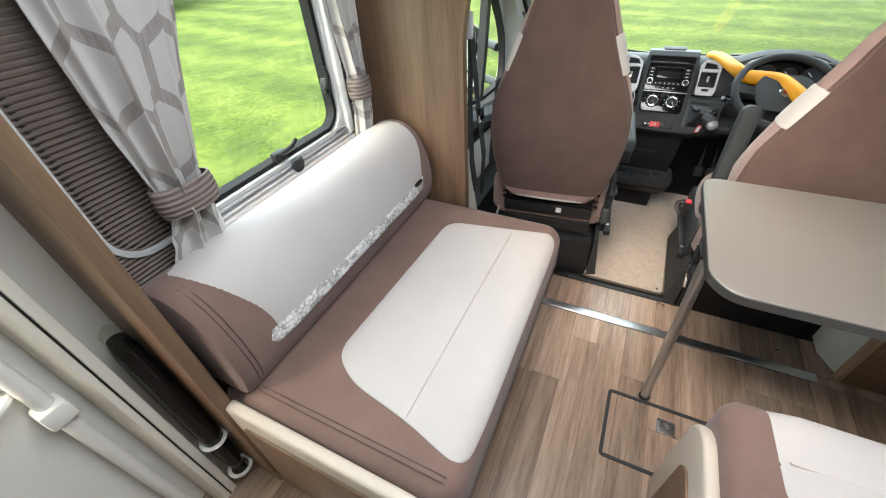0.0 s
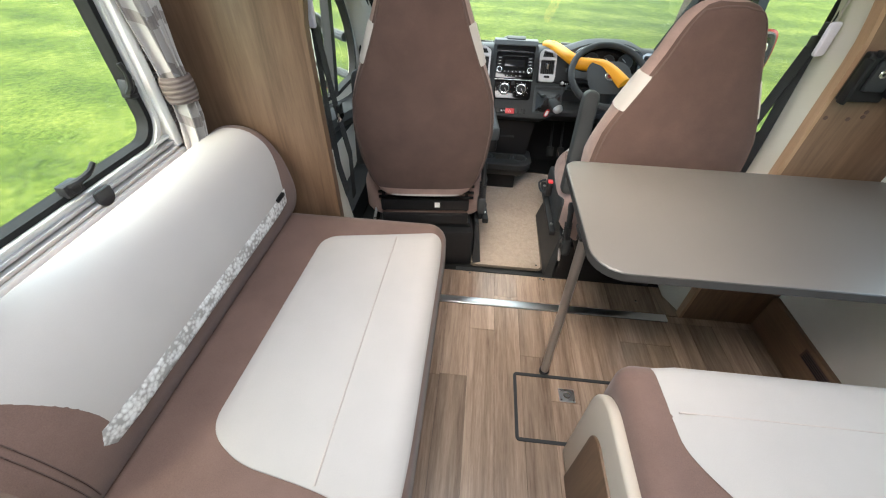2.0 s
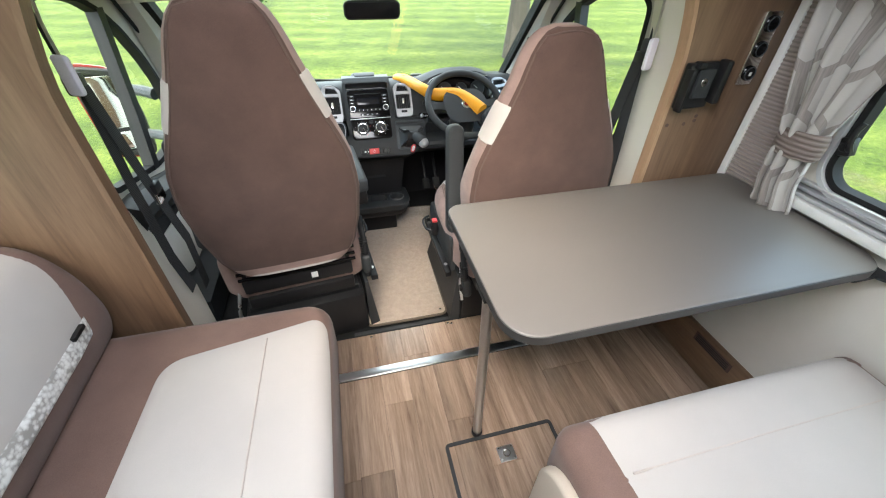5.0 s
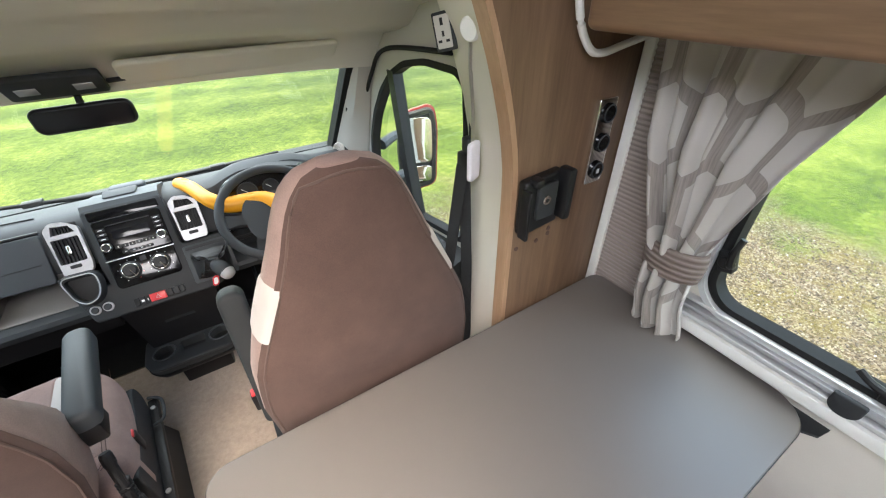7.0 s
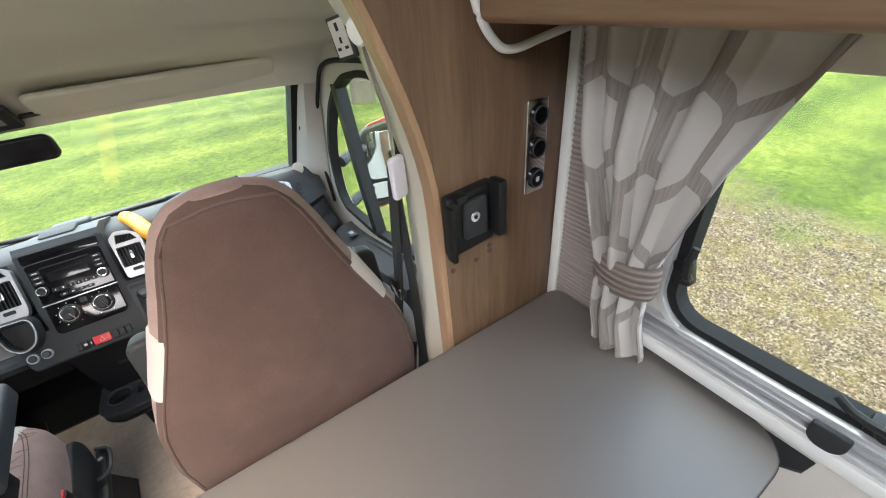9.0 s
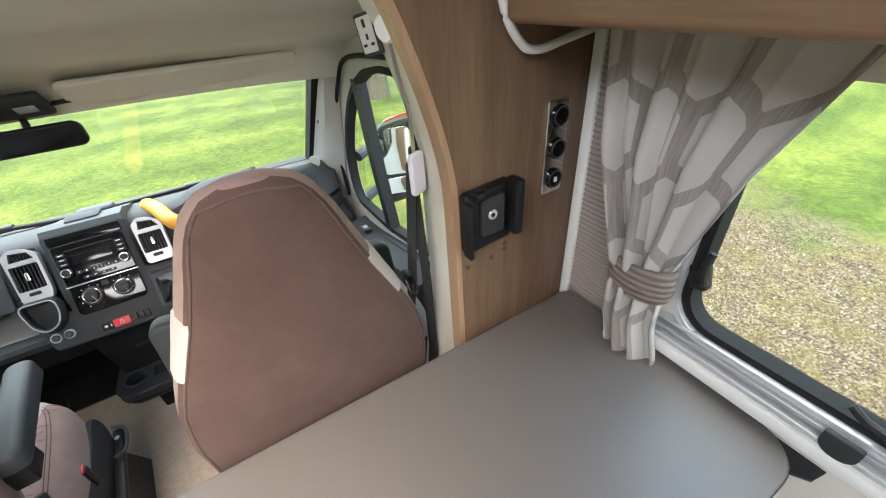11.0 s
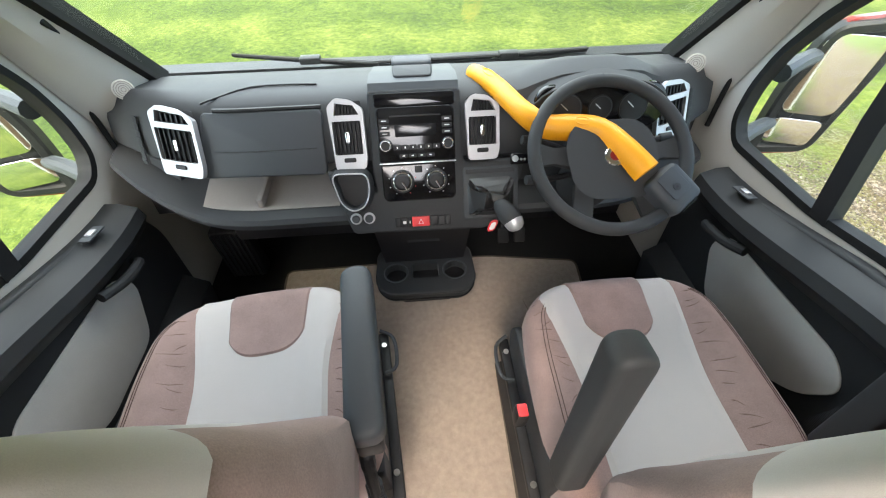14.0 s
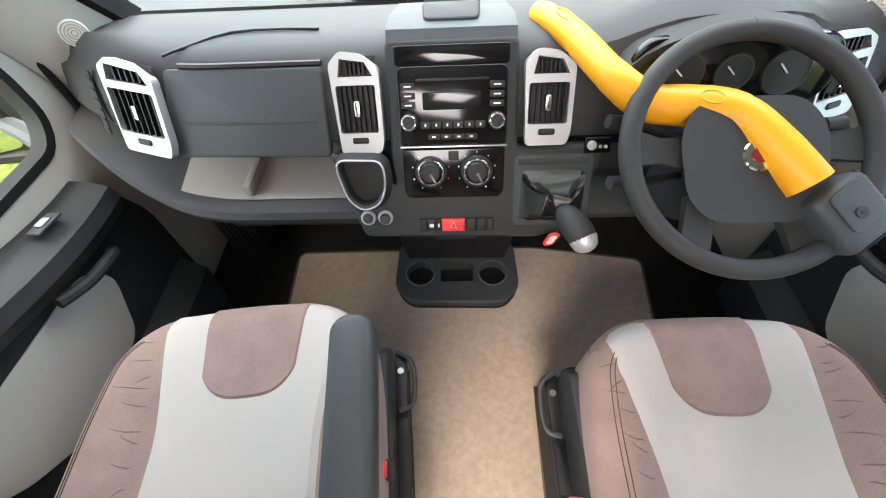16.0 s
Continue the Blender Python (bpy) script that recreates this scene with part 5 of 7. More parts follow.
upper = []
for x in xs_:
    b, h = bend(x) + 0.016, swell(x)
    e = max(0.0, abs(x - 0.02) - 0.62) / 0.2
    top = 0.752 - 0.03 * e * e
    upper.append([(x, 2.44, 0.66), (x, 2.41, 0.705), (x, 2.36, 0.725), (x, 2.27, top - 0.006 + h * .3), (x, 2.19 + b * .5, top + 0.006 + h * .8), (x, 2.135 + b, top + 0.008 + h), (x, 2.105 + b - h * .35, top - 0.001 + h), (x, 2.09 + b - h * .3, top - 0.018 + h * .75), (x, 2.062 + b, 0.70), (x, 2.035 + b, 0.65), (x, 2.03 + b, 0.632), (x, 2.05 + b, 0.622), (x, 2.25, 0.61), (x, 2.44, 0.61)])
part("upper_dash", loft(upper), M["plastic"], DASH)
# glovebox lid and its tray line
gl = rounded([(-0.530, 0.620), (-0.224, 0.622), (-0.220, 0.752), (-0.50, 0.752)], 0.012, 4)
part("glovebox_lid", slab(gl, -0.012, 0.006, 0.004, lambda u, v, w: tuple(face(u, v, w - 0.012))), M["plastic_light"], DASH, "slate-grey glovebox lid")
part("lid_crease", tube([face(u, 0.676, -0.003) for u in [-0.48 + 0.24 * k / 8 for k in range(9)]], 0.0016, 5), M["plastic"], DASH)
part("lid_gap", tube([face(u, 0.757, -0.012) for u in [-0.47 + 0.25 * k / 8 for k in range(9)]], 0.005, 6), M["black"], DASH, "dark gap above the glovebox")
pad = [(-0.50, 2.12), (-0.485, 2.135), (-0.46, 2.155), (-0.43, 2.18), (-0.40, 2.195), (-0.36, 2.2), (-0.30, 2.2), (-0.24, 2.195)]
part("tray_crease", tube([(x, y + 0.005, 0.7600) for x, y in pad], 0.0024, 6), M["black"], DASH, "dark crease on the dash top")

# open shelf with its liner, and the lower dash
low = []
for x in xs_:
    b = bend(x) * 1.1
    lip = 0.528 - 0.0 + 0.06 * (max(0.0, -x - 0.50) / 0.25) ** 2 if x < 0 else 0.53
    yb = 2.19 if -0.62 < x < -0.2 else 2.06
    low.append([(x, 2.44, 0.61), (x, yb + b, 0.60), (x, yb - .01 + b, lip + 0.012), (x, 1.985 + b, lip + 0.004), (x, 1.966 + b, lip - 0.002), (x, 1.958 + b, lip - 0.014), (x, 1.965 + b, lip - 0.035), (x, 2.02 + b, lip - 0.07), (x, 2.16, 0.40), (x, 2.30, 0.33), (x, 2.44, 0.30)])
part("lower_dash", loft(low), M["plastic"], DASH)
lin = []
for k in range(15):
    x = -0.64 + 0.43 * k / 14
    b = bend(x) * 1.1
    lin.append([(x, 2.185 + b, 0.60), (x, 2.172 + b, 0.547), (x, 1.995 + b, 0.5365), (x, 1.995 + b, 0.534), (x, 2.18 + b, 0.543), (x, 2.19 + b, 0.60)])
part("shelf_liner", loft(lin), M["grey_liner"], DASH, "grey-brown shelf liner")
part("shelf_rib", box(-0.415, -0.40, 2.0, 2.18, 0.538, 0.565, 0.004), M["grey_liner"], DASH, "low divider in the shelf")
part("kick_panel", box(-0.55, -0.16, 2.06, 2.12, 0.36, 0.455, 0.01), M["black"], DASH, "black panel under the shelf")

# centre console
cprof = rounded([(-0.108, 0.782), (-0.112, 0.62), (-0.105, 0.575), (-0.19, 0.62), (-0.223, 0.632), (-0.215, 0.60), (-0.175, 0.49), (0.16, 0.485), (0.205, 0.50), (0.258, 0.60), (0.262, 0.636), (0.112, 0.632), (0.108, 0.782)], 0.012, 4)
part("console_body", loft([[tuple(face(u, v, w)) for u, v in inset(cprof, s)] for s, w in ((0.0, -0.09), (0.0, 0.004), (0.003, 0.008), (0.006, 0.009))]), M["plastic"], DASH, "charcoal centre console")
hump = []
for k in range(9):
    u = -0.105 + 0.21 * k / 8
    q = 1 - (abs(u) / 0.115) ** 6 * 0.3
    hump.append([(u, 2.32, 0.745), (u, 2.26, 0.762 * q + .762 * (1 - q) - .0), (u, 2.17, 0.792), (u, 2.115, 0.795), (u, 2.096, 0.778), (u, 2.10, 0.74), (u, 2.30, 0.70)])
hp = part("console_hood", loft(hump), M["plastic_light"], DASH, "slate-grey top pad of the console")
part("hood_lid", slab(rounded([(-0.045, 2.14), (0.045, 2.14), (0.05, 2.20), (-0.05, 2.20)], 0.012, 4), 0.788, 0.798, 0.004), M["plastic"], hp)
part("dash_sensor", slab(rrect(-0.055, 0.055, 2.30, 2.345, 0.015, 5), 0.735, 0.762, 0.008), M["plastic_light"], hp)
part("gloss_band", slab(rrect(-0.094, 0.094, 0.748, 0.774, 0.006, 4), 0.008, 0.013, 0.002, lambda u, v, w: tuple(face(u, v, w))), M["gloss"], DASH, "gloss black band")

RAD = part("radio", slab(rrect(-0.092, 0.092, 0.640, 0.748, (0.012, 0.012, 0.006, 0.006), 5), 0.008, 0.016, 0.003, lambda u, v, w: tuple(face(u, v, w))), M["gloss"], DASH, "gloss black radio with two knobs")
part("screen", slab(rrect(-0.050, 0.048, 0.690, 0.714, 0.003, 3), 0.016, 0.0172, 0.0004, lambda u, v, w: tuple(face(u, v, w))), M["screen"], RAD, "dark radio display")
part("disc_slot", slab(rrect(-0.060, 0.060, 0.7285, 0.7315, 0.001, 2), 0.016, 0.0172, 0.0003, lambda u, v, w: tuple(face(u, v, w))), M["black"], RAD)
for k in range(6):
    u = -0.047 + 0.0188 * k
    bt = part("button", slab(rrect(u - .0085, u + .0085, 0.664, 0.674, 0.002, 3), 0.016, 0.0176, 0.0006, lambda a, v, w: tuple(face(a, v, w))), M["black"], RAD)
    part("digit", slab(rrect(u - .0014, u + .0014, 0.667, 0.671, 0.0005, 2), 0.0176, 0.018, 0.0001, lambda a, v, w: tuple(face(a, v, w))), M["white_mark"], bt)
for k in range(4):
    u = -0.033 + 0.0215 * k
    bt = part("button", slab(rrect(u - .010, u + .010, 0.648, 0.656, 0.002, 3), 0.016, 0.0176, 0.0006, lambda a, v, w: tuple(face(a, v, w))), M["black"], RAD)
    part("symbol", slab(rrect(u - .003, u + .003, 0.651, 0.6535, 0.0005, 2), 0.0176, 0.018, 0.0001, lambda a, v, w: tuple(face(a, v, w))), M["white_mark"], bt)
for sg in (-1, 1):
    for k in range(3):
        u, v = sg * 0.074, 0.722 - 0.0125 * k
        bt = part("side_button", slab(rrect(u - .012, u + .012, v - .0045, v + .0045, 0.0015, 2), 0.016, 0.0175, 0.0005, lambda a, vv, w: tuple(face(a, vv, w))), M["black"], RAD)
        part("legend", slab(rrect(u - .006, u + .006, v - .001, v + .001, 0.0004, 2), 0.0175, 0.0178, 0.0001, lambda a, vv, w: tuple(face(a, vv, w))), M["white_mark"], bt)
    kn = part("radio_knob", disc(face(sg * 0.074, 0.674, 0.016), SL, 0.0145, 0.012, 28, 0.002), M["black"], RAD, "ribbed radio knob")
    part("knob_ring", tube([face(sg * 0.074, 0.674, 0.0285) + Vector((math.cos(a), math.sin(a) * SL.z, math.sin(a) * -SL.y)) * 0.0115 for a in [k * 0.2618 for k in range(25)]], 0.0016, 6), M["chrome"], kn, "chrome ring")
part("divider", slab(rrect(-0.093, 0.093, 0.6365, 0.6385, 0.0008, 2), 0.008, 0.0165, 0.0004, lambda u, v, w: tuple(face(u, v, w))), M["alu"], DASH, "thin silver line")
HV = part("heater_panel", slab(rrect(-0.090, 0.090, 0.558, 0.6355, (0.004, 0.004, 0.014, 0.014), 5), 0.008, 0.015, 0.003, lambda u, v, w: tuple(face(u, v, w))), M["gloss"], DASH, "gloss black heater panel with two dials")
for sg in (-1, 1):
    c = (sg * 0.041, 0.600)
    dl = part("heater_dial", disc(face(*c, 0.015), SL, 0.0285, 0.006, 32, 0.002), M["black"], HV, "round heater dial")
    part("dial_ring", tube([face(*c, 0.0245) + Vector((math.cos(a), math.sin(a) * SL.z, math.sin(a) * -SL.y)) * 0.0215 for a in [k * 0.2618 for k in range(25)]], 0.0022, 6), M["chrome"], dl, "chrome dial ring")
    part("dial_cap", disc(face(*c, 0.021), SL, 0.0185, 0.010, 28, 0.003), M["black"], dl)
    for k in range(9):
        a = radians(-150 + 37.5 * k + 90)
        pz = (c[0] + 0.0335 * math.cos(a), c[1] + 0.0335 * math.sin(a) * .86)
        part("dial_mark", disc(face(*pz, 0.015), SL, 0.0014, 0.0006, 8), M["red"] if sg < 0 and k < 3 else M["white_mark"], HV)
    d0 = face(*c, 0.031)
    part("pointer", tube([d0, face(c[0] + 0.010, c[1] - 0.016, 0.031)], [0.0032, 0.0018], 8), M["chrome"], dl, "chrome pointer")
part("heater_switch", slab(rrect(-0.009, 0.009, 0.617, 0.631, 0.002, 2), 0.015, 0.017, 0.0006, lambda u, v, w: tuple(face(u, v, w))), M["black"], HV)
# switch row
for k, (u0, u1, mm) in enumerate(((-0.068, -0.053, "black"), (-0.052, -0.037, "black"), (-0.036, -0.026, "black"), (-0.025, 0.020, "red"), (0.022, 0.040, "black"), (0.042, 0.058, "black"), (0.060, 0.074, "black"))):
    sw = part("hazard_switch" if mm == "red" else "switch", slab(rrect(u0, u1, 0.500, 0.522, 0.002, 3), 0.008, 0.015, 0.002, lambda u, v, w: tuple(face(u, v, w))), M[mm], DASH, "red hazard warning switch" if mm == "red" else "")
    if mm == "red":
        t3 = [face(-0.0025 + 0.007 * math.cos(a), 0.510 + 0.007 * math.sin(a), 0.0155) for a in (radians(90), radians(210), radians(330), radians(90))]
        part("triangle_mark", tube(t3, 0.0007, 5), M["white_mark"], sw)
    elif k in (1, 2):
        part("symbol", slab(rrect(u0 + .004, u1 - .003, 0.508, 0.514, 0.001, 2), 0.015, 0.0155, 0.0002, lambda u, v, w: tuple(face(u, v, w))), M["white_mark"], sw)
# cup holder and sockets on the console
cup = rounded([(-0.205, 0.622), (-0.125, 0.620), (-0.123, 0.585), (-0.135, 0.558), (-0.165, 0.548), (-0.188, 0.565)], 0.018, 5)
CH = part("cup_holder", loft([[tuple(face(u, v, w)) for u, v in inset(cup, s)] for s, w in ((-0.004, 0.004), (-0.002, 0.036), (0.002, 0.040), (0.006, 0.038), (0.012, 0.012))], cap=False), M["plastic"], DASH, "dashboard cup holder ring")
part("cup_rim", tube([face(u, v, 0.0395) for u, v in inset(cup, 0.003) + inset(cup, 0.003)[:1]], 0.0018, 6), M["silver"], CH, "silver rim")
part("cup_well", loft([[tuple(face(u, v, 0.0100)) for u, v in inset(cup, 0.008)], [tuple(face(u, v, 0.0125)) for u, v in inset(cup, 0.011)]]), M["black"], CH, "dark cup well")
for u, lid in ((-0.165, False), (-0.132, True)):
    so_ = part("power_socket", disc(face(u, 0.525, 0.008), SL, 0.0145, 0.006, 24, 0.002), M["silver"], DASH, "round silver power socket")
    part("socket_cap", disc(face(u, 0.525, 0.014), SL, 0.010, 0.004 if not lid else 0.009, 20, 0.002), M["plastic_light"], so_)


def vent(u0, u1, v0, v1, slope_top):
    """An air vent: silver surround, dark louvres, a small upper grille and a thumb wheel."""
    V = part("air_vent", wall_with_hole(rounded([(u0 + .006, v0), (u1 - .006, v0), (u1, v0 + .02), (u1, v1 - .014), (u1 - (u1 - u0) * .35, v1 + .004), (u0 + (u1 - u0) * .25, v1 + .008), (u0, v1 - .008)], 0.008, 4), [rrect(u0 + .008, u1 - .008, v0 + .030, v1 - .036, 0.004, 3), [(u0 + .014, v1 - .025), (u1 - .010, v1 - .025), (u1 - .022, v1 - .007), (u0 + .020, v1 - .002)]], lambda u, v, w: tuple(face(u, v, w)), -0.004, 0.016), M["silver"], DASH, "satin silver air vent surround", smooth=0)
    part("vent_back", slab(rrect(u0 + .006, u1 - .006, v0 + .030, v1 + 0.002, 0.002, 2), -0.0035, -0.001, 0.0005, lambda u, v, w: tuple(face(u, v, w))), M["black"], V)
    n = 7
    for k in range(n):
        u = u0 + .009 + (u1 - u0 - .018) * (k + .5) / n
        part("louvre", slab(rrect(u - .0012, u + .0012, v0 + .031, v1 - .037, 0.0005, 2), 0.0, 0.011, 0.0005, lambda a, v, w: tuple(face(a, v, w))), M["black"], V)
    for k in range(5):
        u = u0 + .024 + (u1 - u0 - .046) * (k + .5) / 5
        part("louvre", slab(rrect(u - .002, u + .002, v1 - .023, v1 - .006, 0.0005, 2), 0.0, 0.010, 0.0005, lambda a, v, w: tuple(face(a, v, w))), M["black"], V)
    um, vm = (u0 + u1) / 2, (v0 + .036 + v1 - .038) / 2
    part("slider", slab(rrect(um - .005, um + .005, vm - .012, vm + .010, 0.003, 3), 0.010, 0.018, 0.002, lambda a, v, w: tuple(face(a, v, w))), M["chrome"], V, "chrome louvre slider")
    part("thumb_wheel", slab(rrect(um - .014, um + .014, v0 + .015, v0 + .024, 0.003, 3), 0.012, 0.019, 0.002, lambda a, v, w: tuple(face(a, v, w))), M["black"], V)
    return V


vent(-0.202, -0.120, 0.630, 0.762, 0)
vent(0.118, 0.200, 0.636, 0.758, 0)
vent(-0.622, -0.510, 0.622, 0.752, 0)
vent(0.60, 0.70, 0.64, 0.752, 0)
for u in (-0.69, 0.735):
    sv = part("side_vent", slab(rrect(u - .007, u + .007, 0.625, 0.725, 0.003, 3), -0.012, -0.008, 0.001, lambda a, v, w: tuple(face(a, v, w))), M["black"], DASH, "black side window vent")
    for k in range(6):
        part("rib", slab(rrect(u - .006, u + .006, 0.632 + .0155 * k, 0.636 + .0155 * k, 0.001, 2), -0.008, -0.005, 0.0008, lambda a, v, w: tuple(face(a, v, w))), M["plastic"], sv)

# instruments
cl_o = rrect(0.28, 0.60, 0.690, 0.788, 0.04, 6)
IN = part("instrument_panel", slab(cl_o, -0.014, 0.0, 0.003, lambda u, v, w: (u, 2.070 + w + 0.3 * (v - .74), v)), M["gloss"], DASH, "dark instrument panel with round dials")
for u, r in ((0.36, 0.036), (0.44, 0.030), (0.52, 0.036)):
    c0 = Vector((u, 2.0555, 0.738))
    dg = part("gauge", disc(c0, (0, -1, 0.3), r, 0.003, 28, 0.001), M["black"], IN)
    part("gauge_ring", tube([c0 + Vector((0, -.003, .001)) + Vector((math.cos(a), .29 * math.sin(a), math.sin(a) * .96)) * (r - .003) for a in [k * .2618 for k in range(25)]], 0.0010, 5), M["plastic_light"], dg)
    part("needle", tube([c0 + Vector((0, -.005, .001)), c0 + Vector((-r * .5, -.004, r * .45))], 0.0012, 5), M["white_mark"], dg)
part("ignition_panel", slab(rrect(0.228, 0.272, 0.622, 0.645, 0.003, 3), 0.004, 0.014, 0.002, lambda u, v, w: tuple(face(u, v, w))), M["gloss"], DASH, "small black switch panel")
part("panel_knob", disc(face(0.239, 0.634, 0.014), SL, 0.008, 0.004, 18, 0.001), M["silver"], DASH, "small silver knob")
for k in range(2):
    part("panel_button", disc(face(0.254 + .009 * k, 0.632, 0.014), SL, 0.003, 0.002, 12), M["silver"], DASH)
brow = [(0.44 + 0.178 * math.cos(radians(a)), 0.700 + 0.108 * math.sin(radians(a)) ** 0.8) for a in range(0, 181, 12)]
brow_in = [(0.44 + 0.164 * math.cos(radians(a)), 0.700 + 0.095 * math.sin(radians(a)) ** 0.8) for a in range(180, -1, -12)]
part("binnacle_hood", loft([[(u, y + 0.10 * (v - .7), v) for u, v in brow + brow_in] for y in (2.052, 2.056, 2.15)]), M["plastic"], DASH, "charcoal hood over the instruments")
# gear lever
part("gear_surround", slab(rrect(0.108, 0.248, 0.508, 0.622, 0.008, 4), 0.006, 0.011, 0.003, lambda u, v, w: tuple(face(u, v, w))), M["plastic_light"], DASH, "slate-grey gear lever surround")
part("card_slot", slab(rrect(0.115, 0.238, 0.607, 0.616, 0.002, 3), 0.010, 0.014, 0.001, lambda u, v, w: tuple(face(u, v, w))), M["plastic"], DASH)
GEAR = thing("gear_lever", (0.17, 1.95, 0.56), "gear lever with a silver-tipped knob and leather gaiter", "gear lever")
rg = []
base_o = [face(u, v, 0.008) for u, v in rrect(0.117, 0.238, 0.514, 0.60, 0.01, 6)]
tip_c = Vector((0.184, 1.915, 0.578))
for k in range(15):
    t = k / 14
    ring_ = []
    for j, p in enumerate(base_o):
        q = p.lerp(tip_c + (p - Vector((0.178, 1.97, 0.557))) * 0.16, t ** 0.8)
        q = q + SL * ((0.014 * math.sin(j * 0.9 + 4 * t) + 0.007 * math.sin(j * 2.1 - 6 * t)) * math.sin(math.pi * t)) + Vector((0.008 * math.sin(j * 1.3 + 7 * t), 0, 0.008 * math.cos(j * 1.1 + 6 * t))) * math.sin(math.pi * t)
        ring_.append(q)
    rg.append(ring_)
part("gaiter", loft(rg), M["leather"], GEAR, "creased black leather gaiter")
part("stalk", tube([tip_c + Vector((-.002, .01, -.003)), (0.190, 1.898, 0.587)], 0.009, 10), M["black"], GEAR)
part("knob", tube(smooth_path([(0.184, 1.912, 0.588), (0.192, 1.894, 0.586), (0.208, 1.868, 0.578), (0.218, 1.852, 0.570)], 5), [0.010, .013, .0155, .018, .020, .0215, .0228, .0238, .0245, .0248, .0245, .0238, .0225, .020, .016, .009], 18), M["plastic"], GEAR, "grey gear knob")
part("knob_tip", tube(smooth_path([(0.213, 1.860, 0.573), (0.219, 1.846, 0.566), (0.222, 1.840, 0.562)], 4), [.0235, .0232, .022, .0205, .0185, .0155, .012, .008, .003], 18), M["silver"], GEAR, "silver knob tip")
KF = thing("key_fob", (0.172, 1.885, 0.54), "red oval key fob hanging from the gear lever", "key fob")
part("tag", slab(rrect(-0.011, 0.011, -0.019, 0.019, 0.0105, 8), -0.0015, 0.0015, 0.001, lambda u, v, w: (0.171 + u * .9 + v * .25, 1.884 - w, 0.538 + v)), M["red"], KF)
part("tag_ring", slab(rrect(-0.007, 0.007, -0.013, 0.013, 0.0068, 8), 0.0015, 0.0021, 0.0003, lambda u, v, w: (0.171 + u * .9 + v * .25, 1.884 - w, 0.538 + v)), M["white_mark"], KF, "pale oval on the tag")
part("cord", tube([(0.177, 1.884, 0.556), (0.186, 1.892, 0.585)], 0.0012, 5), M["black"], KF)

# lower console with two cups
LC = thing("cup_console", (0.0, 2.0, 0.2), "black lower console with two cup holders", "console")
lco = rounded([(-0.155, 1.965), (-0.12, 1.922), (0.12, 1.918), (0.155, 1.96), (0.15, 2.10), (-0.15, 2.10)], 0.03, 5)
wells = [[(0.094 * sg + 0.037 * math.cos(a), 2.0 + 0.037 * math.sin(a)) for a in [k * .3491 for k in range(18)]] for sg in (-1, 1)]
part("tray", wall_with_hole(lco, wells + [rrect(-0.042, 0.042, 1.975, 2.03, 0.006, 3)], lambda u, v, w: (u, v, w), 0.195, 0.228), M["plastic"], LC, "black moulded tray", smooth=0)
part("tray_base", loft([[(x, y, z) for x, y in inset(lco, s)] for s, z in ((0.045, 0.135), (0.012, 0.165), (-0.004, 0.192), (-0.004, 0.1945))]), M["black"], LC)
part("tray_rim", tube([(x, y, 0.222) for x, y in lco + lco[:1]], 0.006, 8), M["plastic"], LC)
for sg in (-1, 1):
    part("cup_ring", tube([(0.094 * sg + 0.037 * math.cos(a), 2.0 + 0.037 * math.sin(a), 0.229) for a in [k * .2618 for k in range(25)]], 0.003, 6), M["plastic_light"], LC)
part("column", loft([[(-0.125, 2.05, 0.20), (0.125, 2.05, 0.20), (0.125, 2.3, 0.2), (-0.125, 2.3, 0.2)], [(-0.15, 2.02, 0.47), (0.15, 2.02, 0.47), (0.15, 2.3, 0.47), (-0.15, 2.3, 0.47)]]), M["black"], LC, "black column under the console")
part("slot_panel", box(-0.05, 0.05, 2.034, 2.046, 0.33, 0.36, 0.003), M["plastic"], LC)
part("neck", box(-0.09, 0.09, 2.03, 2.25, 0.0, 0.17, 0.01), M["black"], LC)

# footwell pieces
FR = solo("foot_rest", box(-0.74, -0.61, 2.20, 2.26, 0.02, 0.26, 0.01), M["black"], "ribbed black panel in the passenger footwell", "footwell panel")
for k in range(7):
    part("rib", box(-0.732 + .017 * k, -0.724 + .017 * k, 2.192, 2.202, 0.03, 0.25, 0.002), M["plastic"], FR)
for k, x in enumerate((0.285, 0.345)):
    PD = thing("pedal", (x, 2.2, 0.2), "black rubber foot pedal", "pedal", "pedals")
    part("pad", moved(box(-0.02, 0.02, -0.008, 0.008, -0.028, 0.028, 0.005), pose(x, 2.16, 0.20, -35)), M["rubber"], PD)
    part("arm", tube([(x, 2.17, 0.21), (x, 2.26, 0.34)], 0.007, 8), M["black"], PD)

# ---------- steering wheel ----------
SC, SN = Vector((0.415, 1.902, 0.720)), Vector((0, -0.56, 0.83)).normalized()
SU = Vector((0, 0.83, 0.56)).normalized()


def wp(u, v, w=0.0):
    return SC + Vector((1, 0, 0)) * u + SU * v + SN * w


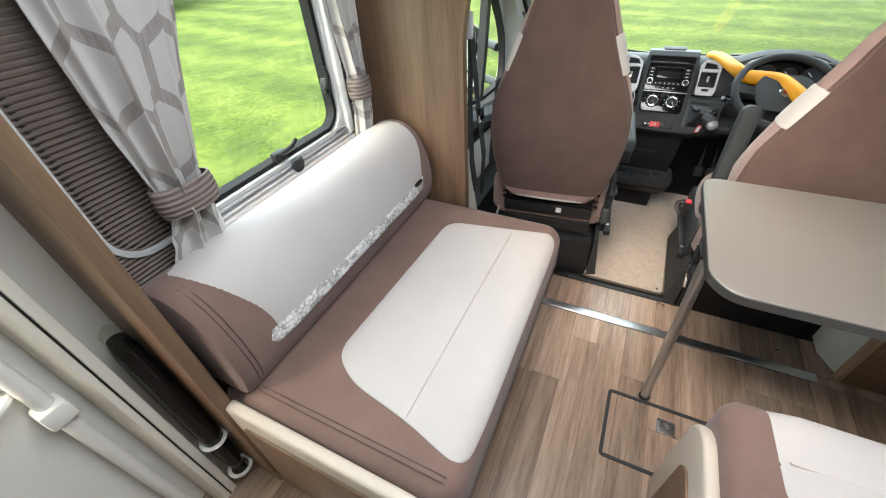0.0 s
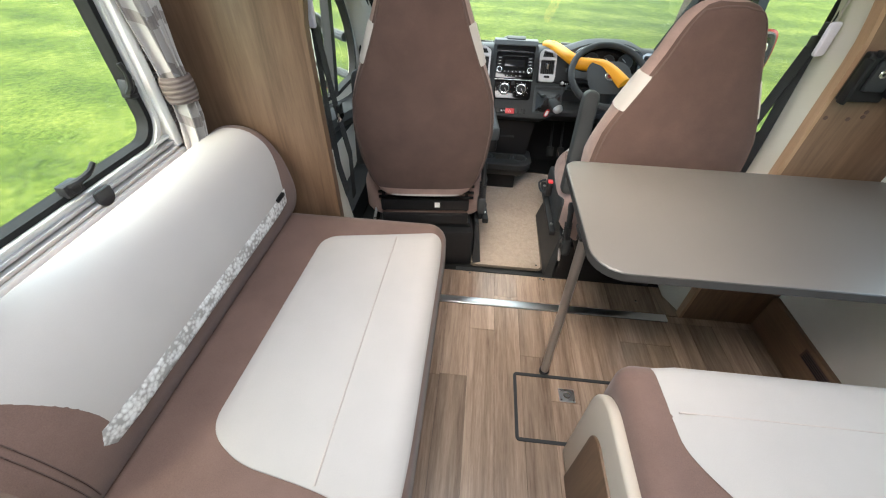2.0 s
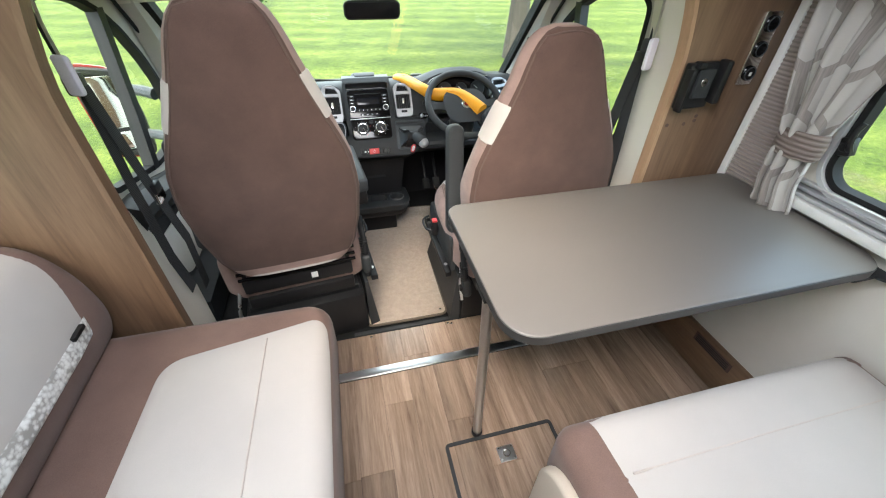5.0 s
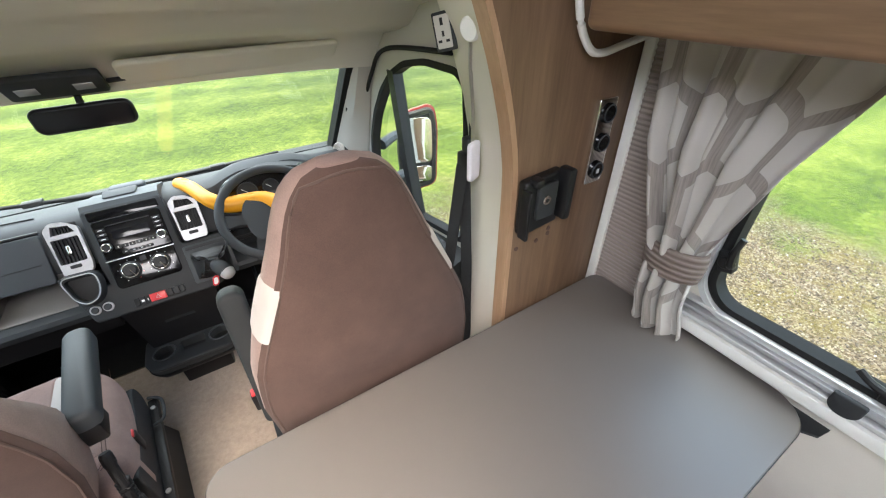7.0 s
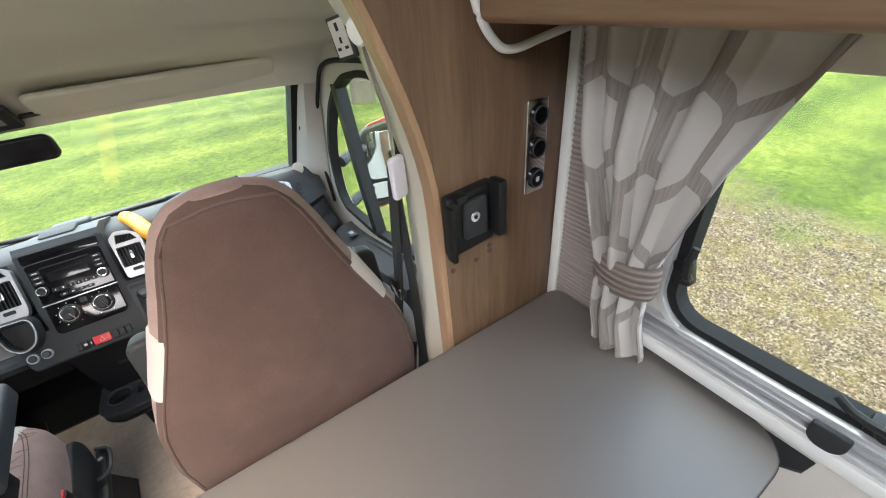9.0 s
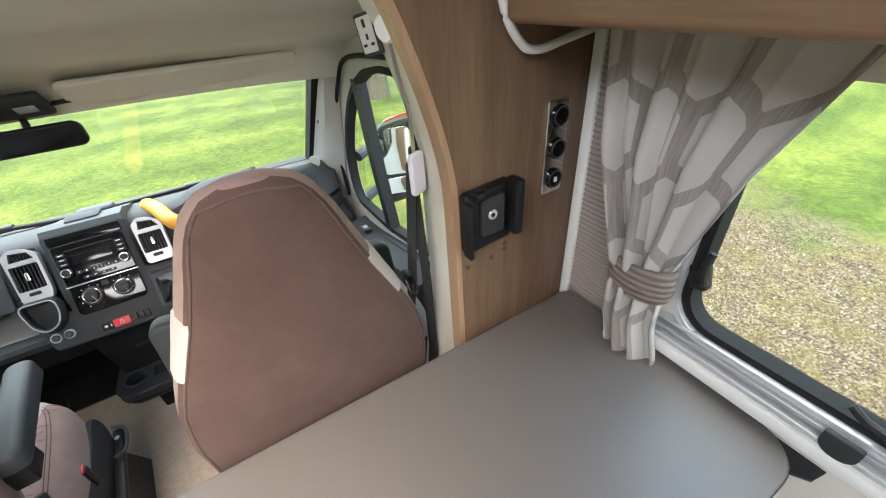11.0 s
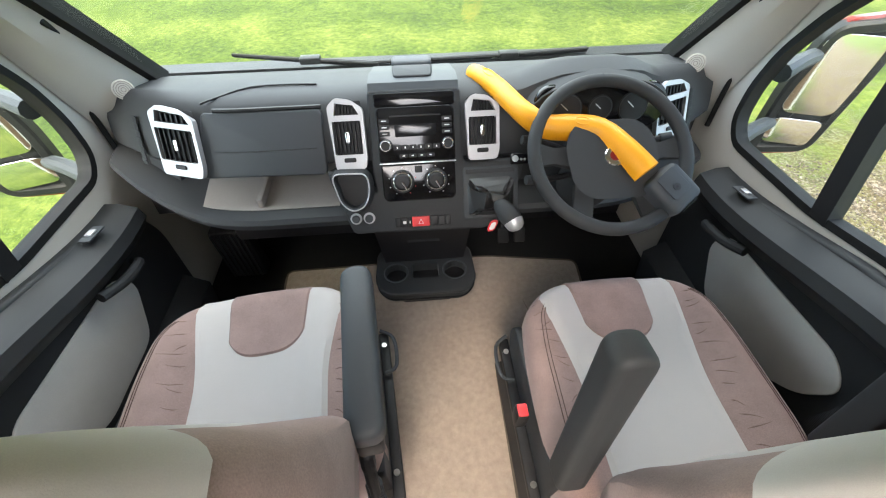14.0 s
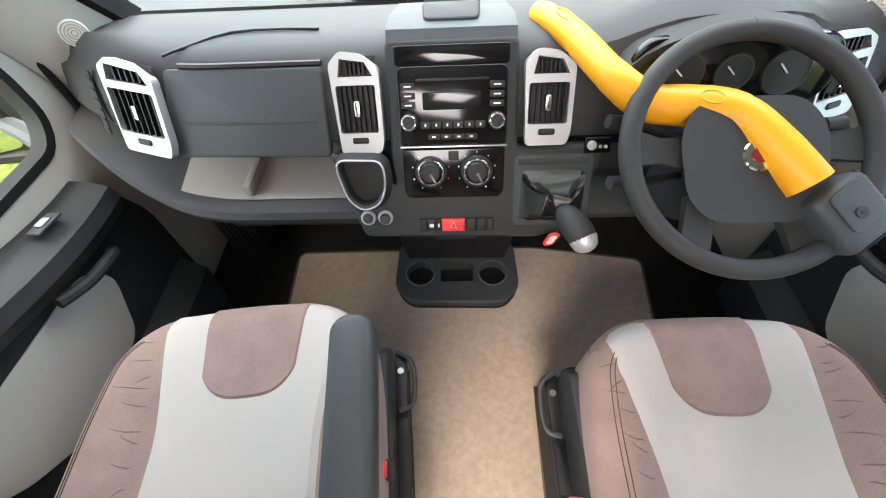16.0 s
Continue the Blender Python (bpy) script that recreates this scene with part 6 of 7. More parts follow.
SWH = thing("steering_wheel", tuple(SC), "charcoal three-spoke steering wheel", "steering wheel")
part("rim", tube([wp(0.167 * math.sin(a), 0.167 * math.cos(a), 0.0) for a in [2 * math.pi * k / 64 for k in range(65)]], 0.0145, 14, cap=False), M["plastic"], SWH, "padded charcoal rim")
hubo = rounded([(-0.060, 0.010), (-0.050, 0.032), (0.050, 0.032), (0.060, 0.010), (0.054, -0.050), (0.044, -0.062), (-0.044, -0.062), (-0.054, -0.050)], 0.012, 5)
part("hub", loft([[tuple(wp(u, v, w)) for u, v in inset(hubo, s)] for s, w in ((0.0, -0.055), (0.0, -0.012), (0.006, -0.003), (0.02, 0.004), (0.04, 0.007))]), M["plastic"], SWH, "airbag hub")
for sg in (-1, 1):
    spk = part("spoke", loft([[wp(sg * 0.056, v, w) for v, w in ((0.022, -.012), (0.022, -.03), (-0.03, -.03), (-0.03, -.012))], [wp(sg * 0.12, v, w) for v, w in ((0.022, -.010), (0.022, -.024), (-0.014, -.024), (-0.014, -.010))], [wp(sg * 0.165, v, w) for v, w in ((0.035, -.002), (0.035, -.012), (-0.02, -.012), (-0.02, -.002))]]), M["plastic"], SWH, "wheel spoke")
    lw_ = part("lower_spoke", loft([[wp(sg * (0.062 + a), -0.07 + b, w) for a, b, w in ((-.02, -.01, -.012), (-.02, -.01, -.028), (.018, .01, -.028), (.018, .01, -.012))], [wp(sg * (0.078 + a), -0.146 + b, w) for a, b, w in ((-.02, -.01, -.004), (-.02, -.01, -.014), (.02, .01, -.014), (.02, .01, -.004))]]), M["plastic"], SWH, "wheel spoke")
pd_ = part("button_pad", slab(rrect(-0.082, -0.067, -0.050, 0.008, 0.006, 4), -0.010, -0.002, 0.002, lambda u, v, w: tuple(wp(u, v, w))), M["gloss"], SWH, "black control pad")
for k in range(3):
    part("symbol", slab(rrect(-0.078, -0.071, -0.042 + .018 * k, -0.037 + .018 * k, 0.001, 2), -0.002, -0.0014, 0.0002, lambda u, v, w: tuple(wp(u, v, w))), M["white_mark"], pd_)
em = part("emblem", disc(wp(0.004, -0.010, 0.006), SN, 0.022, 0.004, 28, 0.002), M["chrome"], SWH, "round chrome emblem")
part("emblem_face", disc(wp(0.004, -0.010, 0.010), SN, 0.011, 0.001, 28), M["red_gloss"], em, "plain red emblem face")
part("column_shroud", tube([wp(0, -0.01, -0.05), wp(0, -0.02, -0.10), wp(0, -0.02, -0.17)], [0.055, 0.062, 0.066], 18), M["plastic"], SWH, "steering column shroud")
for sg, v in ((-1, 0.055), (-1, -0.03), (1, 0.045)):
    st = part("stalk", tube([wp(sg * 0.05, v * .6, -0.075), wp(sg * 0.115, v, -0.065), wp(sg * 0.165, v * 1.1, -0.055)], [0.006, 0.007, 0.010], 10), M["black"], SWH, "black control stalk")
    part("stalk_tip", tube([wp(sg * 0.15, v * 1.08, -0.058), wp(sg * 0.175, v * 1.12, -0.053)], [0.0115, 0.0105], 12), M["plastic"], st)

# ---------- yellow steering lock ----------
LK = thing("steering_lock", (0.35, 1.95, 0.76), "yellow padded steering wheel lock clamped across the wheel", "steering lock")
lp = smooth_path([(0.155, 2.248, 0.752), (0.196, 2.135, 0.768), (0.240, 2.010, 0.764), (0.285, 1.978, 0.746), (0.340, 1.972, 0.742), (0.400, 1.955, 0.739), (0.443, 1.905, 0.722), (0.479, 1.852, 0.700)], 6)
nl = len(lp)
part("bar", tube(lp, [0.012] + [0.021] + [0.0235] * 10 + [0.0245 + 0.0055 * min(1.0, k / 14) for k in range(nl - 12)], 18), M["yellow"], LK, "smooth yellow vinyl sleeve")
for cpt, dr in ((0.13, 0), (0.62, 1)):
    i0 = int(cpt * (nl - 1))
    p0, d0 = lp[i0], (lp[i0 + 3] - lp[i0 - 1]).normalized()
    up_ = Vector((0.1, -0.45, 0.9))
    up_ = (up_ - d0 * up_.dot(d0)).normalized()
    sd_ = d0.cross(up_)
    part("oval_mark", tube([p0 + up_ * (0.0225 if not dr else 0.0285) + d0 * (0.026 if not dr else 0.015) * math.cos(a) + sd_ * 0.009 * math.sin(a) for a in [k * .2618 for k in range(25)]], 0.0016, 5), M["yellow"], LK, "raised oval on the yellow sleeve")
bd = (Vector((0.526, 1.798, 0.662)) - Vector((0.479, 1.848, 0.697))).normalized()
ba = bd.cross(SN).normalized()
bn = ba.cross(bd).normalized()
mb = Matrix(((ba.x, bd.x, bn.x, 0.520), (ba.y, bd.y, bn.y, 1.832), (ba.z, bd.z, bn.z, 0.672), (0, 0, 0, 1)))
LB = part("lock_body", moved(box(-0.042, 0.042, -0.035, 0.055, -0.05, 0.034, 0.014, 3), mb), M["plastic_light"], LK, "grey plastic lock housing")
part("lock_plate", moved(slab(rrect(-0.024, 0.024, -0.030, 0.028, 0.008, 4), 0.033, 0.037, 0.0015), mb), M["plastic_light"], LB)
part("keyhole", moved(disc((0.002, 0.008, 0.0365), (0, 0, 1), 0.008, 0.002, 20), mb), M["plastic"], LB)
part("key_slot", moved(disc((0.002, 0.008, 0.0384), (0, 0, 1), 0.0026, 0.0006, 10), mb), M["black"], LB)
for k in range(5):
    part("vent_bar", moved(box(-0.024, 0.024, 0.0555, 0.0575, -0.024 + .011 * k, -0.019 + .011 * k, 0.001), mb), M["black"], LB)

# ---------- rear-view mirror, visors, wipers ----------
MR = thing("rear_view_mirror", (0.045, 2.0, 1.08), "black rear-view mirror with a screen glass", "mirror")
mo_ = rrect(-0.062, 0.160, 1.034, 1.102, 0.022, 6)
part("housing", slab(mo_, 0, 0.032, 0.012, lambda u, v, w: (u, 2.005 + w - .18 * (v - 1.07), v)), M["black"], MR, "black housing")
part("mirror_glass", slab(inset(mo_, 0.007), -0.0012, 0.002, 0.0004, lambda u, v, w: (u, 2.005 + w - .18 * (v - 1.07), v)), M["screen"], MR, "dark mirror glass")
part("mount", tube([(0.05, 2.03, 1.09), (0.05, 2.04, 1.115), (0.05, 2.035, 1.14)], [0.010, 0.008, 0.014], 10), M["black"], MR, "black mount")
LMP = thing("map_lamp", (0.05, 1.98, 1.17), "grey cab lamp unit above the mirror", "lamp")
part("lamp_body", moved(box(-0.10, 0.10, -0.045, 0.045, -0.010, 0.010, 0.008), pose(0.03, 1.985, 1.155, -38)), M["plastic"], LMP)
for sg in (-1, 1):
    part("lens", moved(box(-0.02, 0.02, -0.014, 0.014, -0.0125, -0.010, 0.001), pose(0.03 + sg * 0.055, 1.985, 1.155, -38)), M["silver"], LMP)
for x0, x1 in ((-0.68, -0.12), (0.16, 0.74)):
    VZ = thing("sun_visor", ((x0 + x1) / 2, 1.95, 1.18), "cream folded-up sun visor", "sun visor", "sun visors")
    part("flap", moved(slab(rrect(-(x1 - x0) / 2, (x1 - x0) / 2, -0.055, 0.055, 0.02, 5), -0.009, 0.009, 0.008), pose((x0 + x1) / 2, 1.985, 1.166, -34)), M["cream"], VZ)
    part("pivot", tube([(x0 + .01 if x0 > 0 else x1 - .01, 2.0, 1.15), (x0 - .03 if x0 > 0 else x1 + .03, 2.01, 1.147)], 0.006, 8), M["black"], VZ)
for name_, pts in (("wiper", [(-0.52, 2.46, 0.735), (-0.30, 2.45, 0.715), (-0.10, 2.44, 0.70)]), ("wiper", [(-0.12, 2.45, 0.70), (0.30, 2.45, 0.705), (0.55, 2.46, 0.71)])):
    WP = thing(name_, pts[1], "black windscreen wiper resting at the glass foot", "wiper", "windscreen wipers")
    part("arm", tube(pts, [0.006, 0.008, 0.009], 8), M["black"], WP)
    part("blade", tube([Vector(p) + Vector((0, -.012, .006)) for p in pts], 0.0045, 6), M["rubber"], WP)
    part("joint", box(pts[1][0] - .03, pts[1][0] + .03, pts[1][1] - .018, pts[1][1] + .012, pts[1][2] - .006, pts[1][2] + .014, 0.004), M["black"], WP)

# ---------- cab doors ----------


def cab_door(x, sg, label):
    D = thing("cab_door", (x, 1.75, 0.0), label, "car door", "cab doors")
    I = -sg
    lower = rounded([(2.10, 0.02), (2.13, 0.36), (2.08, 0.50), (1.95, 0.535), (1.62, 0.62), (1.40, 0.63), (1.40, 0.02)], 0.04, 4)
    part("door_card", slab(lower, min(x + I * 0.002, x + I * .03), max(x + I * 0.002, x + I * .03), 0.01, lambda u, v, w: (w, u, v)), M["plastic"], D, "charcoal door card")
    top = []
    for k in range(13):
        y = 2.06 - 0.64 * k / 12
        z = 0.515 + 0.10 * ease(k / 12)
        wv = 0.075 + 0.02 * math.sin(k / 12 * 3.14)
        top.append([(x, y, z + .018), (x + I * wv * .5, y, z + .016), (x + I * wv, y, z), (x + I * (wv + .006), y, z - 0.03), (x + I * wv * .7, y, z - 0.075), (x + I * .02, y, z - 0.09), (x, y, z - 0.09)])
    ar = part("arm_ledge", loft(top), M["plastic"], D, "charcoal arm ledge")
    sw = Vector((x + I * 0.05, 1.925, 0.556))
    part("window_switch", moved(box(-0.014, 0.014, -0.03, 0.03, -0.003, 0.002, 0.002), pose(sw.x, sw.y, sw.z, -8)), M["plastic_light"], ar, "window switch")
    part("switch_key", moved(box(-0.008, 0.008, -0.012, 0.012, 0.002, 0.006, 0.002), pose(sw.x, sw.y, sw.z, -8)), M["silver"], ar)
    hp_ = rounded([(1.93, 0.36), (1.89, 0.43), (1.70, 0.44), (1.52, 0.45), (1.46, 0.40), (1.50, 0.30), (1.60, 0.22), (1.84, 0.22)], 0.04, 4)
    part("cloth_panel", slab(hp_, min(x + I * 0.03, x + I * .036), max(x + I * 0.03, x + I * .036), 0.003, lambda u, v, w: (w, u, v)), M["door_cloth"], D, "grey cloth door panel")
    part("pull_handle", tube(smooth_path([(x + I * 0.04, 1.97, 0.40), (x + I * 0.085, 1.93, 0.435), (x + I * 0.088, 1.86, 0.45), (x + I * 0.075, 1.80, 0.47)]), 0.013, 10), M["plastic"], D, "charcoal pull handle")
    part("pocket", loft([[(x + I * .03, 2.06, 0.03), (x + I * .10, 2.04, 0.03), (x + I * .10, 1.45, 0.03), (x + I * .03, 1.43, .03)], [(x + I * .03, 2.08, 0.20), (x + I * .12, 2.05, 0.19), (x + I * .12, 1.44, 0.19), (x + I * .03, 1.42, .20)]]), M["plastic"], D, "door pocket")
    return D


cab_door(CR, 1, "charcoal cab door with a grey cloth panel, driver's side")
cab_door(CL, -1, "charcoal cab door with a grey cloth panel, passenger side")


def wing_mirror(sg, x):
    W = thing("wing_mirror", (x, 2.15, 0.65), "red and black wing mirror on two arms", "wing mirror", "wing mirrors")
    o = rounded([(-0.075, -0.20), (0.085, -0.17), (0.10, 0.10), (0.085, 0.20), (-0.06, 0.17), (-0.085, 0.0)], 0.04, 5)
    fx = Vector((sg * 0.94, -0.34, 0)).normalized()
    back = Vector((sg * 0.25, 0.97, 0)).normalized()
    c0 = Vector((x + sg * 0.185, 2.165, 0.685))
    pl_ = lambda u, v, w: tuple(c0 + fx * u + Vector((0, 0, v)) + back * w)
    part("casing", loft([[pl_(u * 0.9 + 0.012, v * 1.02, w) for u, v in inset(o, s)] for s, w in ((0.008, 0.004), (-0.006, 0.008), (-0.004, 0.03), (0.012, 0.07), (0.045, 0.095))]), M["red_gloss"], W, "red painted casing")
    fr_ = part("frame", loft([[pl_(u, v, w) for u, v in inset(o, s)] for s, w in ((0.0, 0.026), (0.0, -0.006), (0.006, -0.012), (0.022, -0.012), (0.026, -0.004), (0.03, 0.0))]), M["black"], W, "black frame")
    part("main_glass", slab([(u, v) for u, v in rrect(-0.062, 0.074, -0.055, 0.155, 0.03, 5)], -0.0115, -0.004, 0.0008, pl_), M["mirror"], W, "large mirror glass")
    part("lower_glass", slab([(u, v) for u, v in rrect(-0.06, 0.070, -0.150, -0.072, 0.022, 5)], -0.0115, -0.004, 0.0008, pl_), M["mirror"], W, "small wide-angle glass")
    for dz in (0.10, -0.09):
        part("arm", tube([(x + sg * 0.0, 2.12, 0.67 + dz), (x + sg * 0.06, 2.15, 0.68 + dz), (x + sg * 0.13, 2.185, 0.68 + dz)], [0.024, 0.022, 0.02], 10), M["plastic_light"], W, "grey mirror arm")
    return W


wing_mirror(1, CR + 0.035)
wing_mirror(-1, CL - 0.035)


def belt(sg, x, y, label, xb):
    B = thing("seat_belt", (x, y, 0.9), label, "seat belt", "seat belts")

    def strap(pts, w=0.023):
        bm = bmesh.new()
        r = []
        for p in pts:
            p = Vector(p)
            r.append([p + Vector((0.0, -w, 0)), p + Vector((0.0, w, 0)), p + Vector((-sg * .002, w, 0)), p + Vector((-sg * .002, -w, 0))])
        return loft(r, bm=bm)
    part("upper_guide", box(x - sg * .012 - .014, x - sg * .012 + .014, y - .026, y + .026, 0.985, 1.03, 0.008), M["black"], B, "black belt guide")
    part("height_slide", box(x - sg * .010 - .010, x - sg * .010 + .010, y - .014, y + .014, 1.03, 1.065, 0.005), M["plastic"], B, "height slider")
    part("slot", box(x - sg * .004 - .003, x - sg * .004 + .003, y - .004, y + .004, 1.06, 1.16, 0.001), M["plastic"], B, "slot in the pillar")
    part("strap", strap([(x - sg * .020, y, 1.0), (x - sg * .024, y - .020, 0.75), (x - sg * .040, y - .045, 0.52), (x - sg * .062, y - .055, 0.40)]), M["belt"], B, "black webbing")
    s2 = part("front_strap", strap([(x - sg * .024, y, 1.0), (x - sg * .03, y + .05, 0.72), (x - sg * .045, y + .085, 0.50), (x - sg * .03, y + .10, 0.28)]), M["belt"], B, "black webbing")
    part("tongue", box(x - sg * .036 - .006, x - sg * .036 + .006, y + .04, y + .095, 0.655, 0.69, 0.003), M["chrome"], s2, "bright belt tongue")
    part("tongue_grip", box(x - sg * .036 - .008, x - sg * .036 + .008, y + .045, y + .09, 0.685, 0.715, 0.004), M["black"], s2)
    return B


belt(1, 0.795, 1.312, "black seat belt on the driver's door pillar", 0.80)
belt(-1, -0.72, 1.335, "black seat belt on the passenger door pillar", -0.73)
for sg, x, y in ((1, 0.758, 1.265), (-1, -0.688, 1.30)):
    CL_ = thing("clip_lamp", (x, y, 1.05), "small white reading lamp on a flexible stem", "reading lamp", "reading lamps")
    part("lamp_head", moved(slab(rrect(-0.020, 0.020, -0.042, 0.042, 0.009, 5), -0.006, 0.006, 0.004), pose(x, y - .01, 1.035, 90, 0, 25 * sg)), M["lamp_white"], CL_, "white lamp head")
    part("stem", tube(smooth_path([(x, y - .005, 1.075), (x + sg * .002, y, 1.14), (x - sg * .02, y - .02, 1.22), (x - sg * .045, y - .055, 1.285)]), 0.0035, 8), M["steel"], CL_, "flexible metal stem")
    part("stem_base", disc((x - sg * .045, y - .055, 1.285), (-sg, -.3, -.2), 0.019, 0.008, 20, 0.003), M["white"], CL_, "round white base")

# ---------- fittings on the right-hand board ----------
HLD = thing("tablet_holder", (0.815, 1.12, 1.0), "black tablet holder screwed to the wooden board", "tablet holder")
part("back_plate", slab(rrect(0.765, 0.872, 0.925, 1.042, 0.006, 3), 1.105, 1.128, 0.005, lambda u, v, w: (u, w + 0.10 * (0.885 - u) * -1 + .006, v)), M["black"], HLD, "black back plate")
part("arm", box(0.860, 0.880, 1.082, 1.115, 0.94, 1.050, 0.006), M["black"], HLD, "sliding side arm")
part("upper_lip", box(0.778, 0.80, 1.086, 1.11, 1.032, 1.048, 0.004), M["black"], HLD)
part("lower_lip", box(0.762, 0.772, 1.085, 1.11, 0.922, 1.03, 0.004), M["black"], HLD)
part("centre_boss", slab(rrect(0.795, 0.845, 0.955, 1.03, 0.005, 3), 1.094, 1.105, 0.003, lambda u, v, w: (u, w, v)), M["plastic"], HLD)
part("screw", disc((0.815, 1.094, 0.998), (0, -1, 0), 0.010, 0.004, 20, 0.001), M["chrome"], HLD, "bright fixing screw")
part("screw_slot", disc((0.815, 1.0900, 0.998), (0, -1, 0), 0.004, 0.0005, 8), M["black"], HLD)
SKT = thing("socket_plate", (0.982, 1.13, 1.06), "chrome plate with three black sockets on the board", "socket plate")
sp_o = rrect(0.959, 1.010, 0.976, 1.154, 0.004, 3)
part("plate", slab(sp_o, 1.123, 1.131, 0.002, lambda u, v, w: (u, w, v)), M["chrome"], SKT, "chrome plate")
for v in (1.126, 1.066, 1.006):
    sk = part("socket", disc((0.986, 1.123, v), (0, -1, 0), 0.0195, 0.006, 26, 0.002), M["gloss"], SKT, "black round socket")
    part("socket_ring", tube([(0.986 + .0165 * math.cos(a), 1.1165, v + .0165 * math.sin(a)) for a in [k * .2618 for k in range(25)]], 0.0016, 5), M["plastic_light"], sk)
part("socket_mark", slab(rrect(0.982, 0.990, 1.0, 1.010, 0.001, 2), 1.1158, 1.1168, 0.0002, lambda u, v, w: (u, w, v)), M["white_mark"], SKT)
for x, z in ((0.785, 0.872), (0.842, 0.872), (0.875, 0.880), (0.875, 0.893)):
    solo("screw_hole", disc((x, 1.1302, z), (0, -1, 0), 0.0055, 0.0015, 12), M["stitch"], "small brown plugged screw hole", "screw hole", "screw holes in the board")
MS = thing("mains_socket", (0.722, 1.30, 1.27), "silver-edged mains socket on the cream pillar", "socket")
mm_ = Matrix.Translation((0.722, 1.305, 1.272)) @ Matrix.Rotation(radians(-62), 4, "Z") @ Matrix.Rotation(radians(-12), 4, "Y") @ Matrix.Scale(0.74, 4)
part("plate", moved(slab(rrect(-0.028, 0.028, -0.043, 0.043, 0.004, 3), -0.008, 0.003, 0.003, lambda u, v, w: (u, -w, v)), mm_), M["plastic"], MS, "grey metal plate")
part("face", moved(slab(rrect(-0.021, 0.021, -0.036, 0.036, 0.003, 3), 0.003, 0.006, 0.001, lambda u, v, w: (u, -w, v)), mm_), M["pillar"], MS)
for u, v, a, b in ((0, -0.004, .003, .006), (-0.011, -0.02, .005, .003), (0.011, -0.02, .005, .003), (0.0, 0.022, .004, .008)):
    part("pin_hole", moved(box(u - a, u + a, -0.0068, -0.0055, v - b, v + b), mm_), M["black"], MS)

# ---------- overhead locker on the right ----------
LKR = thing("overhead_locker", (0.95, 0.0, 1.3), "walnut-coloured overhead locker above the table window", "overhead locker")
part("body", box(0.845, WR - 0.002, BACK + .01, 1.075, 1.30, 1.70, 0.004), M["wood_x"], LKR, "walnut-coloured locker body")
part("front_rail", box(0.815, 0.848, BACK + .01, 1.075, 1.285, 1.345, 0.014, 4), M["wood_x"], LKR, "rounded wooden lower rail")
part("door", box(0.822, 0.844, BACK + .01, 1.06, 1.352, 1.69, 0.006), M["wood_x"], LKR, "locker door")
part("end_trim", tube(smooth_path([(0.822, 1.108, 1.60), (0.826, 1.108, 1.40), (0.842, 1.108, 1.305), (0.875, 1.108, 1.255), (0.91, 1.108, 1.242), (0.97, 1.108, 1.250), (1.05, 1.108, 1.262)]), 0.0065, 10), M["white"], LKR, "cream rounded end trim")
part("curtain_rail", box(1.0, 1.03, -0.6, 1.08, 1.283, 1.298, 0.003), M["white"], LKR, "white curtain rail")
solo("window_pelmet", box(WR - 0.05, WR - .002, -0.1, 0.93, 1.225, 1.282, 0.006), M["lining"], "grey-cream blind housing above the window", "blind housing")

# ---------- entrance door by the sofa ----------
ED = thing("entrance_door", (WL, -0.34, 0.0), "white entrance door with a window, seen closed", "door", kind="structure")
do = rrect(-0.615, -0.065, 0.045, 1.615, 0.03, 5)
part("leaf", wall_with_hole(rrect(-0.635, -0.05, 0.025, 1.635, 0.03, 5), [rrect(-0.53, -0.15, 0.66, 1.35, 0.05, 6)], side(WL), -0.004, 0.008), M["door_white"], ED, "white moulded door leaf", smooth=0)
dwn = part("pane", slab(rrect(-0.535, -0.145, 0.655, 1.355, 0.05, 6), WL - .018, WL - .014, .0005, lambda u, v, w: (w, u, v)), M["acrylic"], ED)
dwn.visible_shadow = False
part("window_frame", loft([[(WL + d, y, z) for y, z in inset(rrect(-0.53, -0.15, 0.66, 1.35, 0.05, 6), s)] for s, d in ((-0.035, -.004), (-0.03, 0.012), (0.0, 0.012), (0.004, -.02))], cap=False), M["door_white"], ED, "white window frame")
part("door_bin", box(WL - .002, WL + .05, -0.50, -0.20, 0.10, 0.30, 0.012), M["cream"], ED, "cream door bin")
part("lower_panel", slab(rrect(-0.54, -0.14, 0.34, 0.60, 0.02, 4), WL - .006, WL + .004, .003, lambda u, v, w: (w, u, v)), M["door_white"], ED)
part("screen_rail", tube([(WL + .035, -0.105, 0.06), (WL + .035, -0.105, 1.6)], 0.016, 14), M["door_white"], ED, "white fly screen tube")
part("rail_clamp", box(WL + .012, WL + .062, -0.13, -0.08, 0.60, 0.65, 0.008), M["door_white"], ED, "white clamp on the tube")
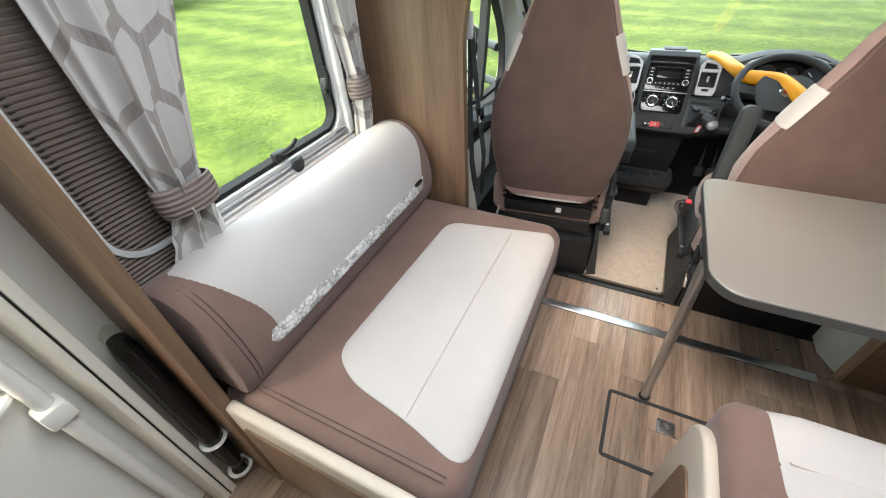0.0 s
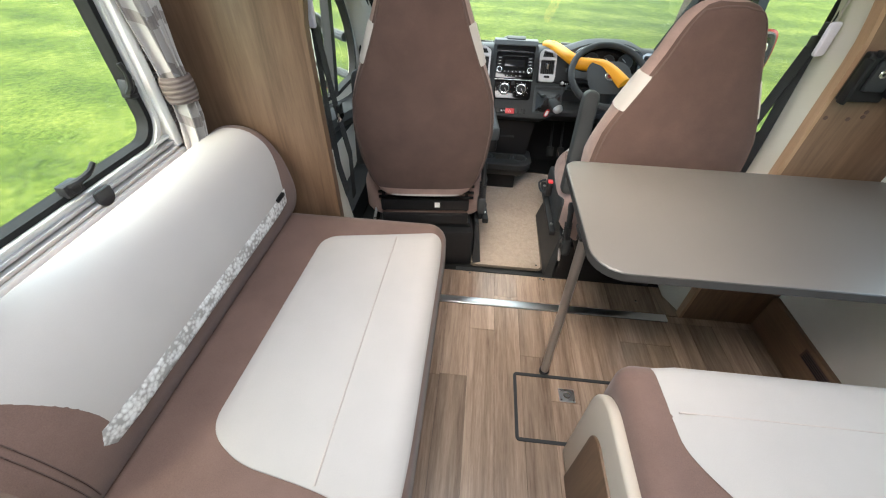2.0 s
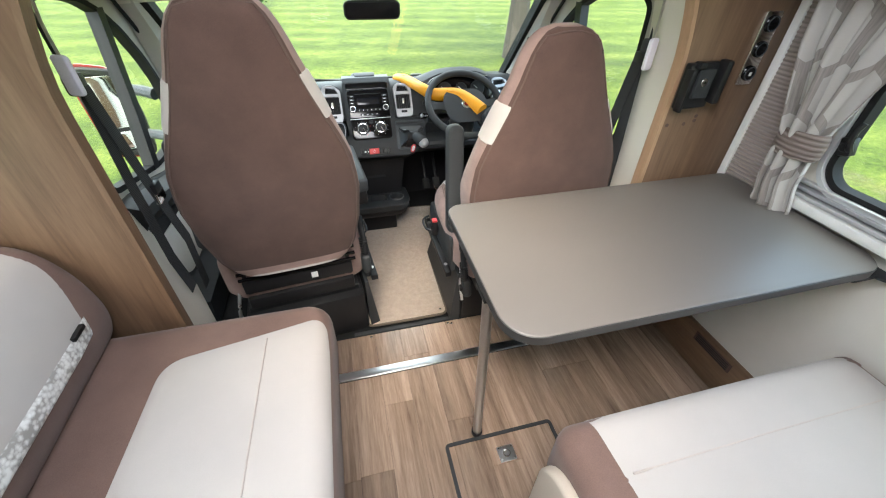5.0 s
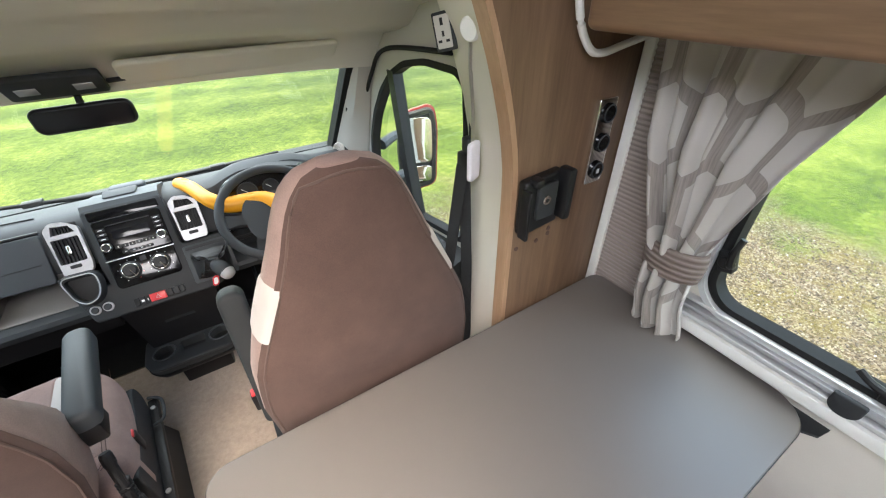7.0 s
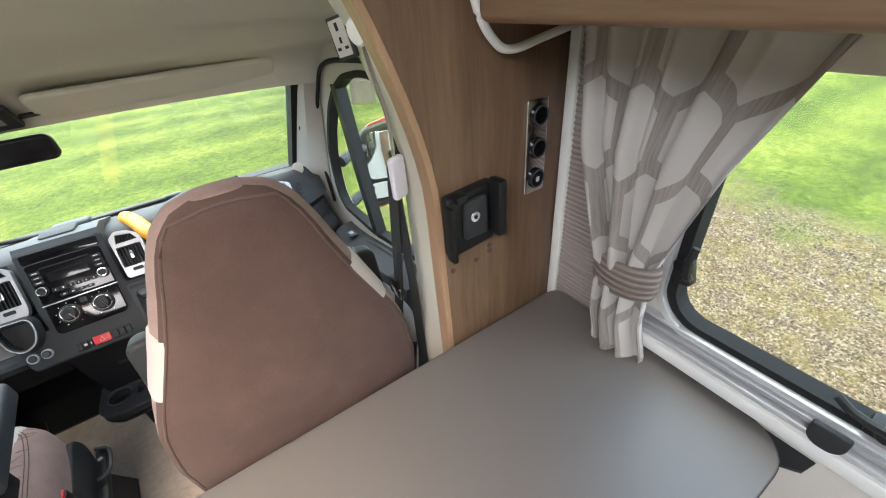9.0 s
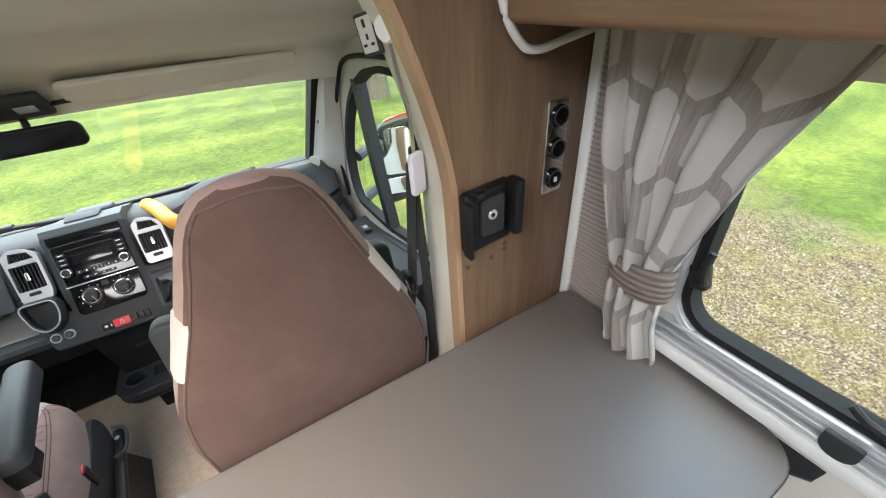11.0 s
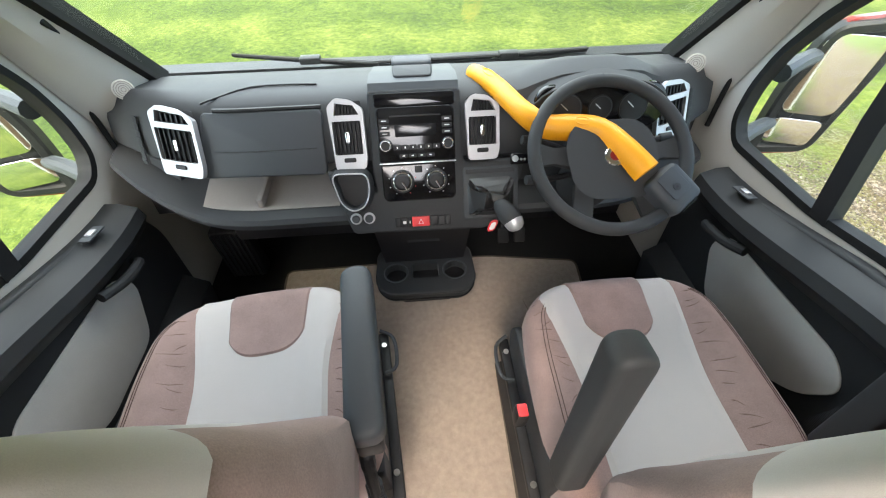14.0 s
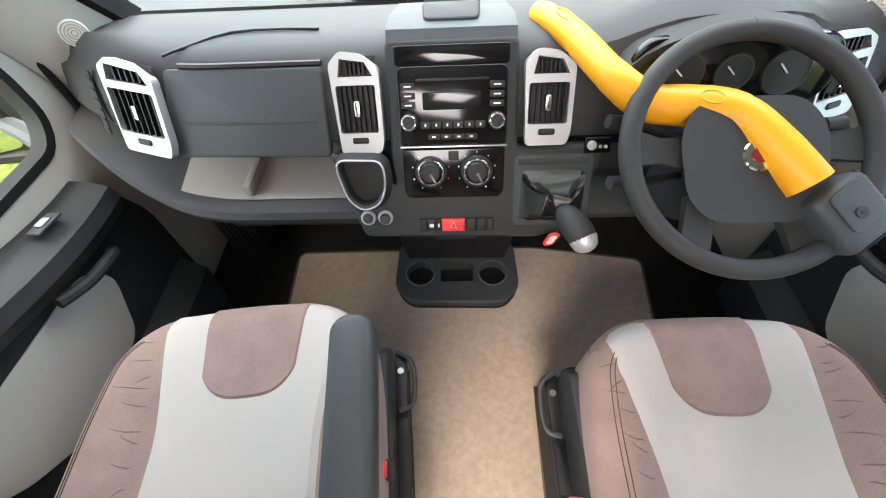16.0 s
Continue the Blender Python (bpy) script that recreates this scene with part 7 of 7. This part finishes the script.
part("handle", tube(smooth_path([(WL + .01, -0.12, 0.70), (WL + .04, -0.15, 0.70), (WL + .045, -0.22, 0.69)]), 0.010, 10), M["door_white"], ED, "door handle")
JB = solo("door_jamb", loft([[(WL + a, -0.055 + b, z) for a, b in ((0.0, 0.0), (0.03, -.006), (0.06, 0.0), (0.075, 0.012), (0.075, 0.024), (0.072, 0.026), (0.072, 0.029), (0.075, 0.031), (0.07, 0.05), (0.0, 0.058))] for z in (0.0, 1.7)]), M["cream"], "cream profiled door jamb with a dark joint line", "door jamb", kind="structure")
part("joint_line", box(WL + .0705, WL + .0735, -0.0295, -0.0255, 0, 1.7), M["black"], JB, "dark joint line")
UM = thing("umbrella", (-0.93, 0.03, 0.0), "folded black umbrella in clear film, strapped upright", "umbrella")
part("canopy", tube([(-0.945, 0.036, 0.02), (-0.945, 0.036, 0.2), (-0.945, 0.036, 0.5), (-0.945, 0.036, 0.66), (-0.945, 0.036, 0.70)], [0.012, 0.026, 0.028, 0.025, 0.018], 12), M["gloss"], UM, "rolled black canopy")
part("film", tube([(-0.945, 0.036, 0.67), (-0.946, 0.037, 0.70), (-0.948, 0.036, 0.722), (-0.946, 0.038, 0.735)], [0.0265, 0.022, 0.019, 0.008], 9), M["acrylic"], UM, "clear film wrapping")
for z in (0.06, 0.25):
    part("strap", tube([(-0.945 + .031 * math.cos(a), 0.036 + .031 * math.sin(a), z) for a in [k * .2618 for k in range(25)]], 0.006, 6), M["white"], UM, "white strap")

# ---------- floor planks ----------
rnd_ = random.Random(21)


def planks():
    w = 0.1
    x = WL
    while x < WR - 0.001:
        y = BACK - rnd_.uniform(0, 0.8)
        while y < 1.296:
            L = 0.92
            for a, b in ((max(y, BACK), min(y + L, 1.096)), (max(y, 1.134), min(y + L, 1.298))):
                if b - a > 0.004:
                    x1 = min(x + w, WR)
                    part("plank", box(x + 0.0003, x1 - 0.0003, a + 0.0003, b - 0.0003, -0.006, 0.0, 0.0008, 1), M["plank"], floor, smooth=0)
            y += L
        x += w


planks()
part("plank", box(0.7055, WR - 0.0003, 1.0965, 1.1300, -0.006, 0.0, 0.0008, 1), M["plank"], floor, smooth=0)
